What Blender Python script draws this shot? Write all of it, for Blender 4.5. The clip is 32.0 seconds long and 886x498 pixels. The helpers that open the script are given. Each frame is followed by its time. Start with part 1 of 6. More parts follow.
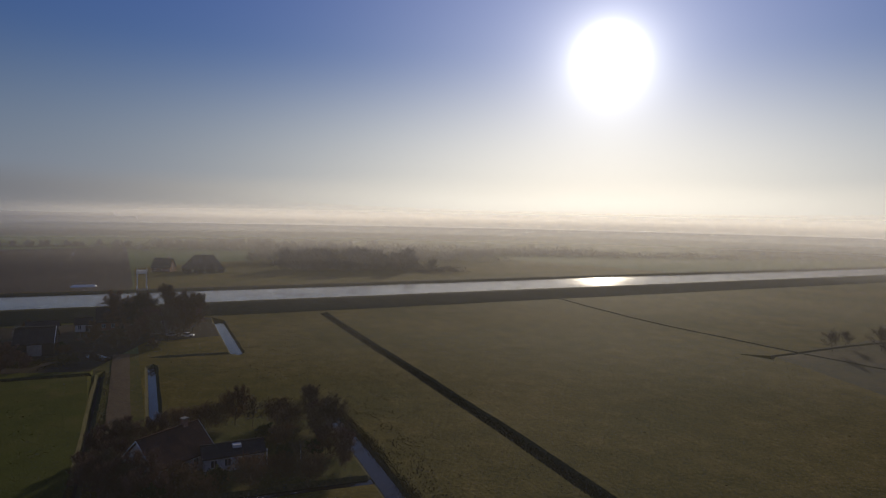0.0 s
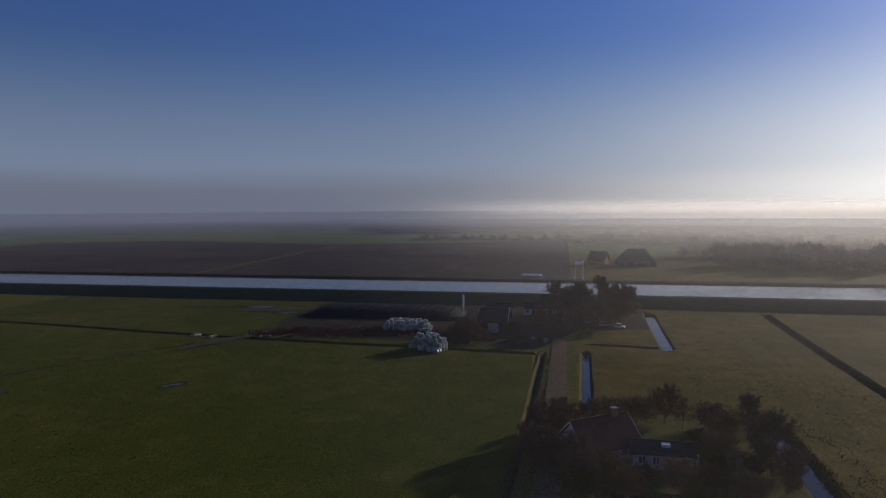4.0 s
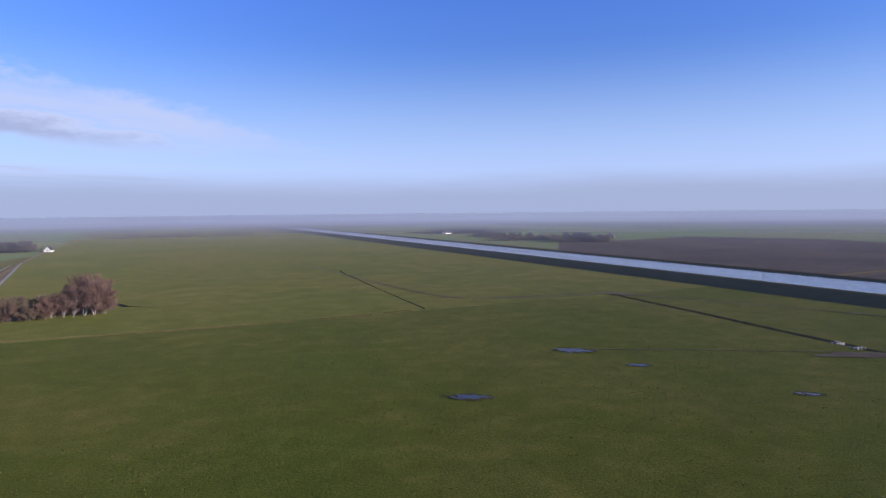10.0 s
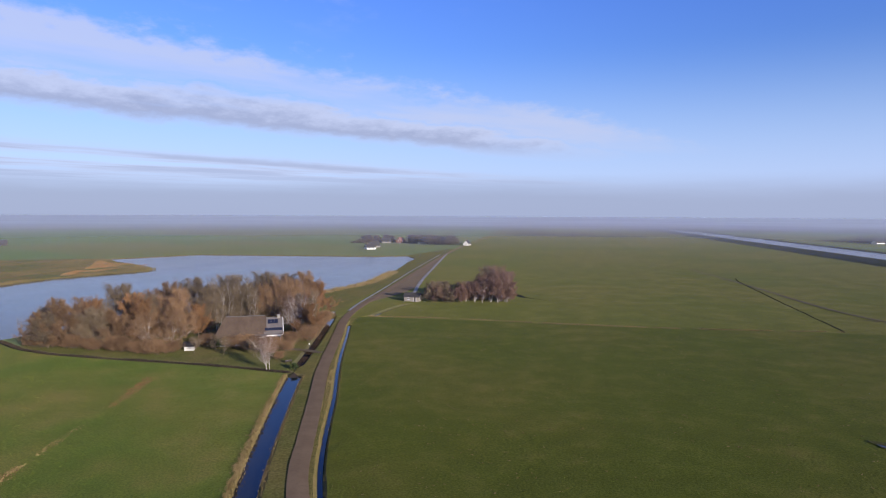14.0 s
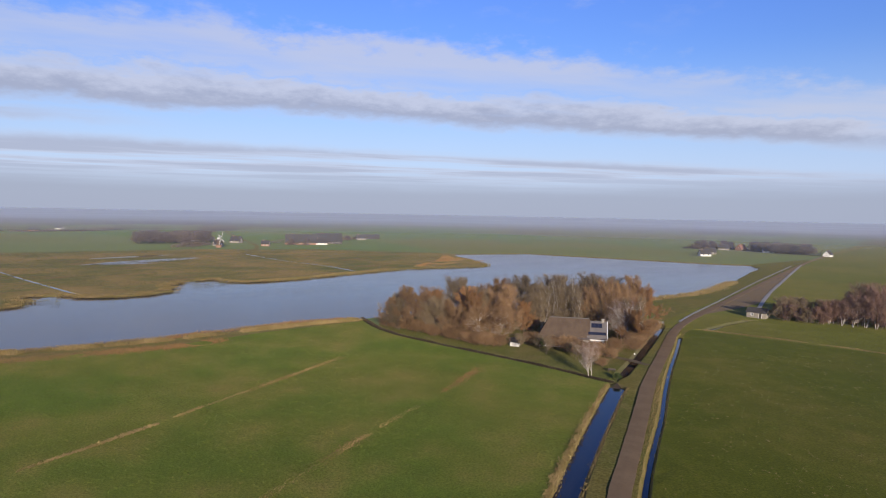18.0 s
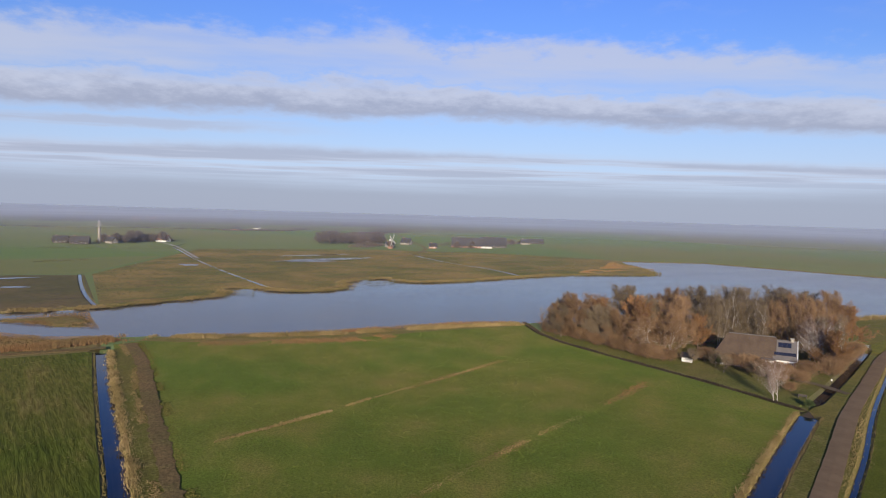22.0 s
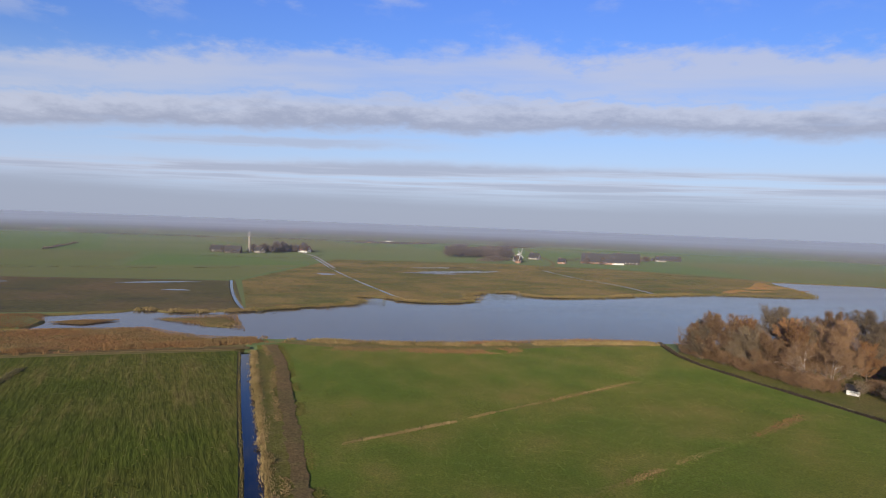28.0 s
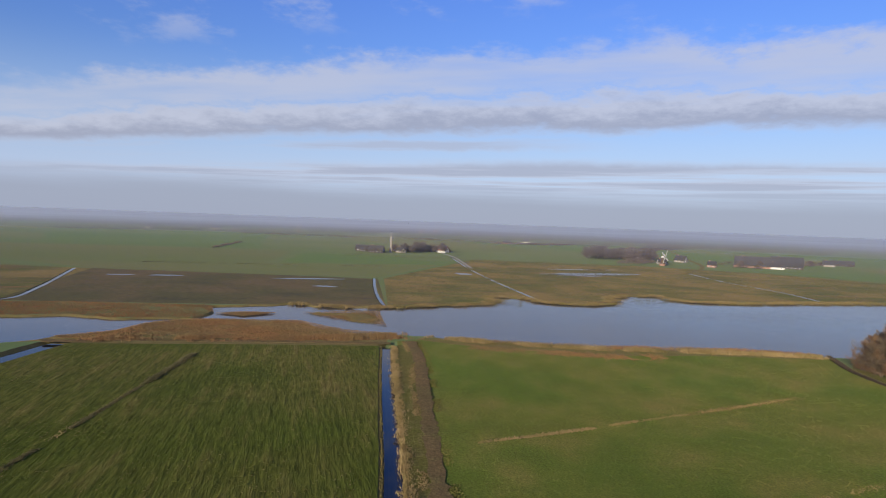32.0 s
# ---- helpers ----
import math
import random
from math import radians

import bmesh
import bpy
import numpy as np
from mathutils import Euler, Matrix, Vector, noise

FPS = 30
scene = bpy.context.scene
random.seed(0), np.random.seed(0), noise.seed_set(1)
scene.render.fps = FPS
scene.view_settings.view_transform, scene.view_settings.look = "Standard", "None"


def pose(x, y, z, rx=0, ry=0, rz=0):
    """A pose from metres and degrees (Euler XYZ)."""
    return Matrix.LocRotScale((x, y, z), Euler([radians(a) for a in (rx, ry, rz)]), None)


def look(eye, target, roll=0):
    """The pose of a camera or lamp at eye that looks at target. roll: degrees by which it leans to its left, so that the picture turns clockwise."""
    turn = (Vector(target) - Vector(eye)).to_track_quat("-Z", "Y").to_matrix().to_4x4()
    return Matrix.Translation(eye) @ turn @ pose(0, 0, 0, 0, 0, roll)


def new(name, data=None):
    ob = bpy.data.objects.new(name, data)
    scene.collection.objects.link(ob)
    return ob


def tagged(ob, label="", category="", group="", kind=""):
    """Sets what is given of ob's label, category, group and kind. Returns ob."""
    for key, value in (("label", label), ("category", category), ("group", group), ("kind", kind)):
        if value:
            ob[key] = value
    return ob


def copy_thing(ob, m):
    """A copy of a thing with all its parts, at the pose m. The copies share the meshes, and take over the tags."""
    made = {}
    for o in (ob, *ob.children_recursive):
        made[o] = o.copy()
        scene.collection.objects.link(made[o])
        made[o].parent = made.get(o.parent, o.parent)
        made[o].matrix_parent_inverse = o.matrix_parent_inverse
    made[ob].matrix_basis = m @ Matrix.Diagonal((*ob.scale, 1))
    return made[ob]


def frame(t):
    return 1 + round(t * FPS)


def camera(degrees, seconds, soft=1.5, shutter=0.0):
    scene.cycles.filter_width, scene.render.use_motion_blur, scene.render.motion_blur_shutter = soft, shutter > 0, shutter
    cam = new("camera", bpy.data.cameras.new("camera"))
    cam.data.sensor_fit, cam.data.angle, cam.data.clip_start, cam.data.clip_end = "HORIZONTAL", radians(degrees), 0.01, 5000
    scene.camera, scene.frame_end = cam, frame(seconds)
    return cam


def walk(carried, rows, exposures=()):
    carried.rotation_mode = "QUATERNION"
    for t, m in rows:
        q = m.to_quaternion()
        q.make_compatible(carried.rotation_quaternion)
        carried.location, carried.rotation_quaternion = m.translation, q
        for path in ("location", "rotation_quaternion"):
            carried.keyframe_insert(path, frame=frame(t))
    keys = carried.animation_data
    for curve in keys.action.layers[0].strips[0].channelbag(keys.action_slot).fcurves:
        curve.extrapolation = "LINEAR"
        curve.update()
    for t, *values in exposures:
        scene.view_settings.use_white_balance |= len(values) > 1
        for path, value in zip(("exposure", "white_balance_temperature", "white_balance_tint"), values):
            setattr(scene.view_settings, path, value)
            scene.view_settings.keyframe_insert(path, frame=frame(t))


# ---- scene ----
cam = camera(70.47, 32.0, soft=1.1)
PATH = [
    (0, pose(7.58, 4.99, 42.18, 87.037, -1.187, 63.268)),
    (0.5, pose(7.53, 4.97, 42.14, 86.928, -0.892, 63.057)),
    (1, pose(7.42, 4.93, 42.08, 86.911, -1.048, 64.382)),
    (1.5, pose(7.17, 4.95, 42.00, 86.781, -0.892, 68.887)),
    (2, pose(6.76, 5.07, 41.89, 86.677, -0.802, 74.339)),
    (2.5, pose(6.15, 5.27, 41.75, 86.510, -0.490, 80.852)),
    (3, pose(5.45, 5.47, 41.64, 86.368, -0.146, 88.475)),
    (3.5, pose(4.76, 5.58, 41.56, 86.290, 0.135, 95.341)),
    (4, pose(4.18, 5.58, 41.53, 86.291, 0.356, 101.246)),
    (4.5, pose(3.79, 5.53, 41.51, 86.275, 0.484, 105.762)),
    (6.5, pose(0.99, 3.65, 40.71, 86.412, 0.549, 122.747)),
    (7, pose(0.90, 3.36, 40.63, 86.411, 0.490, 126.842)),
    (7.5, pose(0.73, 2.95, 40.55, 86.388, 0.534, 130.872)),
    (8, pose(0.49, 2.51, 40.50, 86.370, 0.483, 134.959)),
    (8.5, pose(0.28, 2.12, 40.47, 86.384, 0.539, 139.696)),
    (9, pose(0.15, 1.82, 40.44, 86.397, 0.490, 144.509)),
    (9.5, pose(0.03, 1.60, 40.36, 86.438, 0.551, 149.660)),
    (10, pose(-0.12, 1.40, 40.25, 86.496, 0.589, 155.131)),
    (10.5, pose(-0.31, 1.15, 40.16, 86.527, 0.557, 160.467)),
    (11, pose(-0.47, 0.81, 40.11, 86.500, 0.510, 165.149)),
    (11.5, pose(-0.46, 0.43, 40.09, 86.519, 0.466, 169.802)),
    (12, pose(-0.29, 0.20, 40.07, 86.538, 0.424, 174.127)),
    (12.5, pose(-0.11, 0.09, 40.02, 86.582, 0.354, 178.485)),
    (13, pose(-0.00, -0.07, 39.98, 86.718, 0.117, -178.172)),
    (13.5, pose(0.06, -0.34, 39.95, 86.764, -0.140, -174.439)),
    (14, pose(0.11, -0.71, 39.93, 86.787, -0.267, -170.445)),
    (14.5, pose(0.12, -1.12, 39.90, 86.812, -0.396, -166.303)),
    (15, pose(0.11, -1.46, 39.87, 86.816, -0.517, -162.004)),
    (15.5, pose(0.09, -1.67, 39.84, 86.851, -0.604, -157.670)),
    (17.5, pose(4.23, -8.66, 39.08, 86.656, -0.939, -142.290)),
    (18, pose(4.25, -8.75, 39.05, 86.702, -1.090, -141.232)),
    (18.5, pose(4.28, -8.80, 39.01, 86.768, -1.233, -140.028)),
    (19, pose(4.31, -8.82, 38.97, 86.769, -1.320, -137.948)),
    (19.5, pose(4.38, -8.87, 38.93, 86.730, -1.376, -135.862)),
    (20, pose(4.48, -8.96, 38.92, 86.669, -1.422, -133.489)),
    (20.5, pose(4.59, -9.10, 38.90, 86.619, -1.539, -130.913)),
    (21, pose(4.65, -9.23, 38.89, 86.636, -1.632, -128.864)),
    (21.5, pose(4.71, -9.35, 38.89, 86.639, -1.673, -127.930)),
    (22, pose(4.84, -9.46, 38.87, 86.762, -1.699, -126.271)),
    (22.5, pose(5.00, -9.57, 38.82, 86.891, -1.823, -124.628)),
    (23, pose(5.15, -9.67, 38.73, 87.025, -1.889, -123.532)),
    (23.5, pose(5.28, -9.74, 38.62, 87.156, -1.961, -122.729)),
    (24, pose(5.38, -9.80, 38.51, 87.305, -2.069, -121.999)),
    (24.5, pose(5.43, -9.85, 38.40, 87.428, -2.087, -121.234)),
    (25, pose(5.43, -9.91, 38.32, 87.499, -2.104, -120.295)),
    (25.5, pose(5.42, -9.96, 38.27, 87.603, -2.116, -119.410)),
    (27.5, pose(6.70, -10.58, 37.83, 87.759, -2.227, -115.811)),
    (28, pose(6.86, -10.63, 37.81, 87.746, -2.218, -114.599)),
    (28.5, pose(7.08, -10.67, 37.74, 87.738, -2.216, -113.488)),
    (29, pose(7.30, -10.70, 37.65, 87.693, -2.196, -112.293)),
    (29.5, pose(7.46, -10.72, 37.56, 87.647, -2.203, -110.920)),
    (30, pose(7.58, -10.74, 37.50, 87.602, -2.204, -109.447)),
    (30.5, pose(7.68, -10.75, 37.49, 87.566, -2.167, -107.891)),
    (31, pose(7.77, -10.78, 37.49, 87.535, -2.206, -106.268)),
    (31.5, pose(7.82, -10.81, 37.49, 87.467, -2.239, -104.361)),
    (32, pose(7.84, -10.84, 37.47, 87.370, -2.145, -102.140)),
]
EXPOSURES = [(0, -1.12, 6500, 10), (2, -1.15, 6400, 10), (3, -1.1, 6300, 10), (4, -0.84, 5980, 13), (4.5, -0.58, 5950, 13), (6.5, 0.42, 5850, 13), (8, 0.62, 5700, 13), (10, 0.68, 5560, 17), (12, 0.67, 5560, 17), (13, 0.66, 5620, 16), (15.5, 0.62, 5900, 13), (19, 0.58, 6250, 11), (23, 0.55, 6250, 10), (32, 0.5, 6250, 10)]
walk(cam, PATH, EXPOSURES)

# ---------------------------------------------------------------- sky and sun
SUN_AZ, SUN_EL = radians(-48.8), radians(13.7)
SUN_DIR = Vector((math.sin(SUN_AZ) * math.cos(SUN_EL), math.cos(SUN_AZ) * math.cos(SUN_EL), math.sin(SUN_EL)))


class Nodes:
    """Short hand for building a node tree."""

    def __init__(self, tree):
        self.t = tree
        tree.nodes.clear()

    def __call__(self, kind, ins=None, **props):
        n = self.t.nodes.new(kind)
        for k, v in props.items():
            setattr(n, k, v)
        for k, v in (ins or {}).items():
            if isinstance(v, bpy.types.NodeSocket):
                self.t.links.new(v, n.inputs[k])
            else:
                n.inputs[k].default_value = v
        return n

    def math(self, op, a, b=0.0, clamp=False):
        return self("ShaderNodeMath", {0: a, 1: b}, operation=op, use_clamp=clamp).outputs[0]

    def ramp(self, v, lo, hi, a=0.0, b=1.0):
        return self("ShaderNodeMapRange", {0: v, 1: lo, 2: hi, 3: a, 4: b}, interpolation_type="SMOOTHSTEP").outputs[0]

    def mix(self, f, a, b, kind="MIX"):
        return self("ShaderNodeMix", {0: f, 6: a, 7: b}, data_type="RGBA", blend_type=kind).outputs[2]

    def noise(self, vec, scale, detail=4.0, rough=0.55, out=0):
        return self("ShaderNodeTexNoise", {"Vector": vec, "Scale": scale, "Detail": detail, "Roughness": rough}).outputs[out]


def make_sky():
    world = bpy.data.worlds.new("sky")
    world.use_nodes = True
    scene.world = world
    n = Nodes(world.node_tree)
    d = n("ShaderNodeTexCoord").outputs["Generated"]
    sky = n("ShaderNodeTexSky", sky_type="NISHITA", sun_disc=False, sun_elevation=SUN_EL, sun_rotation=SUN_AZ % (2 * math.pi),
            air_density=1.0, dust_density=0.35, ozone_density=3.0).outputs[0]
    sep = n("ShaderNodeSeparateXYZ", {0: d}).outputs
    sky = n.mix(1.0, sky, n.mix(n.ramp(sep[2], 0.05, 0.42), (0.95, 0.98, 1.16, 1), (0.86, 1.0, 1.72, 1)), "MULTIPLY")
    z = n.math("MAXIMUM", sep[2], 0.02)
    toward = n("ShaderNodeVectorMath", {0: d, 1: SUN_DIR}, operation="DOT_PRODUCT").outputs["Value"]
    low = n.mix(n.math("POWER", n.math("MAXIMUM", toward, 0.0), 7.0), (4.8, 5.5, 7.6, 1), (27.0, 25.5, 23.0, 1))
    sky = n.mix(n.ramp(sep[2], 0.26, 0.02, 0.0, 0.72), sky, low)
    # two banks of stratocumulus and low streaks on a flat cloud deck: u across the banks, v along them
    az = radians(124)
    px, py = n.math("DIVIDE", sep[0], z), n.math("DIVIDE", sep[1], z)
    u = n.math("ADD", n.math("MULTIPLY", px, math.sin(az)), n.math("MULTIPLY", py, math.cos(az)))
    v = n.math("ADD", n.math("MULTIPLY", px, -math.cos(az)), n.math("MULTIPLY", py, math.sin(az)))
    deck = n("ShaderNodeCombineXYZ", {0: u, 1: n.math("MULTIPLY", v, 0.45), 2: 3.7}).outputs[0]
    lumps = n("ShaderNodeVectorMath", {0: d, 1: (1.0, 1.0, 2.6)}, operation="MULTIPLY").outputs[0]
    big = n.noise(deck, 0.55, 5, 0.55)
    puff = n.noise(lumps, 7.5, 6, 0.58)
    fine = n.noise(lumps, 30.0, 5, 0.62)
    lean = n.noise(n("ShaderNodeCombineXYZ", {0: v, 1: 0.0, 2: 9.1}).outputs[0], 0.28, 3)

    def offset(f, amount):
        return n.math("MULTIPLY", n.math("SUBTRACT", f, 0.5), amount)

    w = n.math("ADD", u, n.math("ADD", offset(lean, 1.2), n.math("ADD", offset(puff, 1.7), offset(fine, 0.45))))
    ends = n.math("MULTIPLY", n.ramp(n.math("ADD", v, offset(puff, 5.0)), 20.0, 13.0), n.ramp(n.math("ADD", v, offset(puff, 5.0)), -11.0, -5.5))
    upper = n.math("MULTIPLY", n.math("MULTIPLY", n.ramp(w, 3.3, 4.0), n.ramp(w, 5.2, 4.6)), n.math("MULTIPLY", ends, n.ramp(big, 0.3, 0.55, 0.3, 0.85)))
    lower = n.math("MULTIPLY", n.math("MULTIPLY", n.ramp(w, 4.6, 5.2), n.ramp(w, 7.3, 6.2)), n.math("MULTIPLY", ends, n.ramp(big, 0.26, 0.5, 0.45, 0.97)))
    tail = n.math("MULTIPLY", n.math("MULTIPLY", n.ramp(w, 7.0, 7.6), n.ramp(w, 9.0, 8.1)), n.math("MULTIPLY", n.math("MULTIPLY", n.ramp(v, 12.0, 7.0), n.ramp(v, 0.5, 3.0)), n.ramp(big, 0.4, 0.6, 0.0, 0.7)))
    slim = n.noise(n("ShaderNodeCombineXYZ", {0: n.math("MULTIPLY", u, 0.42), 1: n.math("MULTIPLY", v, 0.17), 2: 1.3}).outputs[0], 1.0, 5, 0.6)
    low_streaks = n.math("MULTIPLY", n.math("MULTIPLY", n.ramp(w, 9.4, 11.5), n.math("MULTIPLY", n.ramp(v, 32.0, 12.0), n.ramp(v, -32.0, -8.0))), n.ramp(slim, 0.32, 0.54, 0.0, 0.85))
    wisps = n.math("MULTIPLY", n.ramp(u, 1.3, 2.2), n.math("MULTIPLY", n.ramp(u, 3.2, 2.6), n.math("MULTIPLY", n.ramp(v, -2.8, -0.4), n.ramp(v, 4.5, 2.0))))
    wisps = n.math("MULTIPLY", wisps, n.ramp(puff, 0.5, 0.68, 0.0, 0.5))
    cover = n.math("MAXIMUM", n.math("MAXIMUM", upper, lower), n.math("MAXIMUM", n.math("MAXIMUM", tail, wisps), low_streaks))
    # bright crests, mauve-grey bases
    base = n.math("MAXIMUM", n.math("MULTIPLY", lower, n.ramp(n.math("ADD", w, offset(fine, 1.2)), 5.0, 6.4)),
                  n.math("MAXIMUM", n.math("MULTIPLY", tail, 0.8), n.math("MULTIPLY", low_streaks, n.ramp(slim, 0.45, 0.6, 0.3, 0.95))))
    cloud = n.mix(base, (5.1, 5.2, 6.0, 1), (3.3, 3.42, 4.25, 1))
    cover = n.math("MULTIPLY", cover, n.ramp(sep[2], 0.025, 0.07))
    out = n.mix(n.math("MULTIPLY", cover, 0.88), sky, cloud)
    # bank of mist low over the horizon, whiter towards the sun
    veil = n.mix(n.math("POWER", n.math("MAXIMUM", toward, 0.0), 6.0), (3.1, 3.35, 4.1, 1), (31.0, 29.0, 25.0, 1))
    top = n.math("ADD", 0.052, offset(n.noise(n("ShaderNodeVectorMath", {0: d, 1: (1.0, 1.0, 9.0)}, operation="MULTIPLY").outputs[0], 2.4, 5), 0.034))
    fog = n.math("MULTIPLY", n.ramp(n.math("SUBTRACT", top, sep[2]), -0.014, 0.030), 0.80)
    out = n.mix(fog, out, veil)
    # the sun behind thin haze
    warm = n.math("MAXIMUM", toward, 0.0)
    glow = n.math("ADD", n.math("MULTIPLY", n.math("POWER", warm, 14.0), 3.8),
                  n.math("ADD", n.math("ADD", n.math("MULTIPLY", n.math("POWER", warm, 700.0), 22.0), n.math("MULTIPLY", n.math("POWER", warm, 200.0), 9.0)), n.math("MULTIPLY", n.math("POWER", warm, 2900.0), 320.0)))
    out = n.mix(1.0, out, n.mix(1.0, (1, 0.97, 0.92, 1), n("ShaderNodeCombineXYZ", {0: glow, 1: glow, 2: glow}).outputs[0], "MULTIPLY"), "ADD")
    bg = n("ShaderNodeBackground", {"Color": out, "Strength": 0.078})
    n("ShaderNodeOutputWorld", {0: bg.outputs[0]})


make_sky()
sun = new("sun", bpy.data.lights.new("sun", "SUN"))
sun.data.energy, sun.data.angle, sun.data.color = 5.0, radians(0.6), (1.0, 0.86, 0.66)
sun.matrix_world = look(SUN_DIR * 100, (0, 0, 0))


# ---------------------------------------------------------------- materials
def material(name, cols, scale=1.0, fine=8.0, rough=0.85, bump=0.0, bump_scale=12.0, metal=0.0, spread=0.06, stretch=(1, 1, 1), turn=0.0, local=False, spec=0.3, matte=0.0):
    """Two or three colours mixed by noise at two scales, with relief. scale: patches per metre."""
    m = bpy.data.materials.new(name)
    m.use_nodes = True
    n = Nodes(m.node_tree)
    pos = n("ShaderNodeTexCoord").outputs["Object"] if local else n("ShaderNodeNewGeometry").outputs["Position"]
    pos = n("ShaderNodeMapping", {0: pos, 2: (0, 0, turn), 3: stretch}).outputs[0]
    a, b = cols[0], cols[1]
    c = cols[2] if len(cols) > 2 else cols[1]
    f1, f2 = n.noise(pos, scale, 5), n.noise(pos, scale * fine, 4, 0.65)
    col = n.mix(n.ramp(f1, 0.38, 0.62), (*a, 1), (*b, 1))
    col = n.mix(n.ramp(f2, 0.45, 0.75, 0.0, 0.75), col, (*c, 1))
    rnd = n("ShaderNodeObjectInfo").outputs["Random"]
    hsv = n("ShaderNodeHueSaturation", {"Value": n.ramp(rnd, 0, 1, 1 - spread, 1 + spread), "Color": col}).outputs[0]
    bs = n("ShaderNodeBsdfPrincipled", {"Base Color": hsv, "Roughness": rough, "Metallic": metal, "Specular IOR Level": spec})
    if matte:
        bs.inputs["Diffuse Roughness"].default_value = matte
    if bump:
        h = n.noise(pos, bump_scale, 4, 0.6)
        n.t.links.new(n("ShaderNodeBump", {"Height": h, "Strength": 0.7, "Distance": bump}).outputs[0], bs.inputs["Normal"])
    n("ShaderNodeOutputMaterial", {0: bs.outputs[0]})
    return m


def field_material(name, cols, patch=0.014, mottle=0.13, tuft=2.6, stretch=(1, 1, 1), turn=0.0, bump=0.22, worn=0.55, sheen=0.0):
    """Grassland: broad patches, worn mottles and tufts, each at its own scale."""
    m = bpy.data.materials.new(name)
    m.use_nodes = True
    n = Nodes(m.node_tree)
    raw = n("ShaderNodeNewGeometry").outputs["Position"]
    pos = n("ShaderNodeMapping", {0: raw, 2: (0, 0, turn), 3: stretch}).outputs[0]
    broad, mid, small = n.noise(raw, patch, 5, 0.6), n.noise(pos, mottle, 6, 0.62), n.noise(pos, tuft, 5, 0.7)
    col = n.mix(n.ramp(broad, 0.36, 0.64), (*cols[0], 1), (*cols[1], 1))
    col = n.mix(n.ramp(n.math("ADD", n.math("MULTIPLY", mid, 0.65), n.math("MULTIPLY", broad, 0.35)), 0.47, 0.72, 0.0, worn), col, (*cols[2], 1))
    shade = n.math("MULTIPLY", n.ramp(small, 0.28, 0.72, 0.64, 1.36), n.ramp(mid, 0.3, 0.7, 0.9, 1.1))
    col = n("ShaderNodeHueSaturation", {"Value": shade, "Color": col}).outputs[0]
    bs = n("ShaderNodeBsdfPrincipled", {"Base Color": col, "Roughness": 0.9, "Specular IOR Level": 0.03, "Diffuse Roughness": 0.2,
                                             "Sheen Weight": sheen, "Sheen Roughness": 0.5, "Sheen Tint": (0.75, 0.78, 0.30, 1)})
    h = n.math("ADD", small, n.math("MULTIPLY", mid, 1.6))
    n.t.links.new(n("ShaderNodeBump", {"Height": h, "Strength": 0.75, "Distance": bump}).outputs[0], bs.inputs["Normal"])
    n("ShaderNodeOutputMaterial", {0: bs.outputs[0]})
    return m


def water_material(name, colour, ripple, scale, rough=0.06, spec=0.5):
    m = bpy.data.materials.new(name)
    m.use_nodes = True
    n = Nodes(m.node_tree)
    pos = n("ShaderNodeNewGeometry").outputs["Position"]
    pos = n("ShaderNodeMapping", {0: pos, 3: (1, 1, 1)}).outputs[0]
    h = n.math("ADD", n.noise(pos, scale, 3), n.math("MULTIPLY", n.noise(pos, scale * 0.13, 3), 1.5))
    calm = n.ramp(n.noise(n("ShaderNodeMapping", {0: pos, 2: (0, 0, 0.9), 3: (1.0, 0.22, 1)}).outputs[0], 0.03, 4), 0.3, 0.7, rough * 0.75, rough * 1.3)
    bs = n("ShaderNodeBsdfPrincipled", {"Base Color": (*colour, 1), "Roughness": calm, "IOR": 1.33, "Specular IOR Level": spec})
    n.t.links.new(n("ShaderNodeBump", {"Height": h, "Strength": 0.5, "Distance": ripple}).outputs[0], bs.inputs["Normal"])
    n("ShaderNodeOutputMaterial", {0: bs.outputs[0]})
    return m


def glass_material():
    m = bpy.data.materials.new("window glass")
    m.use_nodes = True
    n = Nodes(m.node_tree)
    bs = n("ShaderNodeBsdfPrincipled", {"Base Color": (0.03, 0.035, 0.04, 1), "Roughness": 0.08, "Specular IOR Level": 0.6})
    n("ShaderNodeOutputMaterial", {0: bs.outputs[0]})
    return m


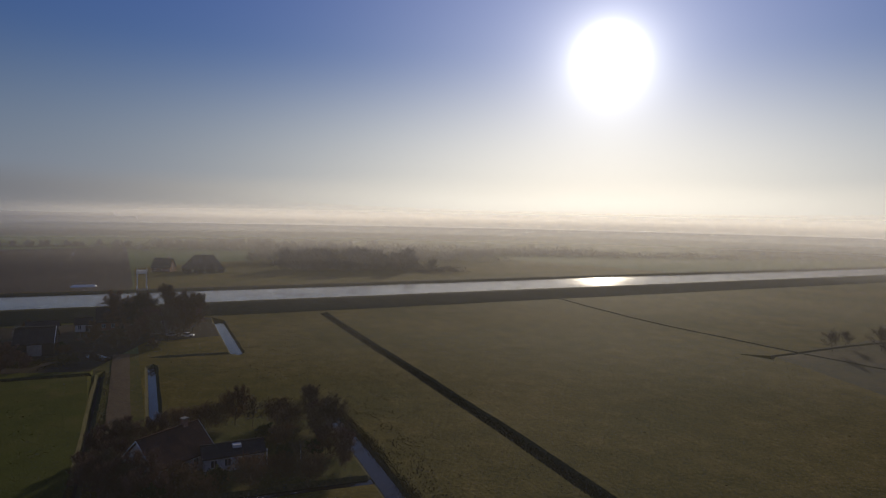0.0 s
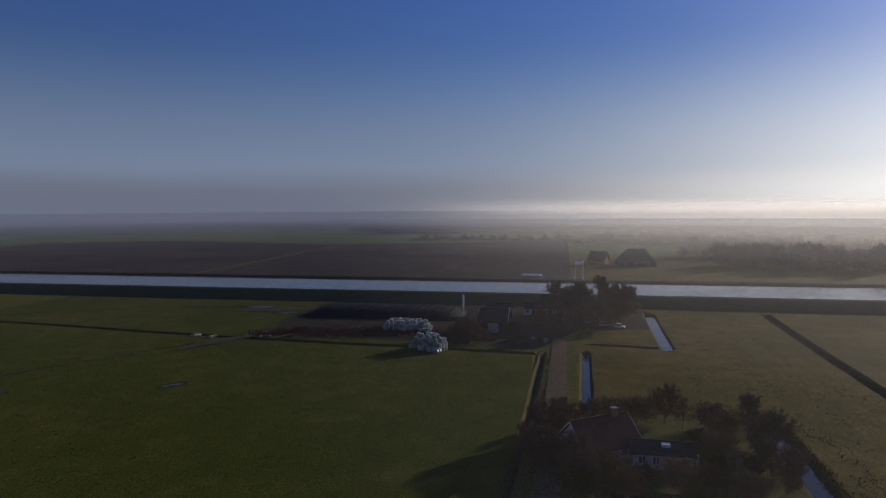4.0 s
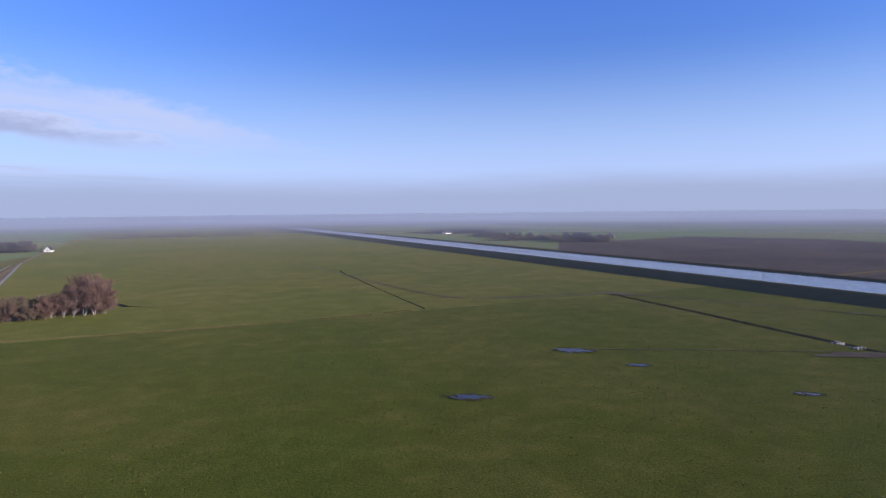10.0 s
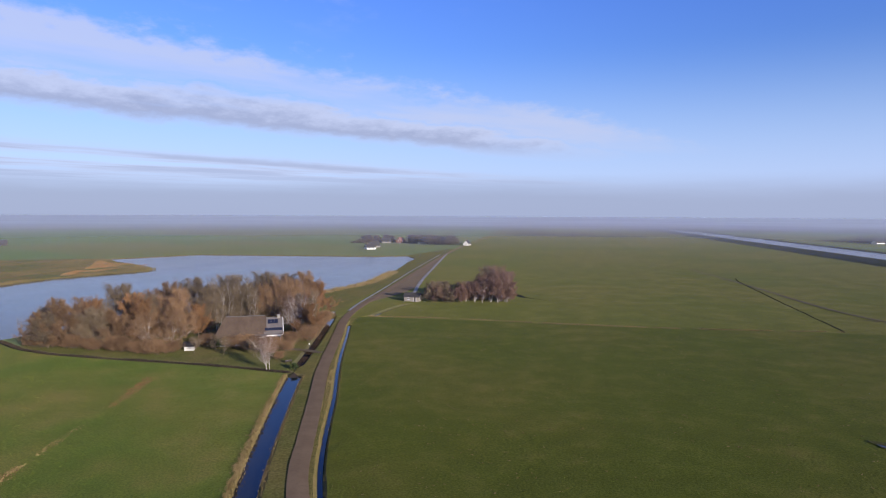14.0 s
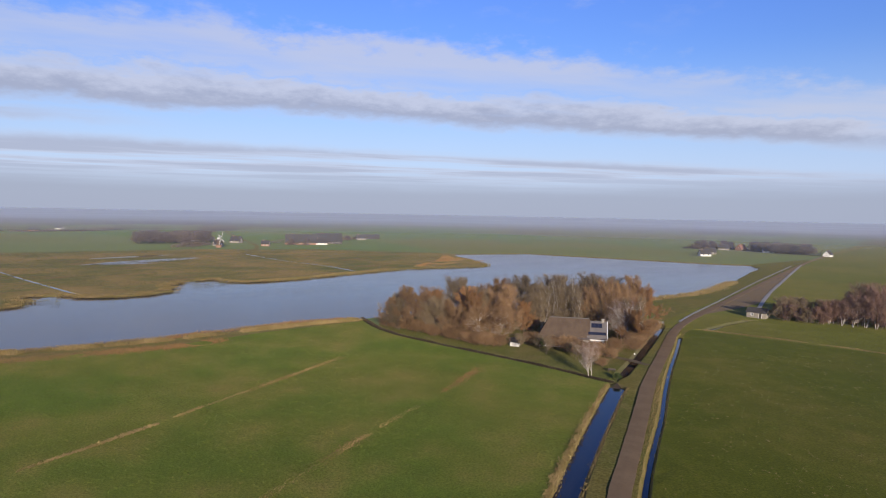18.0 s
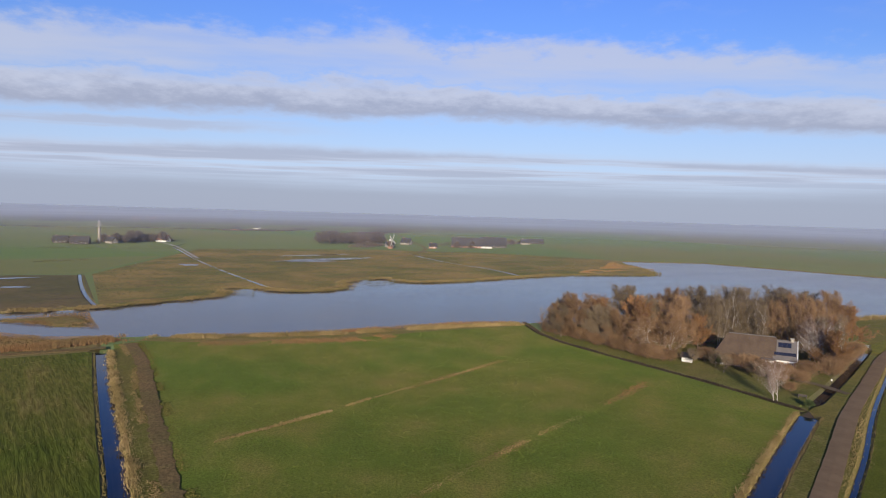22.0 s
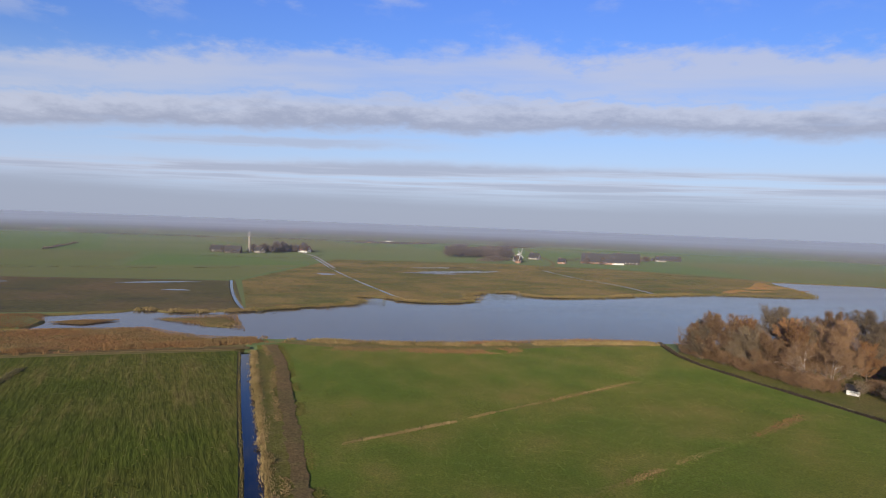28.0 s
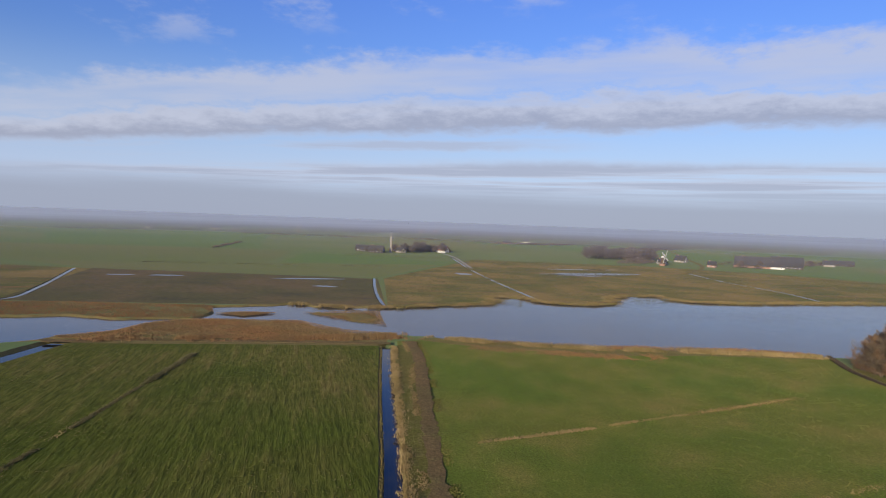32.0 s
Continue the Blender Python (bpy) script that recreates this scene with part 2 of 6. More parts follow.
M = {
    "meadow": field_material("meadow", [(0.066, 0.076, 0.0096), (0.086, 0.086, 0.0135), (0.122, 0.094, 0.026)], sheen=0.012),
    "lush": field_material("lush grass", [(0.082, 0.114, 0.016), (0.118, 0.124, 0.022), (0.172, 0.118, 0.038)], 0.022, 0.09, 2.6, sheen=0.02),
    "rows": field_material("sown grass", [(0.062, 0.076, 0.011), (0.088, 0.088, 0.017), (0.140, 0.098, 0.034)], 0.02, 0.34, 1.5, (0.14, 1, 1), -0.1, 0.28, 0.6),
    "olive": field_material("winter pasture", [(0.100, 0.083, 0.012), (0.136, 0.103, 0.017), (0.190, 0.128, 0.034)], 0.02, 0.16, 1.3),
    "marsh": field_material("marsh", [(0.195, 0.138, 0.052), (0.088, 0.098, 0.030), (0.165, 0.090, 0.044)], 0.020, 0.06, 0.9, (1.8, 0.45, 1), 0.15, 0.25, 1.0),
    "bog": field_material("wet brown land", [(0.118, 0.086, 0.044), (0.086, 0.080, 0.034), (0.050, 0.040, 0.030)], 0.018, 0.06, 0.8, (1.7, 0.4, 1), 0.15, 0.2, 0.9),
    # paler and greyer than the near grass: some haze put into the base colour
    "far": material("far fields", [(0.100, 0.138, 0.050), (0.130, 0.140, 0.060), (0.112, 0.136, 0.053)], 0.0045, 7, 0.92, stretch=(1, 0.35, 1), turn=0.4, matte=0.2, spec=0.03),
    "plough": field_material("ploughed earth", [(0.066, 0.052, 0.042), (0.084, 0.066, 0.050), (0.104, 0.082, 0.056)], 0.010, 0.09, 0.7, (0.25, 1.3, 1), 0.3),
    "bank": material("dry grass bank", [(0.152, 0.116, 0.046), (0.122, 0.100, 0.034), (0.080, 0.078, 0.025)], 0.25, 6, 0.9, 0.2, 2.0, matte=0.2, spec=0.03),
    "dike": field_material("dike grass", [(0.082, 0.078, 0.032), (0.100, 0.088, 0.042), (0.066, 0.064, 0.030)], 0.03, 0.2, 1.6),
    "yard": field_material("farmyard", [(0.070, 0.054, 0.036), (0.052, 0.045, 0.028), (0.056, 0.060, 0.022)], 0.04, 0.2, 1.6),
    "garden": field_material("garden lawn", [(0.088, 0.094, 0.022), (0.108, 0.096, 0.028), (0.130, 0.085, 0.042)], 0.05, 0.22, 1.8),
    "mud": material("mud", [(0.085, 0.062, 0.042), (0.11, 0.085, 0.055), (0.07, 0.075, 0.03)], 0.15, 6, 0.75, 0.1, 1.5, matte=0.2, spec=0.03),
    "track": field_material("worn track", [(0.135, 0.090, 0.040), (0.110, 0.082, 0.034), (0.100, 0.090, 0.028)], 0.05, 0.35, 2.0, worn=0.8),
    "asphalt": material("old asphalt", [(0.185, 0.122, 0.064), (0.212, 0.142, 0.075), (0.150, 0.106, 0.060)], 0.25, 8, 0.85, 0.01, 9.0, spec=0.05),
    "concrete": material("pale concrete", [(0.30, 0.28, 0.25), (0.24, 0.225, 0.20), (0.19, 0.18, 0.15)], 0.4, 8, 0.85, 0.01, 9.0, spec=0.05),
    "reed": material("reed", [(0.215, 0.118, 0.050), (0.175, 0.118, 0.052), (0.105, 0.066, 0.036)], 0.05, 14, 0.9, spread=0.15, spec=0.05),
    "straw": material("straw-coloured grass", [(0.23, 0.165, 0.075), (0.175, 0.13, 0.052), (0.11, 0.088, 0.034)], 0.15, 8, 0.9, spread=0.15, spec=0.05),
    "bark": material("bark", [(0.11, 0.085, 0.06), (0.16, 0.125, 0.09), (0.07, 0.055, 0.04)], 0.6, 6, 0.9, 0.03, 6.0, spread=0.2, local=True),
    "birch": material("birch bark", [(0.46, 0.42, 0.37), (0.34, 0.29, 0.25), (0.12, 0.10, 0.09)], 0.7, 5, 0.8, 0.02, 6.0, local=True),
    "twig": material("bare twigs", [(0.165, 0.098, 0.050), (0.190, 0.118, 0.062), (0.115, 0.076, 0.046)], 0.35, 6, 0.9, spread=0.25, spec=0.05),
    "rust": material("brown leaves", [(0.205, 0.108, 0.046), (0.178, 0.098, 0.046), (0.13, 0.078, 0.042)], 0.35, 6, 0.85, spread=0.25, spec=0.05),
    "grey_twig": material("grey twigs", [(0.140, 0.104, 0.064), (0.115, 0.086, 0.054), (0.165, 0.124, 0.076)], 0.35, 6, 0.9, spread=0.2, spec=0.05),
    "ever": material("evergreen", [(0.045, 0.065, 0.022), (0.06, 0.075, 0.028), (0.03, 0.045, 0.018)], 0.5, 6, 0.85, spread=0.2, spec=0.05),
    "far_wood": material("far woodland", [(0.088, 0.068, 0.052), (0.112, 0.084, 0.064), (0.066, 0.055, 0.044)], 0.03, 9, 0.9, spread=0.2, spec=0.05),
    "white_wall": material("white painted wall", [(0.62, 0.60, 0.56), (0.55, 0.53, 0.49), (0.44, 0.42, 0.38)], 0.5, 6, 0.75, 0.004, 9.0, local=True),
    "brick": material("brown brick wall", [(0.24, 0.13, 0.085), (0.30, 0.165, 0.11), (0.18, 0.10, 0.07)], 0.6, 9, 0.85, 0.006, 9.0, local=True),
    "thatch": material("thatch", [(0.066, 0.046, 0.032), (0.082, 0.058, 0.040), (0.050, 0.038, 0.028)], 0.35, 9, 0.95, 0.05, 5.0, stretch=(1, 1, 0.4), local=True, spec=0.05),
    "grey_roof": material("grey roof tiles", [(0.092, 0.080, 0.072), (0.112, 0.097, 0.086), (0.075, 0.066, 0.060)], 0.5, 9, 0.75, 0.03, 5.0, stretch=(2.2, 1, 1), local=True),
    "red_roof": material("red roof tiles", [(0.165, 0.075, 0.05), (0.20, 0.095, 0.062), (0.12, 0.06, 0.045)], 0.5, 9, 0.7, 0.03, 5.0, local=True),
    "dark_roof": material("dark roof sheets", [(0.046, 0.042, 0.040), (0.060, 0.054, 0.050), (0.036, 0.034, 0.034)], 0.3, 9, 0.9, 0.02, 4.0, local=True, spec=0.03),
    "dark_wood": material("dark boarding", [(0.05, 0.042, 0.035), (0.07, 0.058, 0.048), (0.035, 0.03, 0.028)], 0.7, 8, 0.8, 0.01, 8.0, local=True, spec=0.08),
    "white_paint": material("white paint", [(0.80, 0.79, 0.76), (0.74, 0.73, 0.70), (0.66, 0.64, 0.60)], 0.8, 6, 0.5, local=True),
    "wrap": material("bale wrap", [(0.25, 0.272, 0.225), (0.40, 0.425, 0.36), (0.155, 0.168, 0.14)], 0.9, 5, 0.32, 0.03, 4.0, spread=0.22, spec=0.5),
    "black_sheet": material("black plastic sheeting", [(0.014, 0.014, 0.015), (0.022, 0.021, 0.021), (0.034, 0.031, 0.028)], 0.25, 8, 0.75, 0.05, 1.5, spec=0.08),
    "panel": material("solar panel", [(0.012, 0.014, 0.028), (0.018, 0.02, 0.035)], 1.5, 6, 0.2, local=True, spec=0.5),
    "steel": material("galvanised steel", [(0.42, 0.43, 0.44), (0.34, 0.35, 0.36)], 0.8, 6, 0.4, metal=0.8, local=True),
    "rubber": material("black rubber", [(0.02, 0.02, 0.02), (0.03, 0.03, 0.03)], 2.0, 6, 0.8, local=True),
    "puddle": water_material("muddy puddle", (0.045, 0.036, 0.026), 0.004, 0.9, 0.28),
    "lake": water_material("lake water", (0.046, 0.043, 0.042), 0.045, 0.9, 0.10),
    "canal": water_material("canal water", (0.03, 0.036, 0.05), 0.04, 0.8, 0.12),
    "ditch": water_material("ditch water", (0.012, 0.013, 0.016), 0.004, 0.9, 0.03, 0.3),
    "old_red_roof": material("old dark red tiles", [(0.095, 0.048, 0.036), (0.12, 0.06, 0.042), (0.07, 0.042, 0.034)], 0.5, 9, 0.85, 0.03, 5.0, local=True, spec=0.05),
    "lane": field_material("worn farm lane", [(0.135, 0.098, 0.058), (0.155, 0.112, 0.066), (0.105, 0.086, 0.040)], 0.05, 0.3, 2.0),
    "verge": field_material("rough verge grass", [(0.120, 0.100, 0.028), (0.092, 0.092, 0.021), (0.165, 0.118, 0.050)], 0.05, 0.3, 2.0),
    # paled to go with the far fields, whose base colour carries some haze
    "far_green": material("far green fields", [(0.090, 0.138, 0.042), (0.106, 0.142, 0.047), (0.118, 0.136, 0.052)], 0.005, 9, 0.92, stretch=(1, 0.4, 1), turn=0.4, matte=0.2, spec=0.03),
    "far_olive": material("far winter pasture", [(0.118, 0.132, 0.048), (0.134, 0.132, 0.054), (0.104, 0.126, 0.046)], 0.006, 9, 0.92, stretch=(1, 0.4, 1), turn=0.4, matte=0.2, spec=0.03),
    "pale_brick": material("pale brick", [(0.21, 0.185, 0.15), (0.25, 0.215, 0.175), (0.16, 0.14, 0.115)], 0.5, 9, 0.85, 0.006, 9.0, local=True),
    "cloth": material("weathered pale sailcloth", [(0.55, 0.53, 0.49), (0.46, 0.44, 0.41), (0.38, 0.36, 0.33)], 0.5, 6, 0.85, local=True),
    "glass": glass_material(),
}


# ---------------------------------------------------------------- building blocks
def finish(name, bm, mats, smooth=False):
    me = bpy.data.meshes.new(name)
    bm.to_mesh(me)
    bm.free()
    for m in (mats if isinstance(mats, (list, tuple)) else [mats]):
        me.materials.append(m)
    if smooth:
        for p in me.polygons:
            p.use_smooth = True
    return me


def part(name, bm, mat, parent, label="", smooth=False):
    """One mesh object under a thing or a part."""
    ob = new(name, finish(name, bm, mat, smooth))
    ob.parent = parent
    if label:
        ob["label"] = label
    return ob


def thing(name, label, category, m=None, group="", kind=""):
    ob = new(name)
    ob.empty_display_size = 0.5
    if m is not None:
        ob.matrix_basis = m
    return tagged(ob, label, category, group, kind)


def box(bm, x0, x1, y0, y1, z0, z1, bevel=0.0):
    vs = [bm.verts.new((x, y, z)) for z in (z0, z1) for x, y in ((x0, y0), (x1, y0), (x1, y1), (x0, y1))]
    fs = [bm.faces.new([vs[i] for i in f]) for f in ((3, 2, 1, 0), (4, 5, 6, 7), (0, 1, 5, 4), (1, 2, 6, 5), (2, 3, 7, 6), (3, 0, 4, 7))]
    if bevel:
        bmesh.ops.bevel(bm, geom=list({e for f in fs for e in f.edges}), offset=bevel, segments=1, affect="EDGES")


def boxm(*a, bevel=0.0):
    bm = bmesh.new()
    box(bm, *a, bevel=bevel)
    return bm


def tube(bm, p, q, r0, r1, n=6):
    """A tapered limb from p to q."""
    p, q = Vector(p), Vector(q)
    a = (q - p).normalized()
    s = a.orthogonal().normalized()
    t = a.cross(s)
    rings = [[bm.verts.new(c + (s * math.cos(k * math.tau / n) + t * math.sin(k * math.tau / n)) * r) for k in range(n)] for c, r in ((p, r0), (q, r1))]
    for k in range(n):
        bm.faces.new((rings[0][k], rings[0][(k + 1) % n], rings[1][(k + 1) % n], rings[1][k]))
    bm.faces.new(rings[1])
    bm.faces.new(rings[0][::-1])


def mesh_from(name, verts, faces, mats, index=None):
    me = bpy.data.meshes.new(name)
    me.from_pydata(verts, [], faces)
    for m in (mats if isinstance(mats, (list, tuple)) else [mats]):
        me.materials.append(m)
    if index is not None:
        me.polygons.foreach_set("material_index", index)
    me.update()
    return me


def resample(line, step):
    out = []
    for (x0, y0), (x1, y1) in zip(line, line[1:]):
        k = max(1, round(math.hypot(x1 - x0, y1 - y0) / step))
        out += [(x0 + (x1 - x0) * i / k, y0 + (y1 - y0) * i / k) for i in range(k)]
    return out + [tuple(line[-1])]


def smooth_line(line, rounds=2):
    for _ in range(rounds):
        out = [line[0]]
        for (x0, y0), (x1, y1) in zip(line, line[1:]):
            out += [(x0 * 0.75 + x1 * 0.25, y0 * 0.75 + y1 * 0.25), (x0 * 0.25 + x1 * 0.75, y0 * 0.25 + y1 * 0.75)]
        line = out + [line[-1]]
    return line


def sides(line, half):
    """The two edges of a strip of that half width."""
    a, b = [], []
    for i, (x, y) in enumerate(line):
        (x0, y0), (x1, y1) = line[max(i - 1, 0)], line[min(i + 1, len(line) - 1)]
        l = math.hypot(x1 - x0, y1 - y0) or 1
        nx, ny = -(y1 - y0) / l, (x1 - x0) / l
        h = half(i) if callable(half) else half
        a.append((x + nx * h, y + ny * h))
        b.append((x - nx * h, y - ny * h))
    return a, b


def wobble(x, y, scale, amount, seed=0.0):
    return noise.noise(Vector((x * scale, y * scale, seed))) * amount


# ---------------------------------------------------------------- the plan
DITCHES = {  # line, half width of the water, width of one bank
    "field_ditch": ([(189, -34.5), (160, -31), (129, -27.5), (93, -23.8), (60, -18.5), (25, -13)], 1.15, 1.1),
    "road_ditch_west": ([(61.6, -145.5), (59.9, -139), (50.4, -107), (43.3, -84.3), (32, -54), (14, -24)], 1.5, 1.1),
    "road_ditch_east": ([(70.5, -216), (64, -193), (58.6, -172), (52.2, -150), (46.3, -131.7), (41.3, -113.4), (37.2, -99.3), (33.4, -88), (21, -57), (4, -28)], 0.24, 0.75),
    "garden_ditch": ([(172, -170), (146, -155.5), (119, -153), (89, -151.5), (64, -148)], 0.6, 0.7),
    "garden_side_ditch": ([(65, -156), (70, -180), (78, -214), (82, -230)], 0.8, 1.0),
    "copse_ditch": ([(68, -236), (66, -252), (62, -270)], 0.6, 0.9),
    "meadow_ditch": ([(-196, -229), (-188, -160), (-182, -112), (-178, -60), (-174.5, -4)], 0.7, 1.0),
    "pasture_ditch": ([(-117, -422), (-112, -396), (-101, -235)], 0.16, 0.3),
    "lane_ditch": ([(-174, -1.2), (-143, -1.7), (-120, -2.0), (-100, -2.3), (-84, -2.8), (-50, -8), (-20, -20)], 0.25, 0.9),
    "copse_end_ditch": ([(18, -318), (15, -312), (11.5, -303)], 0.9, 0.5),
    "moat_west": ([(-178, 10.8), (-150, 10.2), (-130, 9.8)], 0.75, 0.9),
    "moat_east": ([(-121, 43), (-105, 43), (-88, 42), (-70, 40.5)], 1.2, 1.0),
    "moat_south": ([(-85, 40), (-86.5, 26), (-88, 12)], 0.9, 1.0),
    "orchard_ditch": ([(-189, 14), (-188, 24), (-187, 33)], 0.6, 1.0),
    "orchard_pond": ([(-247, 36.5), (-216, 35.5), (-187, 34.5)], 1.5, 0.8),
    "pasture_drain": ([(-252, 80), (-202, 77), (-140, 74.5), (-64, 70), (-20, 66)], 0.6, 1.3),
    "far_drain": ([(-256, 209), (-185, 199), (-130, 201), (-94, 204)], 0.25, 0.7),
    "copse_moat": ([(-121, 188), (-122, 225), (-120, 253)], 0.25, 0.7),
    "boundary_canal": ([(150, 72), (172, 63), (186, 59.5), (198, 56)], 1.9, 2.2),
    "marsh_creek": ([(300, -123), (340, -125), (399, -128), (488, -136), (560, -146), (628, -154)], 0.7, 0.5),
    "marsh_creek_west": ([(262, 116), (283, 107), (294, 104), (314, 107), (346, 112), (383, 119), (430, 128)], 0.8, 0.7),
    "marsh_cut": ([(267, -44), (300, -44), (345, -47), (395, -52)], 0.65, 0.5),
    "marsh_cut_east": ([(299, -290), (346, -305), (405, -307.5), (486, -329)], 1.2, 0.4),
}
STRAW_BANKS = ("field_ditch", "road_ditch_west", "road_ditch_east", "boundary_canal", "marsh_creek", "marsh_cut")
SOUTH_SHORE = [(150, 122), (197, 72), (208, 61), (217, 47), (230, 42), (240, 30), (236, -7), (216, -22), (211, -38), (206, -47), (199, -60), (191, -81), (185, -100),
               (181, -128), (178, -150), (170, -166), (166, -181), (152, -215), (132, -255), (112, -299), (106, -327), (103.5, -351), (108, -432), (119, -550), (133, -582)]
NORTH_SHORE = [(175, -568), (230, -563), (331, -553), (372, -481), (283, -411), (271, -391), (294, -339), (297, -322), (297, -282), (291, -226), (300, -200), (322, -206),
               (318, -172), (288, -160), (282, -138), (290, -122), (303, -120), (311, -104), (287, -97), (280, -85), (275, -63), (269, -46), (270, -16), (279, -7),
               (274, 2), (270, 26), (254, 22), (240, 26), (238, 55), (245, 70), (241, 91), (200, 150)]
ISLANDS = [[(253, 22), (256, 12), (254, 0), (246, 11)], [(256, -10), (259, -24), (260, -40), (226, -39), (236, -27)]]
SHORE = SOUTH_SHORE + NORTH_SHORE
REGIONS = [  # first match wins
    ("garden", [(63, -148.5), (150, -157), (169, -178), (150, -215), (112, -290), (85, -242), (80, -225), (67, -165)]),
    ("rows", [(190, -33), (92, -22), (20, -12), (0, 60), (60, 130), (150, 75), (196, 53)]),
    ("verge", [(189, -35.4), (93, -24.6), (25, -13.8), (25, -24), (60, -26.5), (93, -31.2), (115, -34.4), (141, -38), (173, -43), (195, -44)]),
    ("bank", [(200, -44), (190, -57), (184, -68), (178, -85), (174, -104), (172, -128), (168, -150), (165, -163), (173, -172), (184, -128), (192, -80), (202, -55)]),
    ("lush", [(197, -38.5), (93, -27.5), (25, -16.5), (22, -50), (42, -78), (63, -148.6), (68, -149), (89, -151.7), (119, -153.2), (146, -155.7), (173, -170.5), (183, -128), (192, -80), (200, -55)]),
    ("bank", [(190, -34), (200, -36), (205, 56), (194, 56)]),
    ("marsh", [(200, -36), (211, -38), (236, -7), (240, 30), (217, 47), (197, 72), (200, 56)]),
    ("yard", [(-190, -92), (-184, -40), (-182, -20), (-178, -4), (-198, 4), (-212, 10), (-216, 33), (-256, 35), (-256, -100), (-212, -100)]),
    ("garden", [(-128, 12), (-121, 42), (-86, 41), (-83, 8)]),
    ("meadow", [(21, -57), (33, -88), (41, -113), (46, -131.7), (52, -150), (64.5, -193), (70.5, -216), (72, -233), (-196, -230), (-183, -112), (-177, -45), (-174, -3), (-80, -3), (0, -30)]),
    ("meadow", [(-177, -96), (-196, -230), (-262, -232), (-262, -96)]),
    ("meadow", [(-174, -3), (-177, -45), (-178, -97), (-262, -97), (-262, -4)]),
    ("bog", [(-122, 189), (-60, 165), (-66, 250), (-125, 252)]),
    ("olive", [(-262, 8), (-60, 8), (0, 60), (40, 200), (40, 1500), (-262, 1500)]),
    ("lane", [(81, -262), (84, -320), (90, -420), (98, -560), (101, -620), (91, -520), (79, -410), (74.5, -375), (70, -340), (72, -310), (77, -280)]),
    ("pasture", [(85, -231), (-262, -228), (-262, -3000), (160, -3000), (103, -700), (92, -440)]),
    ("plough", [(-333, -128), (-333, -470), (-455, -640), (-500, -618), (-690, -663), (-760, -500), (-693, -262), (-800, 5), (-376, 8), (-333, 0)]),
    ("olive", [(-333, 8), (-500, 10), (-700, 300), (-333, 420)]),
    ("bog", [(276, 27), (270, -44), (392, -54), (410, 20), (430, 118), (281, 108)]),
    ("marsh", [(262, -44), (395, -58), (600, -170), (560, -330), (500, -420), (380, -486), (270, -420), (262, -200)]),
    ("marsh", [(281, 108), (430, 118), (460, 240), (240, 200)]),
    ("far_olive", [(430, 118), (412, 20), (400, -55), (520, -120), (505, 20), (500, 200)]),
    ("far_green", [(510, -125), (640, -90), (650, -10), (510, 10)]), ("far_olive", [(505, 20), (690, 0), (700, 300), (500, 260)]),
    ("far_green", [(720, 40), (1250, 60), (1200, 420), (730, 260)]), ("far_olive", [(760, -150), (1300, -40), (1280, -260), (780, -330)]),
    ("far_green", [(660, -400), (1100, -380), (1000, -620), (700, -600)]), ("far_olive", [(380, -490), (620, -620), (520, -760), (250, -620)]),
    ("far_green", [(560, -760), (1000, -700), (900, -1100), (480, -980)]), ("far_olive", [(230, -640), (480, -760), (420, -860), (240, -760)]), ("far_olive", [(450, -1000), (900, -1150), (800, -1600), (300, -1400)]),
    ("far_green", [(-520, -700), (-620, -900), (-900, -800), (-760, -620)]), ("far_olive", [(-400, -900), (-600, -1050), (-500, -1400), (-340, -1300)]),
    ("far_green", [(-850, -240), (-1150, -300), (-1100, 0), (-850, -20)]),
]
lane_l, lane_r = sides(smooth_line([(-196, 3.4), (-150, 3.3), (-108, 3.2), (-84, 3), (-50, -2), (-18, -16), (7, -36), (25, -66), (35.5, -85), (42.2, -107.4), (51, -136), (56.9, -154.7), (67.7, -197), (74, -225)], 1), 14.0)
REGIONS.append(("verge", lane_l + lane_r[::-1]))
REGIONS.append(("verge", [(52, -225), (94, -225), (112, -290), (104, -350), (108, -432), (119, -550), (133, -582), (112, -700), (92, -700), (80, -440)]))
REGIONS.append(("meadow", [(-70, -70), (70, -70), (70, 70), (-70, 70)]))
M["pasture"] = field_material("rough pasture", [(0.092, 0.096, 0.016), (0.112, 0.103, 0.020), (0.136, 0.106, 0.032)], 0.01, 0.08, 1.4, sheen=0.012)
M["peat"] = material("wet black peat", [(0.036, 0.027, 0.019), (0.050, 0.037, 0.026), (0.062, 0.052, 0.028)], 0.3, 6, 0.85, 0.08, 2.0, spec=0.1)


def inside(pts, poly):
    """Which of the points lie in the polygon."""
    x, y = pts[:, 0], pts[:, 1]
    hit = np.zeros(len(pts), bool)
    for (x0, y0), (x1, y1) in zip(poly, poly[1:] + poly[:1]):
        c = (y0 > y) != (y1 > y)
        with np.errstate(divide="ignore", invalid="ignore"):
            hit ^= c & (x < (x1 - x0) * (y - y0) / (y1 - y0 + 1e-12) + x0)
    return hit


def line_distance(pts, line):
    best = np.full(len(pts), 1e9)
    for a, b in zip(line, line[1:]):
        a, b = np.array(a, float), np.array(b, float)
        d = b - a
        s = np.clip(((pts - a) @ d) / (d @ d), 0, 1)
        best = np.minimum(best, np.hypot(*(pts - a - s[:, None] * d).T))
    return best


def rough_shore(poly, step=3.0, amount=2.6, seed=0.0):
    ring = resample(list(poly) + [poly[0]], step)[:-1]
    return [(x + wobble(x, y, 0.13, amount, seed) + wobble(x, y, 0.5, amount * 0.5, seed), y + wobble(x, y, 0.13, amount, seed + 7)) for x, y in ring]


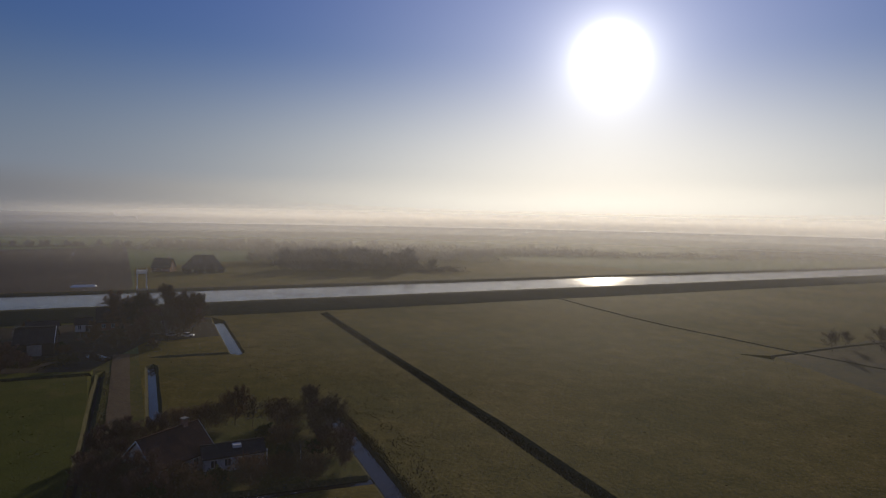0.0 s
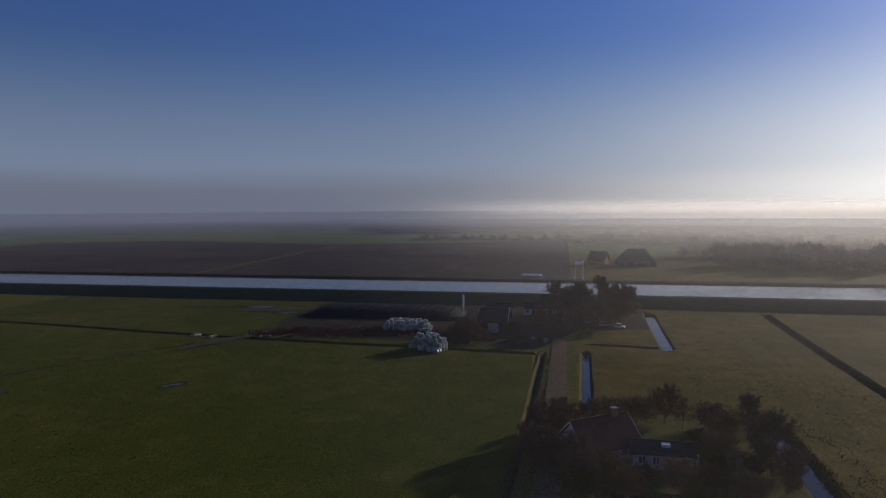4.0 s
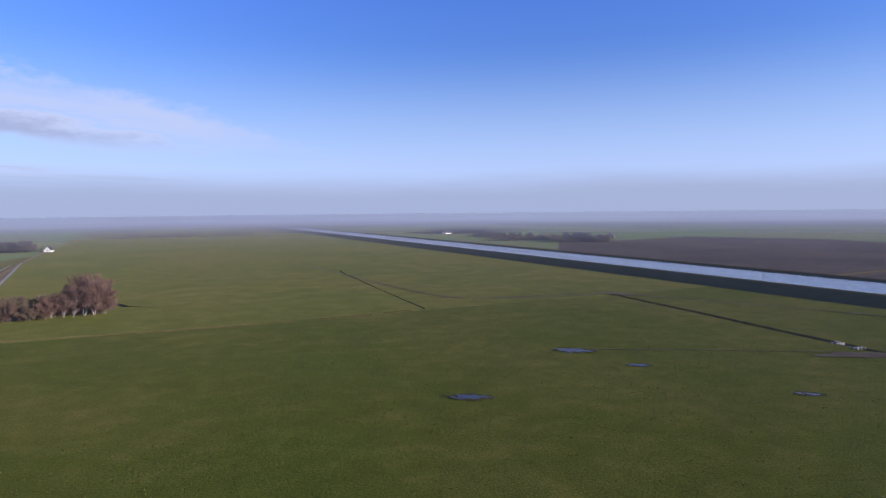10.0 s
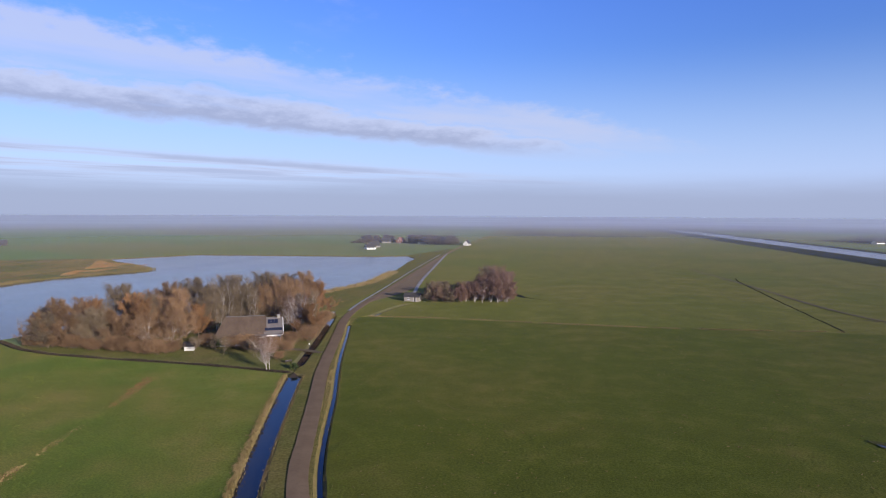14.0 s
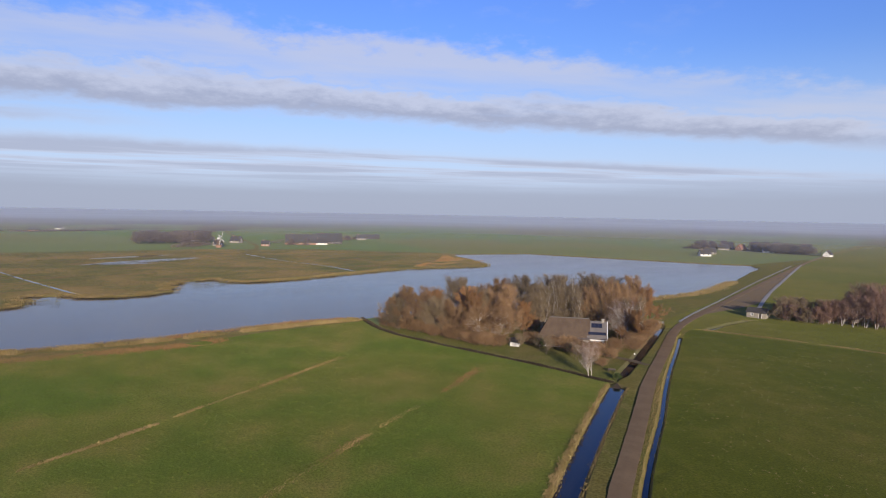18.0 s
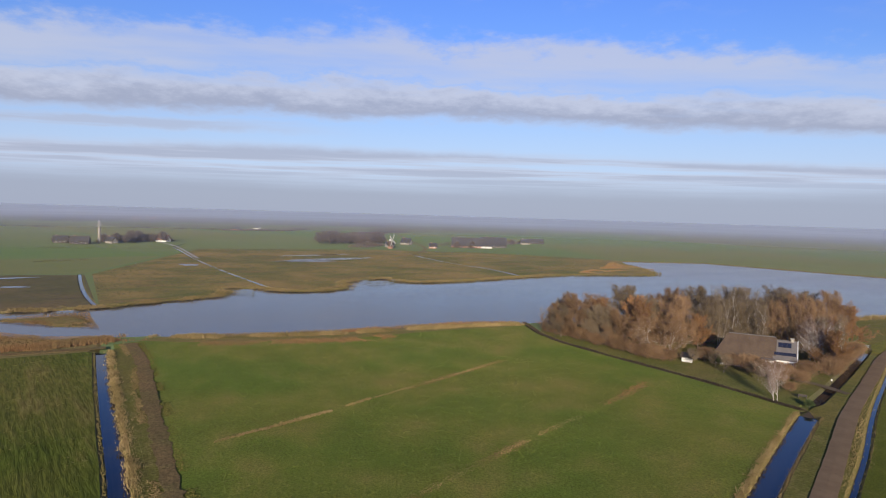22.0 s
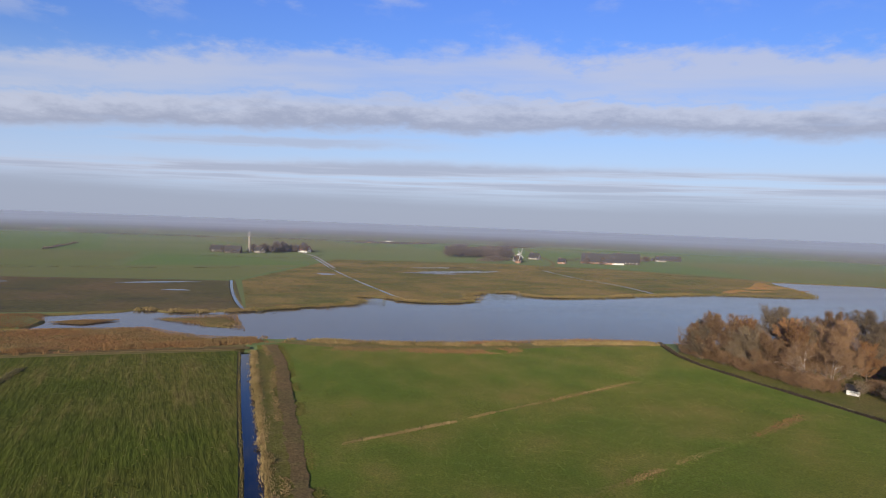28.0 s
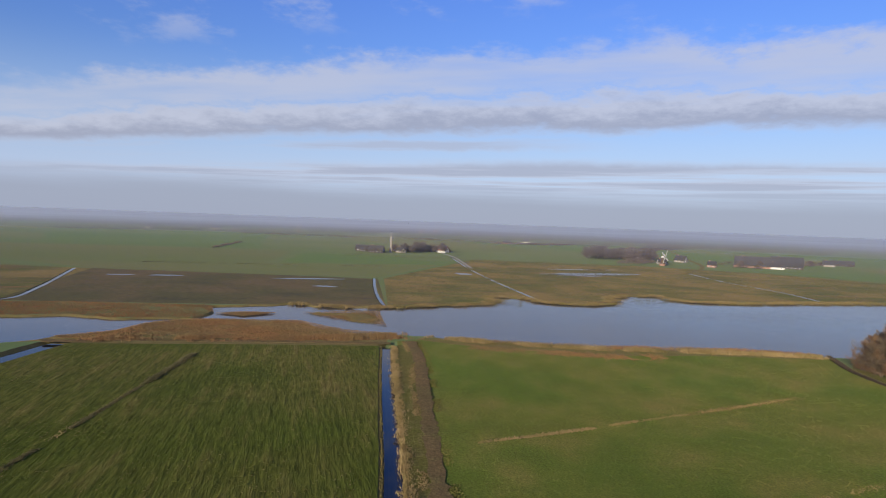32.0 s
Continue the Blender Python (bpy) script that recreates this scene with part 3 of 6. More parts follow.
def grown(poly, d):
    ring = [poly[-1]] + list(poly) + [poly[0]]
    area = sum(x0 * y1 - x1 * y0 for (x0, y0), (x1, y1) in zip(poly, poly[1:] + poly[:1]))
    d = d if area < 0 else -d
    a, _ = sides(ring, d)
    return a[1:-1]


LAKE = rough_shore(SHORE)
ISLES = [rough_shore(p, 3.0, 1.2, 3.0) for p in ISLANDS]
WET = {k: (smooth_line(l, 2), w, b) for k, (l, w, b) in DITCHES.items()}


def ground_height(p):
    z = np.zeros(len(p))
    z += 0.10 * np.sin(p[:, 0] * 0.11 + 1.3 * np.sin(p[:, 1] * 0.05)) * np.cos(p[:, 1] * 0.09) * (np.hypot(p[:, 0], p[:, 1]) < 500)
    lake = inside(p, LAKE)
    for isle in ISLES:
        lake &= ~inside(p, isle)
    ring = np.minimum(line_distance(p, LAKE + LAKE[:1]), 99)
    for isle in ISLES:
        ring = np.minimum(ring, line_distance(p, isle + isle[:1]))
    z = np.where(ring < 2.2, np.minimum(z, -0.75 + 0.75 * np.clip(ring / 2.0, 0, 1)), z)
    z = np.where(lake | (ring < 0.05), np.where(ring < 0.05, -0.75, -1.3), z)
    for line, w, b in WET.values():
        d = line_distance(p, line)
        z = np.minimum(z, np.where(d < w + b, -1.0 + 1.0 * np.clip((d - w + 0.02) / b, 0, 1), 9))
    return z


def build_ground():
    from mathutils import geometry
    pts, edges = [], []

    def loop(ring, closed=True):
        i0 = len(pts)
        pts.extend(Vector(p) for p in ring)
        edges.extend((i0 + i, i0 + i + 1) for i in range(len(ring) - 1))
        if closed:
            edges.append((i0 + len(ring) - 1, i0))

    loop([(4700 * math.cos(a * math.tau / 96), 4700 * math.sin(a * math.tau / 96)) for a in range(96)])
    loop(LAKE)
    loop(grown(LAKE, 2.0))
    for isle in ISLES:
        loop(isle)
    for _, poly in REGIONS:
        loop(resample(poly + poly[:1], 25)[:-1])
    for line, w, b in WET.values():
        fine = resample(line, 4.0)
        for h in (w, w + b):
            l, r = sides(fine, lambda i: h + wobble(*fine[i], 0.35, 0.22, h))
            loop(l + r[::-1])
    rng = random.Random(4)
    for r, step in ((260, 9), (620, 24), (1600, 90)):
        k = int(r / step)
        for i in range(-k, k + 1):
            for j in range(-k, k + 1):
                x, y = i * step + rng.uniform(-0.3, 0.3) * step, j * step + rng.uniform(-0.3, 0.3) * step
                if r == 260 or max(abs(x), abs(y)) > (260 if r == 620 else 620):
                    pts.append(Vector((x, y)))
    vs, _, fs, *_ = geometry.delaunay_2d_cdt(pts, edges, [], 0, 1e-4)
    p = np.array([(v[0], v[1]) for v in vs])
    z = ground_height(p)
    fs = [f for f in fs]
    cen = np.array([p[f].mean(axis=0) for f in map(list, fs)])
    names = ["far"] + list(dict.fromkeys(n for n, _ in REGIONS)) + (["bank"] if "bank" not in [n for n, _ in REGIONS] else []) + ["peat", "dike"]
    index = np.zeros(len(fs), int)
    todo = np.ones(len(fs), bool)
    for n, poly in REGIONS:
        hit = inside(cen, poly) & todo
        index[hit] = names.index(n)
        todo &= ~hit
    for isle in ISLES:
        index[inside(cen, isle)] = names.index("bank")
    ring = line_distance(cen, LAKE + LAKE[:1])
    index[ring < 1.6] = names.index("bank")
    for key, (line, w, b) in WET.items():
        d = line_distance(cen, line)
        index[d < w + b] = names.index("bank" if key in STRAW_BANKS else "dike")
        index[d < w] = names.index("dike" if key in ("pasture_drain", "far_drain", "copse_moat") else "peat")
    me = mesh_from("ground", [(x, y, h) for (x, y), h in zip(p, z)], [list(f) for f in fs], [M[n] for n in names], index)
    return tagged(new("ground", me), "flat green polder fields with ditches and marsh", "ground", kind="structure")


def sheet(name, ring, z, mat, label, category="water"):
    """A flat sheet over a closed outline."""
    from mathutils import geometry
    tris = geometry.tessellate_polygon([[Vector((x, y, 0)) for x, y in ring]])
    me = mesh_from(name, [(x, y, z) for x, y in ring], [list(t) for t in tris], mat)
    bm = bmesh.new()
    bm.from_mesh(me)
    for f in bm.faces:
        if f.normal.z < 0:
            f.normal_flip()
    bm.to_mesh(me)
    bm.free()
    return tagged(new(name, me), label, category, kind="structure")


def ribbon(name, line, half, mat, z, label, category, step=4.0, ragged=0.15, thick=0.06, kind="structure"):
    """A strip of road or track that lies on the ground, with low edges."""
    fine = resample(smooth_line(line, 2), step)
    l, r = sides(fine, lambda i: half + wobble(*fine[i], 0.6, ragged, half) + wobble(*fine[i], 2.1, ragged * 0.5, half))
    v = []
    for (ax, ay), (bx, by) in zip(l, r):
        v += [(ax, ay, z - thick), (ax, ay, z), ((ax + bx) / 2, (ay + by) / 2, z + 0.03), (bx, by, z), (bx, by, z - thick)]
    f = [(5 * i + k, 5 * i + k + 1, 5 * i + k + 6, 5 * i + k + 5) for i in range(len(l) - 1) for k in range(4)]
    return tagged(new(name, mesh_from(name, v, f, mat)), label, category, kind=kind)


ground = build_ground()
sheet("lake_water", grown(LAKE, 0.9), -0.55, M["lake"], "broad lake with still grey-blue water", "lake")
for i, (key, (line, w, b)) in enumerate(WET.items()):
    if key in ("lane_ditch", "pasture_drain", "far_drain", "copse_moat", "pasture_ditch", "garden_ditch", "orchard_ditch", "meadow_ditch"):
        continue
    fine = resample(line, 5)
    l, r = sides(fine, w + 0.2 * b)
    sheet(key + "_water", l + r[::-1], -0.14 if key.startswith("marsh") else -0.66, M["ditch"], "narrow ditch of dark still water between banks", "ditch")

# canal between its two dikes
CANAL_Y = (-4400, 4400)


def extrude_y(name, profile, mat, label, category, rough=0.25):
    ys = [CANAL_Y[0]] + [y for y in range(-1400, 900, 20)] + [CANAL_Y[1]]
    v = [(x + wobble(y, x, 0.05, rough, z), y, z + (wobble(y, x, 0.07, rough * 0.4, 5) if z > 0.2 else 0)) for y in ys for x, z in profile]
    k = len(profile)
    f = [(k * i + j, k * i + j + 1, k * i + k + j + 1, k * i + k + j) for i in range(len(ys) - 1) for j in range(k - 1)]
    return tagged(new(name, mesh_from(name, v, f, mat)), label, category, kind="structure")


extrude_y("dike_near", [(-258.5, -0.3), (-260, 0.05), (-269.5, 3.7), (-271.5, 4.0), (-273.5, 3.9), (-277.5, 2.2)], M["dike"], "grassy canal dike with a shaded landward slope", "dike")
extrude_y("dike_far", [(-327.5, 2.2), (-330, 3.4), (-333, 3.6), (-343, 0.05), (-345, -0.3)], M["dike"], "low grassy dike along the far canal bank", "dike")
extrude_y("canal_water", [(-276.2, 2.6), (-329.2, 2.6)], M["canal"], "wide straight canal with pale blue water", "canal", 0.0)
extrude_y("dike_path", [(-330.6, 3.62), (-332.4, 3.68)], M["track"], "worn path on top of the far dike", "path", 0.1)

# roads and tracks
ROAD = [(-196, 3.4), (-150, 3.3), (-108, 3.2), (-84, 3), (-50, -2), (-18, -16), (7, -36), (25.6, -66), (36.2, -85), (42.9, -107.4), (51.7, -136), (57.6, -154.7), (68, -197), (76.5, -229), (80, -262),
        (83, -320), (89, -420), (97, -560), (103, -686), (106, -834), (100, -1100)]
ribbon("farm_road", ROAD[:7], 2.2, M["lane"], 0.13, "worn brown farm lane to the yard", "lane", ragged=0.25)
ribbon("road", ROAD[6:], 1.6, M["asphalt"], 0.13, "narrow worn grey-brown asphalt polder road", "road", ragged=0.12)
ribbon("road_edge", [(80.5, -246), (83, -270), (86, -320), (91, -385), (95.5, -450), (101, -549), (104, -600)], 0.5, M["concrete"], 0.16, "pale sandy edge of the polder road", "road edge", ragged=0.25)
ribbon("farm_lane", [(64, -292), (70, -332), (75.5, -375), (79, -410), (90, -520), (100, -620)], 0.9, M["concrete"], 0.14, "pale concrete lane beside the road", "lane", ragged=0.15)
ribbon("field_track", [(196, -42.5), (173, -41.5), (141, -36.5), (113, -32.8), (92, -29.8), (50, -24)], 1.45, M["track"], 0.115, "brown tractor track across the grass", "track", step=1.2, ragged=0.8, thick=0.03)
ribbon("dike_track", [(199, 60), (199.5, 36), (198, 10), (193, -36)], 1.5, M["track"], 0.14, "brown track along the lake dike", "track", ragged=0.5)
ribbon("plough_track", [(-345, -234), (-381, -234), (-500, -240), (-638, -250), (-760, -238)], 2.2, M["bank"], 0.14, "pale grass track between ploughed fields", "track", ragged=0.6)
ribbon("far_track", [(486, -329), (560, -400), (700, -470), (980, -620)], 2.0, M["bank"], 0.14, "pale track through the marsh", "track", ragged=0.6)
ribbon("garden_drive", [(63.5, -170), (70, -172.5), (78, -173.5), (84, -175.5)], 1.1, M["mud"], 0.14, "short brown drive to the farmhouse", "drive", ragged=0.3, step=2)
ribbon("far_lane", [(1091, -332), (976, -484), (877, -540)], 1.6, M["bank"], 0.14, "pale lane across distant fields", "lane", ragged=0.3)
ribbon("village_lane", [(104, -820), (150, -800), (210, -815)], 2.0, M["concrete"], 0.14, "pale lane to the farms", "lane")
ribbon("marsh_lane", [(488, -139), (560, -149), (640, -160), (715, -160)], 1.3, M["concrete"], 0.14, "pale lane to a farm", "lane")


# ---------------------------------------------------------------- trees
def tree_meshes(seed, height, spread, twigs, bark, leaf, trunks=1, crown_base=0.25, sliver=0.55, width=0.05, lift=0.6):
    """Trunk with limbs and branches, and a crown of fine tapering twigs that grow from them, as two meshes."""
    rng = random.Random(seed)
    bm = bmesh.new()
    grown_from = []

    def jitter(a):
        return Vector((rng.gauss(0, a), rng.gauss(0, a), rng.gauss(0, a)))

    def limb(p, way, length, r, level):
        """A limb of three bent pieces that carries smaller ones."""
        way = way.normalized()
        for k in range(3):
            way = (way + jitter(0.16) + Vector((0, 0, 0.12 * lift))).normalized()
            q = p + way * length / 3
            q.z = min(q.z, height * 1.04)
            tube(bm, p, q, r, r * 0.72, 5 if level == 0 else 3)
            if level or k:
                grown_from.append((p, q, level))
            if level < 2:
                for _ in range(2 if level else 3):
                    side = way.orthogonal().normalized()
                    side = Matrix.Rotation(rng.uniform(0, math.tau), 3, way) @ side
                    limb(p.lerp(q, rng.uniform(0.3, 1.0)), way + side * rng.uniform(0.6, 1.1) + Vector((0, 0, 0.3 * lift)), length * rng.uniform(0.38, 0.56), r * 0.42, level + 1)
            p, r = q, r * 0.72

    for k in range(trunks):
        off = Vector((rng.uniform(-0.5, 0.5), rng.uniform(-0.5, 0.5), 0)) * (trunks > 1) * spread * 0.3
        way = (Vector((rng.uniform(-0.1, 0.1), rng.uniform(-0.1, 0.1), 1)) + off * 0.16).normalized()
        p, r = off + Vector((0, 0, -0.25)), height * 0.0155 / math.sqrt(trunks)
        for seg in range(4):
            way = (way + jitter(0.07)).normalized()
            q = p + way * height * 0.16
            tube(bm, p, q, r, r * 0.8, 6)
            f = (seg + 1) / 4
            if f > crown_base:
                for _ in range(2 if trunks > 1 else 3):
                    a = rng.uniform(0, math.tau)
                    limb(q, Vector((math.cos(a), math.sin(a), rng.uniform(0.35, 1.0) * lift * 1.5)), spread * rng.uniform(0.7, 1.0) * (1.1 - 0.3 * f), r * 0.5, 0)
            p, r = q, r * 0.8
        for _ in range(2):
            limb(p, way + jitter(0.3) + Vector((0, 0, 0.4)), height * 0.32, r * 0.7, 0)
    v, f = [], []
    weights = [0.35 if lv == 0 else 0.8 if lv == 1 else 1.0 for _, _, lv in grown_from]
    for (p, q, lv), t in zip(rng.choices(grown_from, weights, k=twigs), range(twigs)):
        c = p.lerp(q, rng.random()) + jitter(sliver * 0.28)
        d = ((q - p).normalized() * 0.7 + jitter(0.55) + Vector((0, 0, 0.25))).normalized() * sliver * rng.uniform(0.6, 1.5)
        side = (Matrix.Rotation(rng.uniform(0, math.tau), 3, d) @ d.orthogonal().normalized()) * width * rng.uniform(0.6, 1.4)
        if c.z < 0.1:
            continue
        k = len(v)
        v += [c - side, c + side, c + d * 0.5 + side * 0.6, c + d]
        f.append((k, k + 1, k + 2, k + 3))
    return finish("trunk", bm, bark), mesh_from("crown", v, f, leaf)


def tree_proto(name, label, meshes, leaf_label="", category="tree", group=""):
    root = thing(name, label, category, group=group)
    for n, me in zip(("trunk", "crown"), meshes):
        ob = new(n, me)
        ob.parent = root
    return root


PROTO = {}


def plant(kind, x, y, s=1.0, rz=None, z=0.0, sz=None):
    """One tree of that kind at that place; the first of each kind is built, the rest share its meshes."""
    rz = (x * 37.7 + y * 91.3) % 360 if rz is None else rz
    m = Matrix.LocRotScale((x, y, z), Euler((0, 0, radians(rz))), (s, s, sz or s))
    name, label, args, group = TREES[kind]
    if kind not in PROTO:
        PROTO[kind] = tree_proto(name, label, tree_meshes(*args), group=group)
        PROTO[kind].matrix_basis = m
        return PROTO[kind]
    ob = copy_thing(PROTO[kind], Matrix())
    ob.matrix_basis = m
    return ob


M["birch_twig"] = material("pale birch twigs", [(0.185, 0.125, 0.098), (0.22, 0.155, 0.125), (0.14, 0.095, 0.075)], 0.35, 6, 0.9, spread=0.2, spec=0.05)
M["red_twig"] = material("red-brown twigs", [(0.125, 0.068, 0.048), (0.150, 0.084, 0.056), (0.092, 0.056, 0.042)], 0.35, 6, 0.9, spread=0.2)
TREES = {
    "brown_a": ("bare_tree", "tall bare brown winter tree in the garden", (11, 14.5, 7.4, 24000, M["bark"], M["twig"], 1, 0.16, 0.8, 0.028), "garden trees"),
    "brown_b": ("bare_tree", "tall bare grey-brown winter tree in the garden", (12, 14.0, 6.8, 23000, M["bark"], M["grey_twig"], 2, 0.12, 0.8, 0.028), "garden trees"),
    "brown_c": ("bare_tree", "broad bare winter tree with pale limbs", (33, 13.0, 8.0, 16000, M["birch"], M["twig"], 2, 0.14, 0.75, 0.025), "garden trees"),
    "rust_a": ("beech_tree", "tree holding rust-brown dead leaves", (13, 13.0, 6.2, 20000, M["bark"], M["rust"], 1, 0.1, 0.42, 0.055), "garden trees"),
    "poplar": ("poplar_tree", "slender tall bare tree with upswept twigs", (14, 15.5, 3.8, 7500, M["birch"], M["grey_twig"], 3, 0.12, 1.0, 0.026, 1.6), "garden trees"),
    "birch": ("birch_tree", "white-stemmed bare birch on the lawn", (15, 8.6, 4.8, 2600, M["birch"], M["birch_twig"], 3, 0.15, 0.6, 0.017, 0.8), "birches"),
    "shrub": ("garden_shrub", "dense brown bare garden shrub", (16, 3.4, 3.0, 4200, M["bark"], M["twig"], 5, 0.0, 0.55, 0.028), "shrubs"),
    "ever": ("evergreen_shrub", "dark green rounded garden shrub", (17, 2.6, 1.7, 2200, M["bark"], M["ever"], 4, 0.0, 0.28, 0.10), "shrubs"),
    "fruit": ("fruit_tree", "small bare fruit tree with open crown", (18, 4.6, 2.6, 1400, M["bark"], M["grey_twig"], 1, 0.3, 0.5, 0.022), "fruit trees"),
    "red": ("red_brown_tree", "bare tree with dense reddish-brown twigs", (19, 10.0, 5.0, 9500, M["bark"], M["red_twig"], 2, 0.08, 0.75, 0.032), "farm trees"),
    "copse": ("copse_tree", "slender reddish-brown bare tree with pale trunk", (41, 13.0, 4.4, 8500, M["birch"], M["red_twig"], 2, 0.2, 0.8, 0.030), "copse trees"),
    "far_a": ("distant_tree", "dark bare tree in a distant row", (20, 11.0, 5.5, 900, M["bark"], M["far_wood"], 1, 0.1, 1.5, 0.28), "distant trees"),
    "far_b": ("distant_tree", "rounded dark bare tree in the distance", (21, 9.0, 6.0, 900, M["bark"], M["far_wood"], 2, 0.05, 1.5, 0.28), "distant trees"),
}


# ---------------------------------------------------------------- buildings
def gable_walls(L, W, eave, ridge, hip0=0.0, hip1=0.0):
    """Outer walls; the ridge runs along x. hip: how far down from the ridge the gable is cut."""
    bm = bmesh.new()
    t = 0.3
    for s in (-1, 1):
        box(bm, -L / 2, L / 2, min(s * W / 2, s * (W / 2 - t)), max(s * W / 2, s * (W / 2 - t)), -0.2, eave)
    for s, hip in ((-1, hip0), (1, hip1)):
        x0, x1 = s * L / 2, s * (L / 2 - t)
        top = ridge - hip - 0.12
        half = (W / 2 - t) * (hip / max(ridge - eave, 0.1)) if hip else 0.001
        pts = [(-W / 2 + t, -0.2), (W / 2 - t, -0.2), (W / 2 - t, eave), (half, top), (-half, top), (-W / 2 + t, eave)]
        a = [bm.verts.new((x0, y, z)) for y, z in pts]
        b = [bm.verts.new((x1, y, z)) for y, z in pts]
        for k in range(6):
            bm.faces.new((a[k], a[(k + 1) % 6], b[(k + 1) % 6], b[k]))
        bm.faces.new(a), bm.faces.new(b)
    bmesh.ops.recalc_face_normals(bm, faces=bm.faces)
    return bm


def roof_mesh(L, W, eave, ridge, over=0.45, hip0=0.0, hip1=0.0, thick=0.22):
    """A gabled or half-hipped roof slab; hip: length by which the ridge is shorter on that end."""
    bm = bmesh.new()
    sl = (ridge - eave) / (W / 2)
    y1, ze = W / 2 + over, eave - over * sl
    xa, xb = -L / 2 - over, L / 2 + over
    def shell(dz):
        e = [bm.verts.new(p) for p in ((xa, -y1, ze + dz), (xb, -y1, ze + dz), (xb, y1, ze + dz), (xa, y1, ze + dz))]
        r = [bm.verts.new((xa + hip0, 0, ridge + dz)), bm.verts.new((xb - hip1, 0, ridge + dz))]
        fs = [(e[0], e[1], r[1], r[0]), (e[2], e[3], r[0], r[1])]
        if hip0:
            fs.append((e[3], e[0], r[0]))
        if hip1:
            fs.append((e[1], e[2], r[1]))
        return e, r, fs
    e0, r0, f0 = shell(0.0)
    e1, r1, f1 = shell(thick)
    for f in f1:
        bm.faces.new(f)
    for f in f0:
        bm.faces.new(f[::-1])
    rim = [(0, 1), (2, 3)]
    for a, b in rim:
        bm.faces.new((e0[a], e0[b], e1[b], e1[a]))
    for (a, b, r, hip) in ((3, 0, 0, hip0), (1, 2, 1, hip1)):
        if hip:
            bm.faces.new((e0[a], e0[b], e1[b], e1[a]))
        else:
            bm.faces.new((e0[a], r0[r], r1[r], e1[a]))
            bm.faces.new((r0[r], e0[b], e1[b], r1[r]))
    bmesh.ops.recalc_face_normals(bm, faces=bm.faces)
    return bm


def window(parent, x, y, z, w, h, face, rails=1):
    """A framed window on a wall. face: 's', 'n' (walls along x) or 'e', 'w' (end walls)."""
    win = part("window", boxm(-w / 2, w / 2, -0.05, 0.03, 0, h), M["white_paint"], parent, "white-framed window")
    bm = bmesh.new()
    n = rails + 1
    pw = (w - 0.1 * (n + 1)) / n
    for i in range(n):
        x0 = -w / 2 + 0.1 + i * (pw + 0.1)
        box(bm, x0, x0 + pw, -0.07, -0.05, 0.1, h - 0.1)
    part("pane", bm, M["glass"], win, "dark window glass")
    part("sill", boxm(-w / 2 - 0.08, w / 2 + 0.08, -0.16, 0.0, -0.09, -0.01), M["concrete"], win)
    turn = {"s": 0, "n": 180, "e": 90, "w": -90}[face]
    win.matrix_basis = pose(x, y, z, 0, 0, turn)
    return win


def door(parent, x, y, w, h, face, mat="dark_wood", z=0.0):
    d = part("door", boxm(-w / 2, w / 2, -0.08, 0.02, 0, h), M[mat], parent)
    part("door_frame", frame_bm(w, h), M["white_paint"], d)
    d.matrix_basis = pose(x, y, z, 0, 0, {"s": 0, "n": 180, "e": 90, "w": -90}[face])
    return d


def frame_bm(w, h):
    bm = bmesh.new()
    box(bm, -w / 2 - 0.1, -w / 2 - 0.002, -0.1, 0.02, 0, h + 0.1)
    box(bm, w / 2 + 0.002, w / 2 + 0.1, -0.1, 0.02, 0, h + 0.1)
    box(bm, -w / 2, w / 2, -0.1, 0.02, h + 0.002, h + 0.1)
    return bm


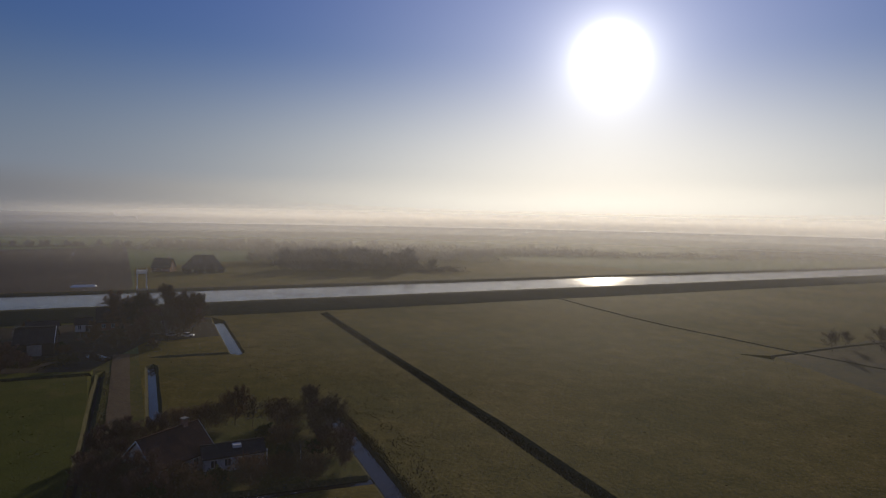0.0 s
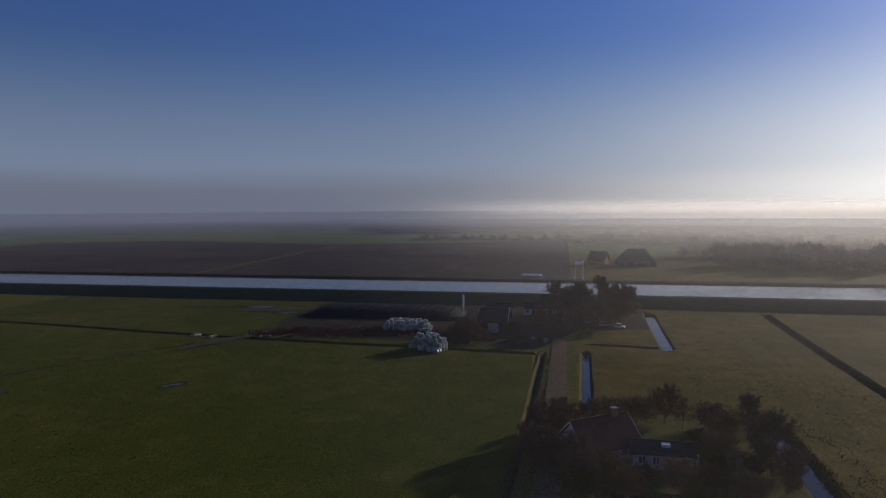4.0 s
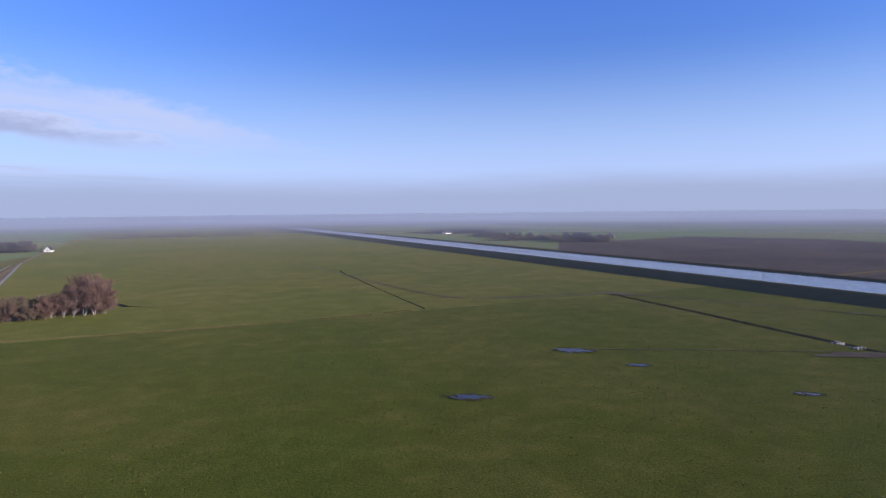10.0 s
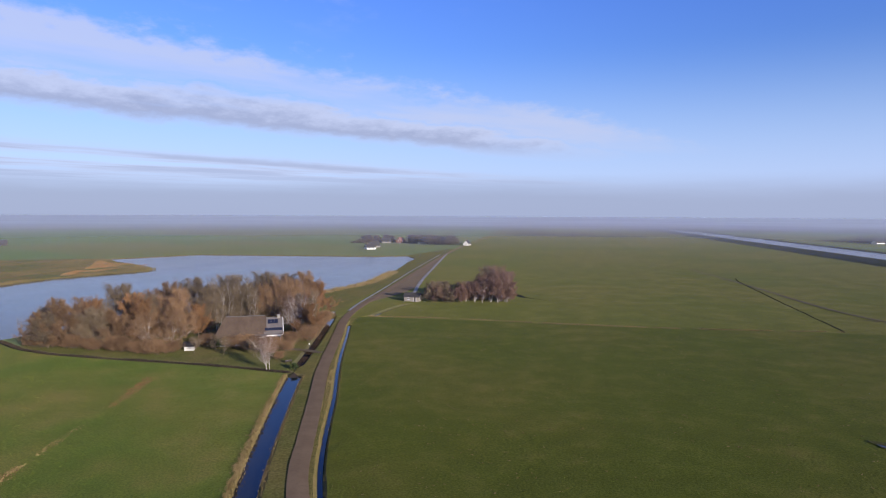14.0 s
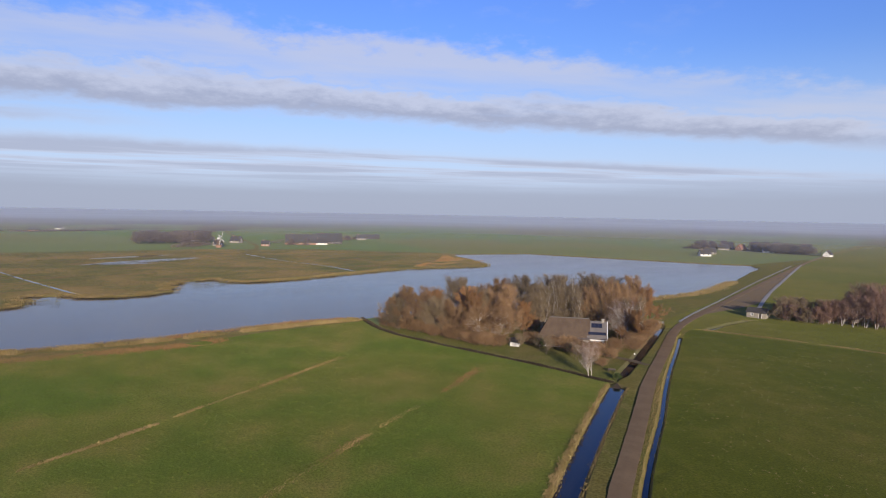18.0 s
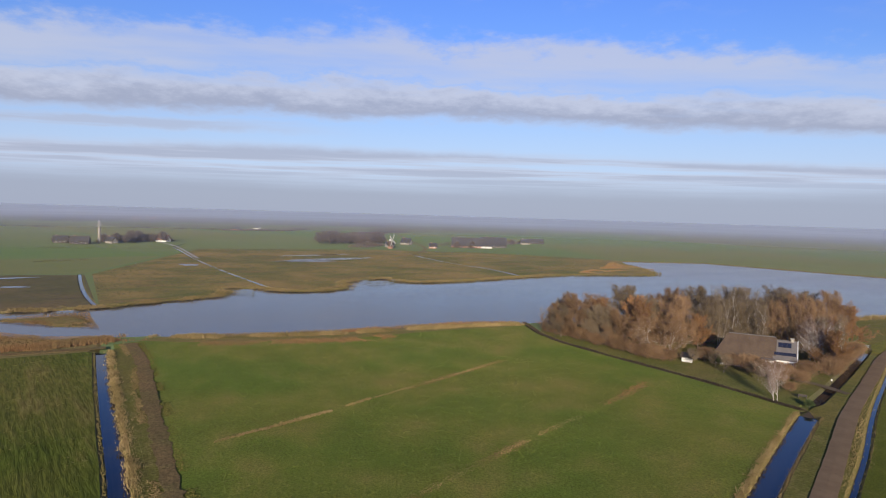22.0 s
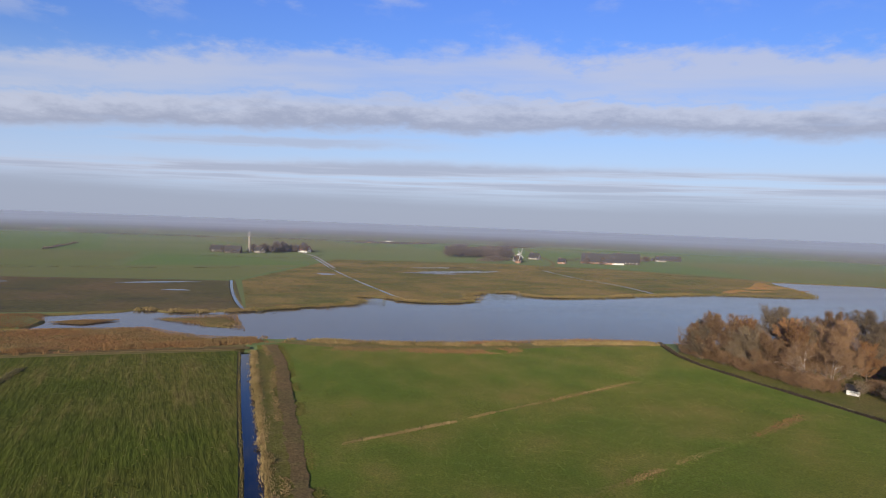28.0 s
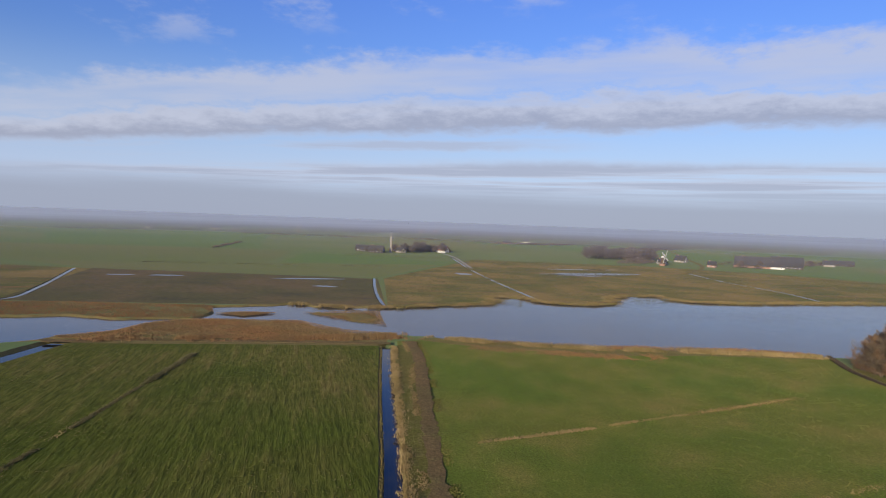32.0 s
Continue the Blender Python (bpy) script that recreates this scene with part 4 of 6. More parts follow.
def house(name, label, x, y, rz, L, W, eave, ridge, wall="brick", roof="red_roof", hip=(0, 0), windows=3, ends=1, chimney=True, category="house", group="", verge=False, doors=1):
    h = thing(name, label, category, pose(x, y, 0, 0, 0, rz), group)
    sl = (ridge - eave) / (W / 2)
    part("wall", gable_walls(L, W, eave, ridge, *[min(k * (ridge - eave) / (W / 2) * 0.5, ridge - eave - 0.1) if k else 0 for k in hip]) if not any(hip) else
         boxm(-L / 2, L / 2, -W / 2, W / 2, -0.2, eave), M[wall], h)
    part("roof", roof_mesh(L, W, eave, ridge, 0.4, *hip), M[roof], h)
    bm = bmesh.new()
    box(bm, -L / 2 - 0.4 + hip[0], L / 2 + 0.4 - hip[1], -0.16, 0.16, ridge + 0.16, ridge + 0.36, 0.05)
    part("ridge_cap", bm, M[roof], h)
    if chimney:
        ch = part("chimney", boxm(-0.45, 0.45, -0.4, 0.4, -0.8, 1.2, bevel=0.03), M["brick"], h)
        ch.matrix_basis = pose(L * 0.28, 0, ridge)
        part("chimney_cap", boxm(-0.55, 0.55, -0.5, 0.5, 1.2, 1.34), M["concrete"], ch)
    if verge:
        for s in (-1, 1):
            for q in (-1, 1):
                bm = bmesh.new()
                x0 = s * (L / 2 + 0.42)
                a, b = Vector((x0, 0, ridge + 0.1)), Vector((x0, q * (W / 2 + 0.4), eave - 0.4 * sl + 0.1))
                tube(bm, a, b, 0.11, 0.11, 4)
                part("bargeboard", bm, M["white_paint"], h, "white-painted bargeboard")
    for s, f in ((-1, "s"), (1, "n")):
        for i in range(windows):
            u = (i + 0.5) / windows - 0.5
            if doors and i == windows // 2 and s == -1:
                door(h, u * L * 0.9, s * W / 2 * 1.0 + s * 0.02, 1.0, 2.1, f)
                continue
            window(h, u * L * 0.9, s * (W / 2 + 0.02), 0.8, 1.15, min(1.4, eave - 1.2), f)
    if ends and not any(hip):
        for s, f in ((-1, "w"), (1, "e")):
            for i in range(ends):
                u = (i + 0.5) / ends - 0.5
                window(h, s * (L / 2 + 0.02), u * W * 0.8, 0.8, 1.15, min(1.4, eave - 1.2), f)
            if ridge - eave > 2.4:
                window(h, s * (L / 2 + 0.02), 0, eave + 0.3, 1.0, 1.2, f)
    return h


def barn(name, label, x, y, rz, L, W, eave, ridge, roof="dark_roof", wall="dark_wood", gable=None, group="", doors=2, ribs=True):
    b = thing(name, label, "barn", pose(x, y, 0, 0, 0, rz), group)
    part("wall", gable_walls(L, W, eave, ridge), M[wall], b)
    part("roof", roof_mesh(L, W, eave, ridge, 0.6), M[roof], b)
    if ribs:
        for s in (-1, 1):
            bm = bmesh.new()
            n = int(L / 1.2)
            for i in range(n + 1):
                xx = -L / 2 + i * L / n
                tube(bm, (xx, s * 0.15, ridge + 0.24), (xx, s * (W / 2 + 0.5), eave + 0.24 - 0.5 * (ridge - eave) / (W / 2)), 0.05, 0.05, 3)
            part("roof_seams", bm, M[roof], b)
    bm = bmesh.new()
    box(bm, -L / 2, L / 2, -0.5, 0.5, ridge + 0.1, ridge + 0.55, 0.1)
    part("ridge_vent", bm, M[roof], b)
    if gable:
        for s in (-1, 1):
            bm = bmesh.new()
            x0 = s * (L / 2 + 0.05)
            vs = [bm.verts.new(p) for p in ((x0, -W / 2 + 0.4, eave), (x0, W / 2 - 0.4, eave), (x0, 0, ridge - 0.3))]
            ws = [bm.verts.new(Vector(v.co) + Vector((s * 0.06, 0, 0))) for v in vs]
            bm.faces.new(vs), bm.faces.new(ws)
            for k in range(3):
                bm.faces.new((vs[k], vs[(k + 1) % 3], ws[(k + 1) % 3], ws[k]))
            bmesh.ops.recalc_face_normals(bm, faces=bm.faces)
            part("gable_cladding", bm, M[gable], b, "pale gable cladding")
    for s in (-1, 1):
        for i in range(doors):
            u = ((i + 0.5) / doors - 0.5) * L * 0.8
            d = part("barn_door", boxm(-1.8, 1.8, -0.12, 0.0, 0, min(3.2, eave - 0.3), bevel=0.02), M["steel"], b)
            d.matrix_basis = pose(u, s * (W / 2 + 0.01) if s == -1 else (W / 2 + 0.01), 0, 0, 0, 0 if s == -1 else 180)
    return b


def windmill(x, y, rz, s, label, turn=25):
    w = thing("windmill", label, "windmill", Matrix.LocRotScale((x, y, 0), Euler((0, 0, radians(rz))), (s, s, s)))
    def ring(bm, r0, r1, z0, z1, n=8):
        tube(bm, (0, 0, z0), (0, 0, z1), r0, r1, n)
    bm = bmesh.new(); ring(bm, 3.6, 3.3, -0.2, 3.0); part("base", bm, M["brick"], w, "brick mill base")
    bm = bmesh.new(); ring(bm, 3.2, 1.9, 3.0, 10.0); part("smock", bm, M["thatch"], w, "brown tapering eight-sided mill body")
    bm = bmesh.new(); ring(bm, 4.6, 4.6, 3.0, 3.2); part("gallery", bm, M["dark_wood"], w)
    bm = bmesh.new()
    for k in range(5):
        a, b = k / 5, (k + 1) / 5
        ring(bm, 2.1 * math.cos(a * 1.35), 2.1 * math.cos(b * 1.35), 10.0 + 2.2 * math.sin(a * 1.35), 10.0 + 2.2 * math.sin(b * 1.35), 10)
    part("cap", bm, M["cloth"], w, "white rounded mill cap")
    bm = bmesh.new(); tube(bm, (0, 0, 11), (0, -3.2, 11.2), 0.3, 0.3, 6); shaft = part("windshaft", bm, M["dark_wood"], w)
    for k in range(4):
        bm = bmesh.new()
        box(bm, -0.14, 0.14, -0.12, 0.12, 0.2, 9.0)
        for i in range(14):
            box(bm, 0.12, 1.5, -0.05, 0.05, 1.6 + i * 0.55, 1.7 + i * 0.55)
        box(bm, 1.45, 1.58, -0.05, 0.05, 1.5, 8.9)
        box(bm, 0.14, 0.75, 0.06, 0.1, 1.6, 8.9)
        sail = part("sail", bm, M["cloth"], w, "white lattice mill sail")
        sail.matrix_basis = Matrix.Translation((0, -3.1, 11.2)) @ pose(0, 0, 0, 0, turn + 90 * k, 0)
    window(w, 0, -3.05, 3.6, 0.9, 1.3, "s")
    return w


# ---------------------------------------------------------------- the farm by the lake
def lake_farmhouse():
    """A thatched barn with a tiled front house; local x runs towards the front house, -y faces the road."""
    h = thing("farmhouse", "long thatched farmhouse with brick front and solar panels", "farmhouse", pose(91.3, -180.2, 0, 0, 0, 206))
    part("wall", boxm(-9.5, 5.0, -5.0, 5.0, -0.2, 2.6), M["brick"], h)
    part("roof", roof_mesh(14.5, 10.0, 2.5, 7.7, 0.5, 3.4, 0.0, 0.35), M["thatch"], h, "grey-brown thatched roof").matrix_basis = pose(-2.25, 0, 0)
    part("ridge_cap", boxm(-6.4, 5.2, -0.28, 0.28, 8.0, 8.25, bevel=0.06), M["grey_roof"], h)
    part("front_wall", gable_walls(5.0, 9.0, 3.3, 7.3), M["brick"], h, "red-brown brick house front").matrix_basis = pose(7.6, 0, 0)
    part("front_roof", roof_mesh(5.0, 9.0, 3.2, 7.3, 0.4), M["grey_roof"], h, "grey tiled roof").matrix_basis = pose(7.6, 0, 0)
    for s in (-1, 1):
        bm = bmesh.new()
        tube(bm, (10.5, 0, 7.5), (10.5, s * 4.9, 3.1), 0.09, 0.09, 4)
        part("bargeboard", bm, M["white_paint"], h, "white-painted bargeboard")
        part("gutter", boxm(5.1, 10.4, s * 4.95 - 0.1, s * 4.95 + 0.1, 2.62, 2.8), M["white_paint"], h)
    ch = part("chimney", boxm(-0.4, 0.4, -0.35, 0.35, -0.8, 0.6, bevel=0.03), M["pale_brick"], h)
    ch.matrix_basis = pose(9.2, 0, 7.5)
    part("chimney_cap", boxm(-0.48, 0.48, -0.43, 0.43, 0.6, 0.72), M["concrete"], ch)
    slope = math.degrees(math.atan2(4.1, 4.5))
    for y, n, x0 in ((1.35, 3, 6.4), (3.55, 5, 5.5)):
        for i in range(n):
            p = part("solar_panel", boxm(-0.5, 0.5, -0.8 if n == 3 else -0.5, 0.8 if n == 3 else 0.5, 0.0, 0.06), M["panel"], h, "black solar panel")
            p.matrix_basis = pose(x0 + i * 1.04, -y, 7.3 - y * 4.1 / 4.5 + 0.32, slope, 0, 0)
    for x in (-8.2, -6.6, -5.0, -3.4, -1.8):
        window(h, x, -5.05, 0.9, 1.0, 1.1, "s")
    part("wall_band", boxm(-9.4, 4.9, -5.06, -5.005, 0.0, 2.3), M["white_wall"], h, "white-plastered side wall")
    for x in (6.1, 7.6, 9.1):
        window(h, x, -4.55, 0.8, 1.05, 1.7, "s")
    for y in (-2.6, 0, 2.6):
        window(h, 10.15, y, 0.8, 1.1, 1.7, "e")
    window(h, 10.15, 0, 4.1, 1.2, 1.5, "e")
    annex = part("annex", boxm(2.2, 5.2, -7.2, -5.1, -0.2, 2.9), M["white_wall"], h, "white flat-roofed porch")
    part("annex_roof", boxm(2.0, 5.4, -7.45, -5.0, 2.9, 3.12, bevel=0.03), M["grey_roof"], annex)
    window(h, 3.0, -7.22, 0.8, 0.9, 1.6, "s")
    window(h, 4.3, -7.22, 0.8, 0.9, 1.6, "s")
    door(h, -0.3, -5.08, 1.0, 2.1, "s")
    return h


lake_farmhouse()

# garden trees
rng = random.Random(31)
for kind, x, y, s in (("birch", 70, -150, 1.05), ("rust_a", 76, -192, 0.85), ("poplar", 78, -200, 0.8), ("birch", 79.5, -194, 1.25), ("rust_a", 82, -205, 0.95), ("brown_c", 85, -200, 0.8),
                      ("brown_a", 87, -212, 0.95), ("brown_a", 94, -205, 0.95), ("poplar", 99, -198, 0.9), ("poplar", 103, -199, 0.95), ("poplar", 106, -196, 0.98), ("brown_b", 101, -204, 1.05), ("brown_b", 108, -200, 1.1), ("poplar", 109, -194, 0.9),
                      ("brown_b", 113, -191, 0.95), ("brown_a", 113, -174, 0.82), ("brown_c", 108, -167, 0.85), ("brown_c", 114, -164, 0.85), ("rust_a", 119, -168, 0.85), ("brown_b", 121, -174, 0.9), ("brown_a", 125, -165, 0.75),
                      ("brown_b", 131, -164, 0.8), ("rust_a", 136, -169, 0.95), ("brown_a", 140, -163, 0.75), ("brown_b", 145, -161, 0.72), ("brown_a", 150, -164, 0.65), ("rust_a", 127, -178, 0.95), ("brown_b", 153, -168, 0.65),
                      ("brown_b", 134, -179, 0.9), ("brown_c", 143, -174, 0.8), ("brown_a", 119, -184, 0.95), ("rust_a", 96, -217, 1.0), ("brown_b", 103, -214, 1.0), ("brown_a", 91, -223, 0.9), ("brown_c", 131, -170, 0.8),
                      ("rust_a", 86, -228, 0.85), ("brown_b", 98, -230, 0.9), ("brown_a", 107, -226, 0.85), ("brown_a", 114, -209, 0.95), ("brown_b", 121, -201, 0.95), ("brown_a", 127, -191, 0.9), ("brown_b", 135, -189, 0.85), ("brown_c", 117, -178, 0.85),
                      ("rust_a", 110, -184, 0.8), ("brown_b", 117, -219, 0.85)):
    plant(kind, x, y, s * rng.uniform(0.92, 1.3))
for i in range(26):
    plant("shrub", 106 + i * 1.85 + rng.uniform(-1, 1), -159.5 - i * 0.13 + rng.uniform(-1.8, 1.0), 0.75 + rng.uniform(-0.2, 0.35))
for i in range(10):
    plant("shrub", 74 + i * 0.9, -186 - i * 4.2, 1.0 + rng.uniform(-0.2, 0.2))
for x, y, kind, s in ((84, -171, "shrub", 1.0), (88, -170.5, "shrub", 1.1), (92, -171, "shrub", 0.9), (96, -170, "ever", 1.0), (79, -173, "shrub", 0.9), (76, -177, "shrub", 1.1), (100, -171, "shrub", 1.0),
                      (64, -151, "ever", 0.6), (99, -163, "fruit", 1.0), (90, -163, "fruit", 1.05), (84, -166, "fruit", 0.8), (105, -162, "shrub", 0.9), (111, -160, "shrub", 1.0), (73, -184, "shrub", 1.2), (74.5, -190, "shrub", 1.2), (86, -169, "shrub", 0.8), (80, -170, "shrub", 1.0), (74, -170, "shrub", 0.8), (77, -166, "shrub", 0.9), (72, -160, "shrub", 0.6), (81, -163, "fruit", 0.9), (94, -166, "fruit", 1.0)):
    plant(kind, x, y, s)
house("garden_shed", "small white shed in the farm garden", 102.5, -166.5, 20, 2.6, 2.0, 1.5, 2.2, "white_wall", "dark_roof", windows=1, ends=0, chimney=False, category="shed", doors=0)

# copse with a small hut by the road
house("brick_hut", "small brick hut with a low dark roof beside a copse", 61, -280.5, 175, 7.0, 4.5, 2.2, 3.5, "pale_brick", "dark_roof", windows=2, ends=1, chimney=False, category="hut")
for i in range(42):
    u = i / 41
    rise = 0.62 + 0.5 * math.exp(-((u - 0.80) / 0.20) ** 2) - 0.25 * math.exp(-((u - 0.27) / 0.06) ** 2)
    plant(("copse", "red", "red", "copse")[i % 4] if u > 0.4 else ("red", "copse", "brown_b")[i % 3], 53 - 36 * u + rng.uniform(-1.2, 1.2), -280 - 8 * u + rng.uniform(-6, 5), rise * rng.uniform(0.9, 1.15))
for i in range(5):
    plant("shrub", 54 - i * 8, -282 - i * 1.6 + rng.uniform(-1, 1), 0.7)

# ---------------------------------------------------------------- the farm by the canal
barn("hay_barn", "dark farm shed with a pale roof edge", -208.8, -18.7, 90, 9.5, 13, 3.7, 7.0, doors=1)
for q in (-1, 1):
    bm = bmesh.new()
    tube(bm, (4.95, 0, 7.3), (4.95, q * 7.0, 3.7), 0.1, 0.1, 4)
    part("bargeboard", bm, M["white_paint"], bpy.data.objects["hay_barn"], "pale roof edge")
house("milk_house", "small white farm outbuilding", -241.5, -8.5, 90, 5.0, 4.0, 2.6, 4.2, "white_wall", "dark_roof", windows=2, ends=1, chimney=False, category="outbuilding")
house("tool_shed", "low dark shed in the farmyard", -236, -20, 90, 9, 6, 2.6, 4.6, "dark_wood", "dark_roof", windows=2, chimney=False, category="shed")
house("farm_cottage", "brick farm cottage under dark tiles", -244, 2, 90, 13, 8, 3.0, 7.2, "brick", "dark_roof", windows=4)
house("farm_house", "white-gabled farmhouse between bare trees", -232, 16, 0, 12, 8, 3.0, 7.4, "white_wall", "dark_roof", windows=4)
for kind, x, y, s in (("red", -190, -22, 0.5), ("red", -193, -26, 0.55), ("red", -198, -24, 0.6), ("red", -186, -19, 0.45), ("brown_b", -196, -29, 0.5), ("red", -202, -28, 0.55), ("brown_a", -189, -26, 0.45), ("red", -184, -24, 0.4), ("brown_a", -237.5, 10, 1.0), ("brown_a", -212, -4, 0.6), ("brown_b", -206, 2, 0.55), ("red", -200, 12, 0.4), ("brown_a", -236, 3, 1.1), ("brown_b", -230, 8, 1.1), ("red", -222, 12, 1.1), ("red", -226, 18, 1.15),
                      ("brown_a", -220, 22, 1.15), ("red", -228, 25, 1.1), ("brown_b", -236, 27, 1.0), ("brown_a", -240, 20, 1.2), ("brown_a", -248, -26, 0.28), ("red", -214, 8, 0.9), ("brown_b", -212, 16, 0.9)):
    plant(kind, x, y, s * 0.84)
for i in range(9):
    plant("shrub", -192 - i * 0.9 + rng.uniform(-2, 2), -88 + i * 4.2, 0.36 + rng.uniform(-0.1, 0.12))
for i in range(12):
    plant(("shrub", "ever", "shrub")[i % 3], -188 - rng.uniform(0, 26), -30 + i * 1.7, 0.6 + rng.uniform(-0.2, 0.3))


def silo(x, y, h, r):
    s = thing("feed_silo", "tall slim white feed silo on steel legs", "silo", pose(x, y, 0))
    bm = bmesh.new(); tube(bm, (0, 0, 2.0), (0, 0, h), r, r, 14); part("tank", bm, M["white_paint"], s)
    bm = bmesh.new(); tube(bm, (0, 0, h), (0, 0, h + r * 0.8), r, 0.15, 14); part("cone_top", bm, M["white_paint"], s)
    bm = bmesh.new(); tube(bm, (0, 0, 0.9), (0, 0, 2.0), 0.2, r, 14); part("hopper", bm, M["white_paint"], s)
    for a in range(4):
        bm = bmesh.new()
        c, d = math.cos(a * math.pi / 2 + 0.8) * r * 0.9, math.sin(a * math.pi / 2 + 0.8) * r * 0.9
        tube(bm, (c, d, -0.1), (c, d, 2.4), 0.07, 0.07, 5)
        part("leg", bm, M["steel"], s)
    return s


silo(-243, -35.5, 6.4, 0.42)


def hoop_frame(x, y, rz):
    """A small hooped frame with a half-drawn sheet."""
    h = thing("hoop_frame", "small white hooped frame in the farmyard", "frame", pose(x, y, 0, 0, 0, rz))
    for k in range(3):
        bm = bmesh.new()
        arc = [(math.cos(a * math.pi / 8) * 1.5, k * 1.6, 1.6 + math.sin(a * math.pi / 8) * 1.5) for a in range(9)]
        for p, q in zip(arc, arc[1:]):
            tube(bm, p, q, 0.1, 0.1, 5)
        tube(bm, (1.5, k * 1.6, -0.1), arc[0], 0.1, 0.1, 5)
        tube(bm, (-1.5, k * 1.6, -0.1), arc[-1], 0.1, 0.1, 5)
        part("hoop", bm, M["concrete"], h)
    bm = bmesh.new()
    for s in (-1, 1):
        tube(bm, (s * 1.5, 0, 1.5), (s * 1.5, 3.2, 1.5), 0.06, 0.06, 4)
    part("rail", bm, M["steel"], h)


hoop_frame(-236, -27, 90)


def culvert(x, y, rz):
    """A pipe under a field crossing with two rubble head walls."""
    c = thing("culvert", "pale rubble and concrete culvert at a field crossing", "culvert", pose(x, y, 0, 0, 0, rz))
    r = random.Random(int(x * 7))
    bm = bmesh.new(); tube(bm, (-3, 0, -0.45), (3, 0, -0.45), 0.4, 0.4, 12); part("pipe", bm, M["concrete"], c)
    for s in (-1, 1):
        part("head_wall", boxm(s * 2.9 - 0.15, s * 2.9 + 0.15, -1.6, 1.6, -0.9, 0.35, bevel=0.04), M["concrete"], c)
        for i in range(5):
            q = r.uniform(0.25, 0.55)
            o = part("rubble", boxm(-q, q, -q * 0.8, q * 0.8, -0.2, q, bevel=0.12), M["concrete"], c)
            o.matrix_basis = pose(s * (3.4 + r.uniform(0, 1.2)), r.uniform(-2.2, 2.2), 0.02, 0, 0, r.uniform(0, 180))


culvert(-181.5, -112, 80)
culvert(-187, -93, 20)


def bale_mesh():
    bm = bmesh.new()
    n, r, h = 12, 0.62, 1.2
    prof = [(0.0, 0.0), (r * 0.8, 0.0), (r, 0.12), (r * 1.02, h * 0.5), (r, h - 0.12), (r * 0.8, h), (0.0, h)]
    rings = []
    for q, z in prof[1:-1]:
        rings.append([bm.verts.new((math.cos(k * math.tau / n) * q, math.sin(k * math.tau / n) * q, z)) for k in range(n)])
    for a, b in zip(rings, rings[1:]):
        for k in range(n):
            bm.faces.new((a[k], a[(k + 1) % n], b[(k + 1) % n], b[k]))
    bm.faces.new(rings[0][::-1])
    bm.faces.new(rings[-1])
    return finish("bale", bm, M["wrap"])


BALE = bale_mesh()


def bale_stack(x, y, rz, nx, ny, layers, seed):
    """A stepped heap of wrapped bales."""
    r = random.Random(seed)
    base = pose(x, y, 0, 0, 0, rz)
    for k in range(layers):
        for i in range(nx - k):
            for j in range(ny - (k + 1) // 2):
                edge = i in (0, nx - k - 1) or j in (0, ny - (k + 1) // 2 - 1)
                if r.random() < (0.45 if k == layers - 1 else 0.22 if edge and k else 0.1 if edge else 0.0):
                    continue
                ob = new("silage_bale", BALE)
                lying = r.random() < 0.35
                ob.matrix_basis = base @ pose((i + k * 0.5 - nx / 2) * 1.28 + r.uniform(-0.22, 0.22), (j + k * 0.3 - ny / 2) * 1.28 + r.uniform(-0.22, 0.22), k * 1.15 + (0.6 if lying else 0.0),
                                              90 if lying else r.uniform(-7, 7), r.uniform(-7, 7), r.uniform(0, 360))
                tagged(ob, "round silage bale in pale green plastic wrap", "bale", "stacked silage bales")


bale_stack(-203.5, -47.5, 90, 13, 6, 3, 5)
bale_stack(-175.5, -33.5, 62, 9, 5, 4, 6)

# ---------------------------------------------------------------- the house in the moat
house("moat_house", "low white house under a dark red tiled roof", -101.6, 10.9, 125, 11, 8.0, 2.8, 6.5, "white_wall", "old_red_roof", windows=5, verge=True)
house("moat_house_wing", "low white wing with a flat-pitched roof", -100.0, 20.6, 90, 9.4, 5.0, 2.5, 3.6, "white_wall", "dark_roof", windows=4, ends=0, chimney=False, doors=0)
part("dormer", boxm(-0.7, 0.7, -0.5, 0.7, 0, 0.7, bevel=0.03), M["white_wall"], bpy.data.objects["moat_house_wing"], "small white dormer").matrix_basis = pose(0.6, -0.9, 3.0)
for y in (25.8, 31.5):
    post = thing("gate_post", "slim white-painted garden post", "post", pose(-97.5, y, 0))
    part("shaft", boxm(-0.09, 0.09, -0.09, 0.09, -0.2, 2.6, bevel=0.02), M["white_paint"], post)
    part("cap", boxm(-0.13, 0.13, -0.13, 0.13, 2.6, 2.7), M["white_paint"], post)
for x, y, s in ((-94, 7, 0.7), (-92.5, 3, 0.65), (-96, 0.5, 0.6), (-90, 6, 0.55), (-100, -0.5, 0.6), (-107, 1.5, 0.75), (-89, 10, 0.5), (-112, 9, 0.7), (-95, 12, 0.4)):
    plant("red", x, y, s * 0.88)
for kind, x, y, s in (("brown_b", -98, 2.5, 0.4), ("red", -104, 3.5, 0.5), ("brown_b", -110, 4, 0.45), ("red", -116, 5, 0.5), ("brown_b", -93, 5, 0.35), ("red", -92, 37, 0.6), ("brown_b", -117, 39, 0.5), ("red", -110, 39, 0.6),
                      ("brown_b", -103, 38, 0.6), ("red", -96, 36, 0.55), ("fruit", -118, 27, 1.2), ("fruit", -94, 30, 1.0), ("brown_a", -120, 24, 0.5)):
    plant(kind, x, y, s)
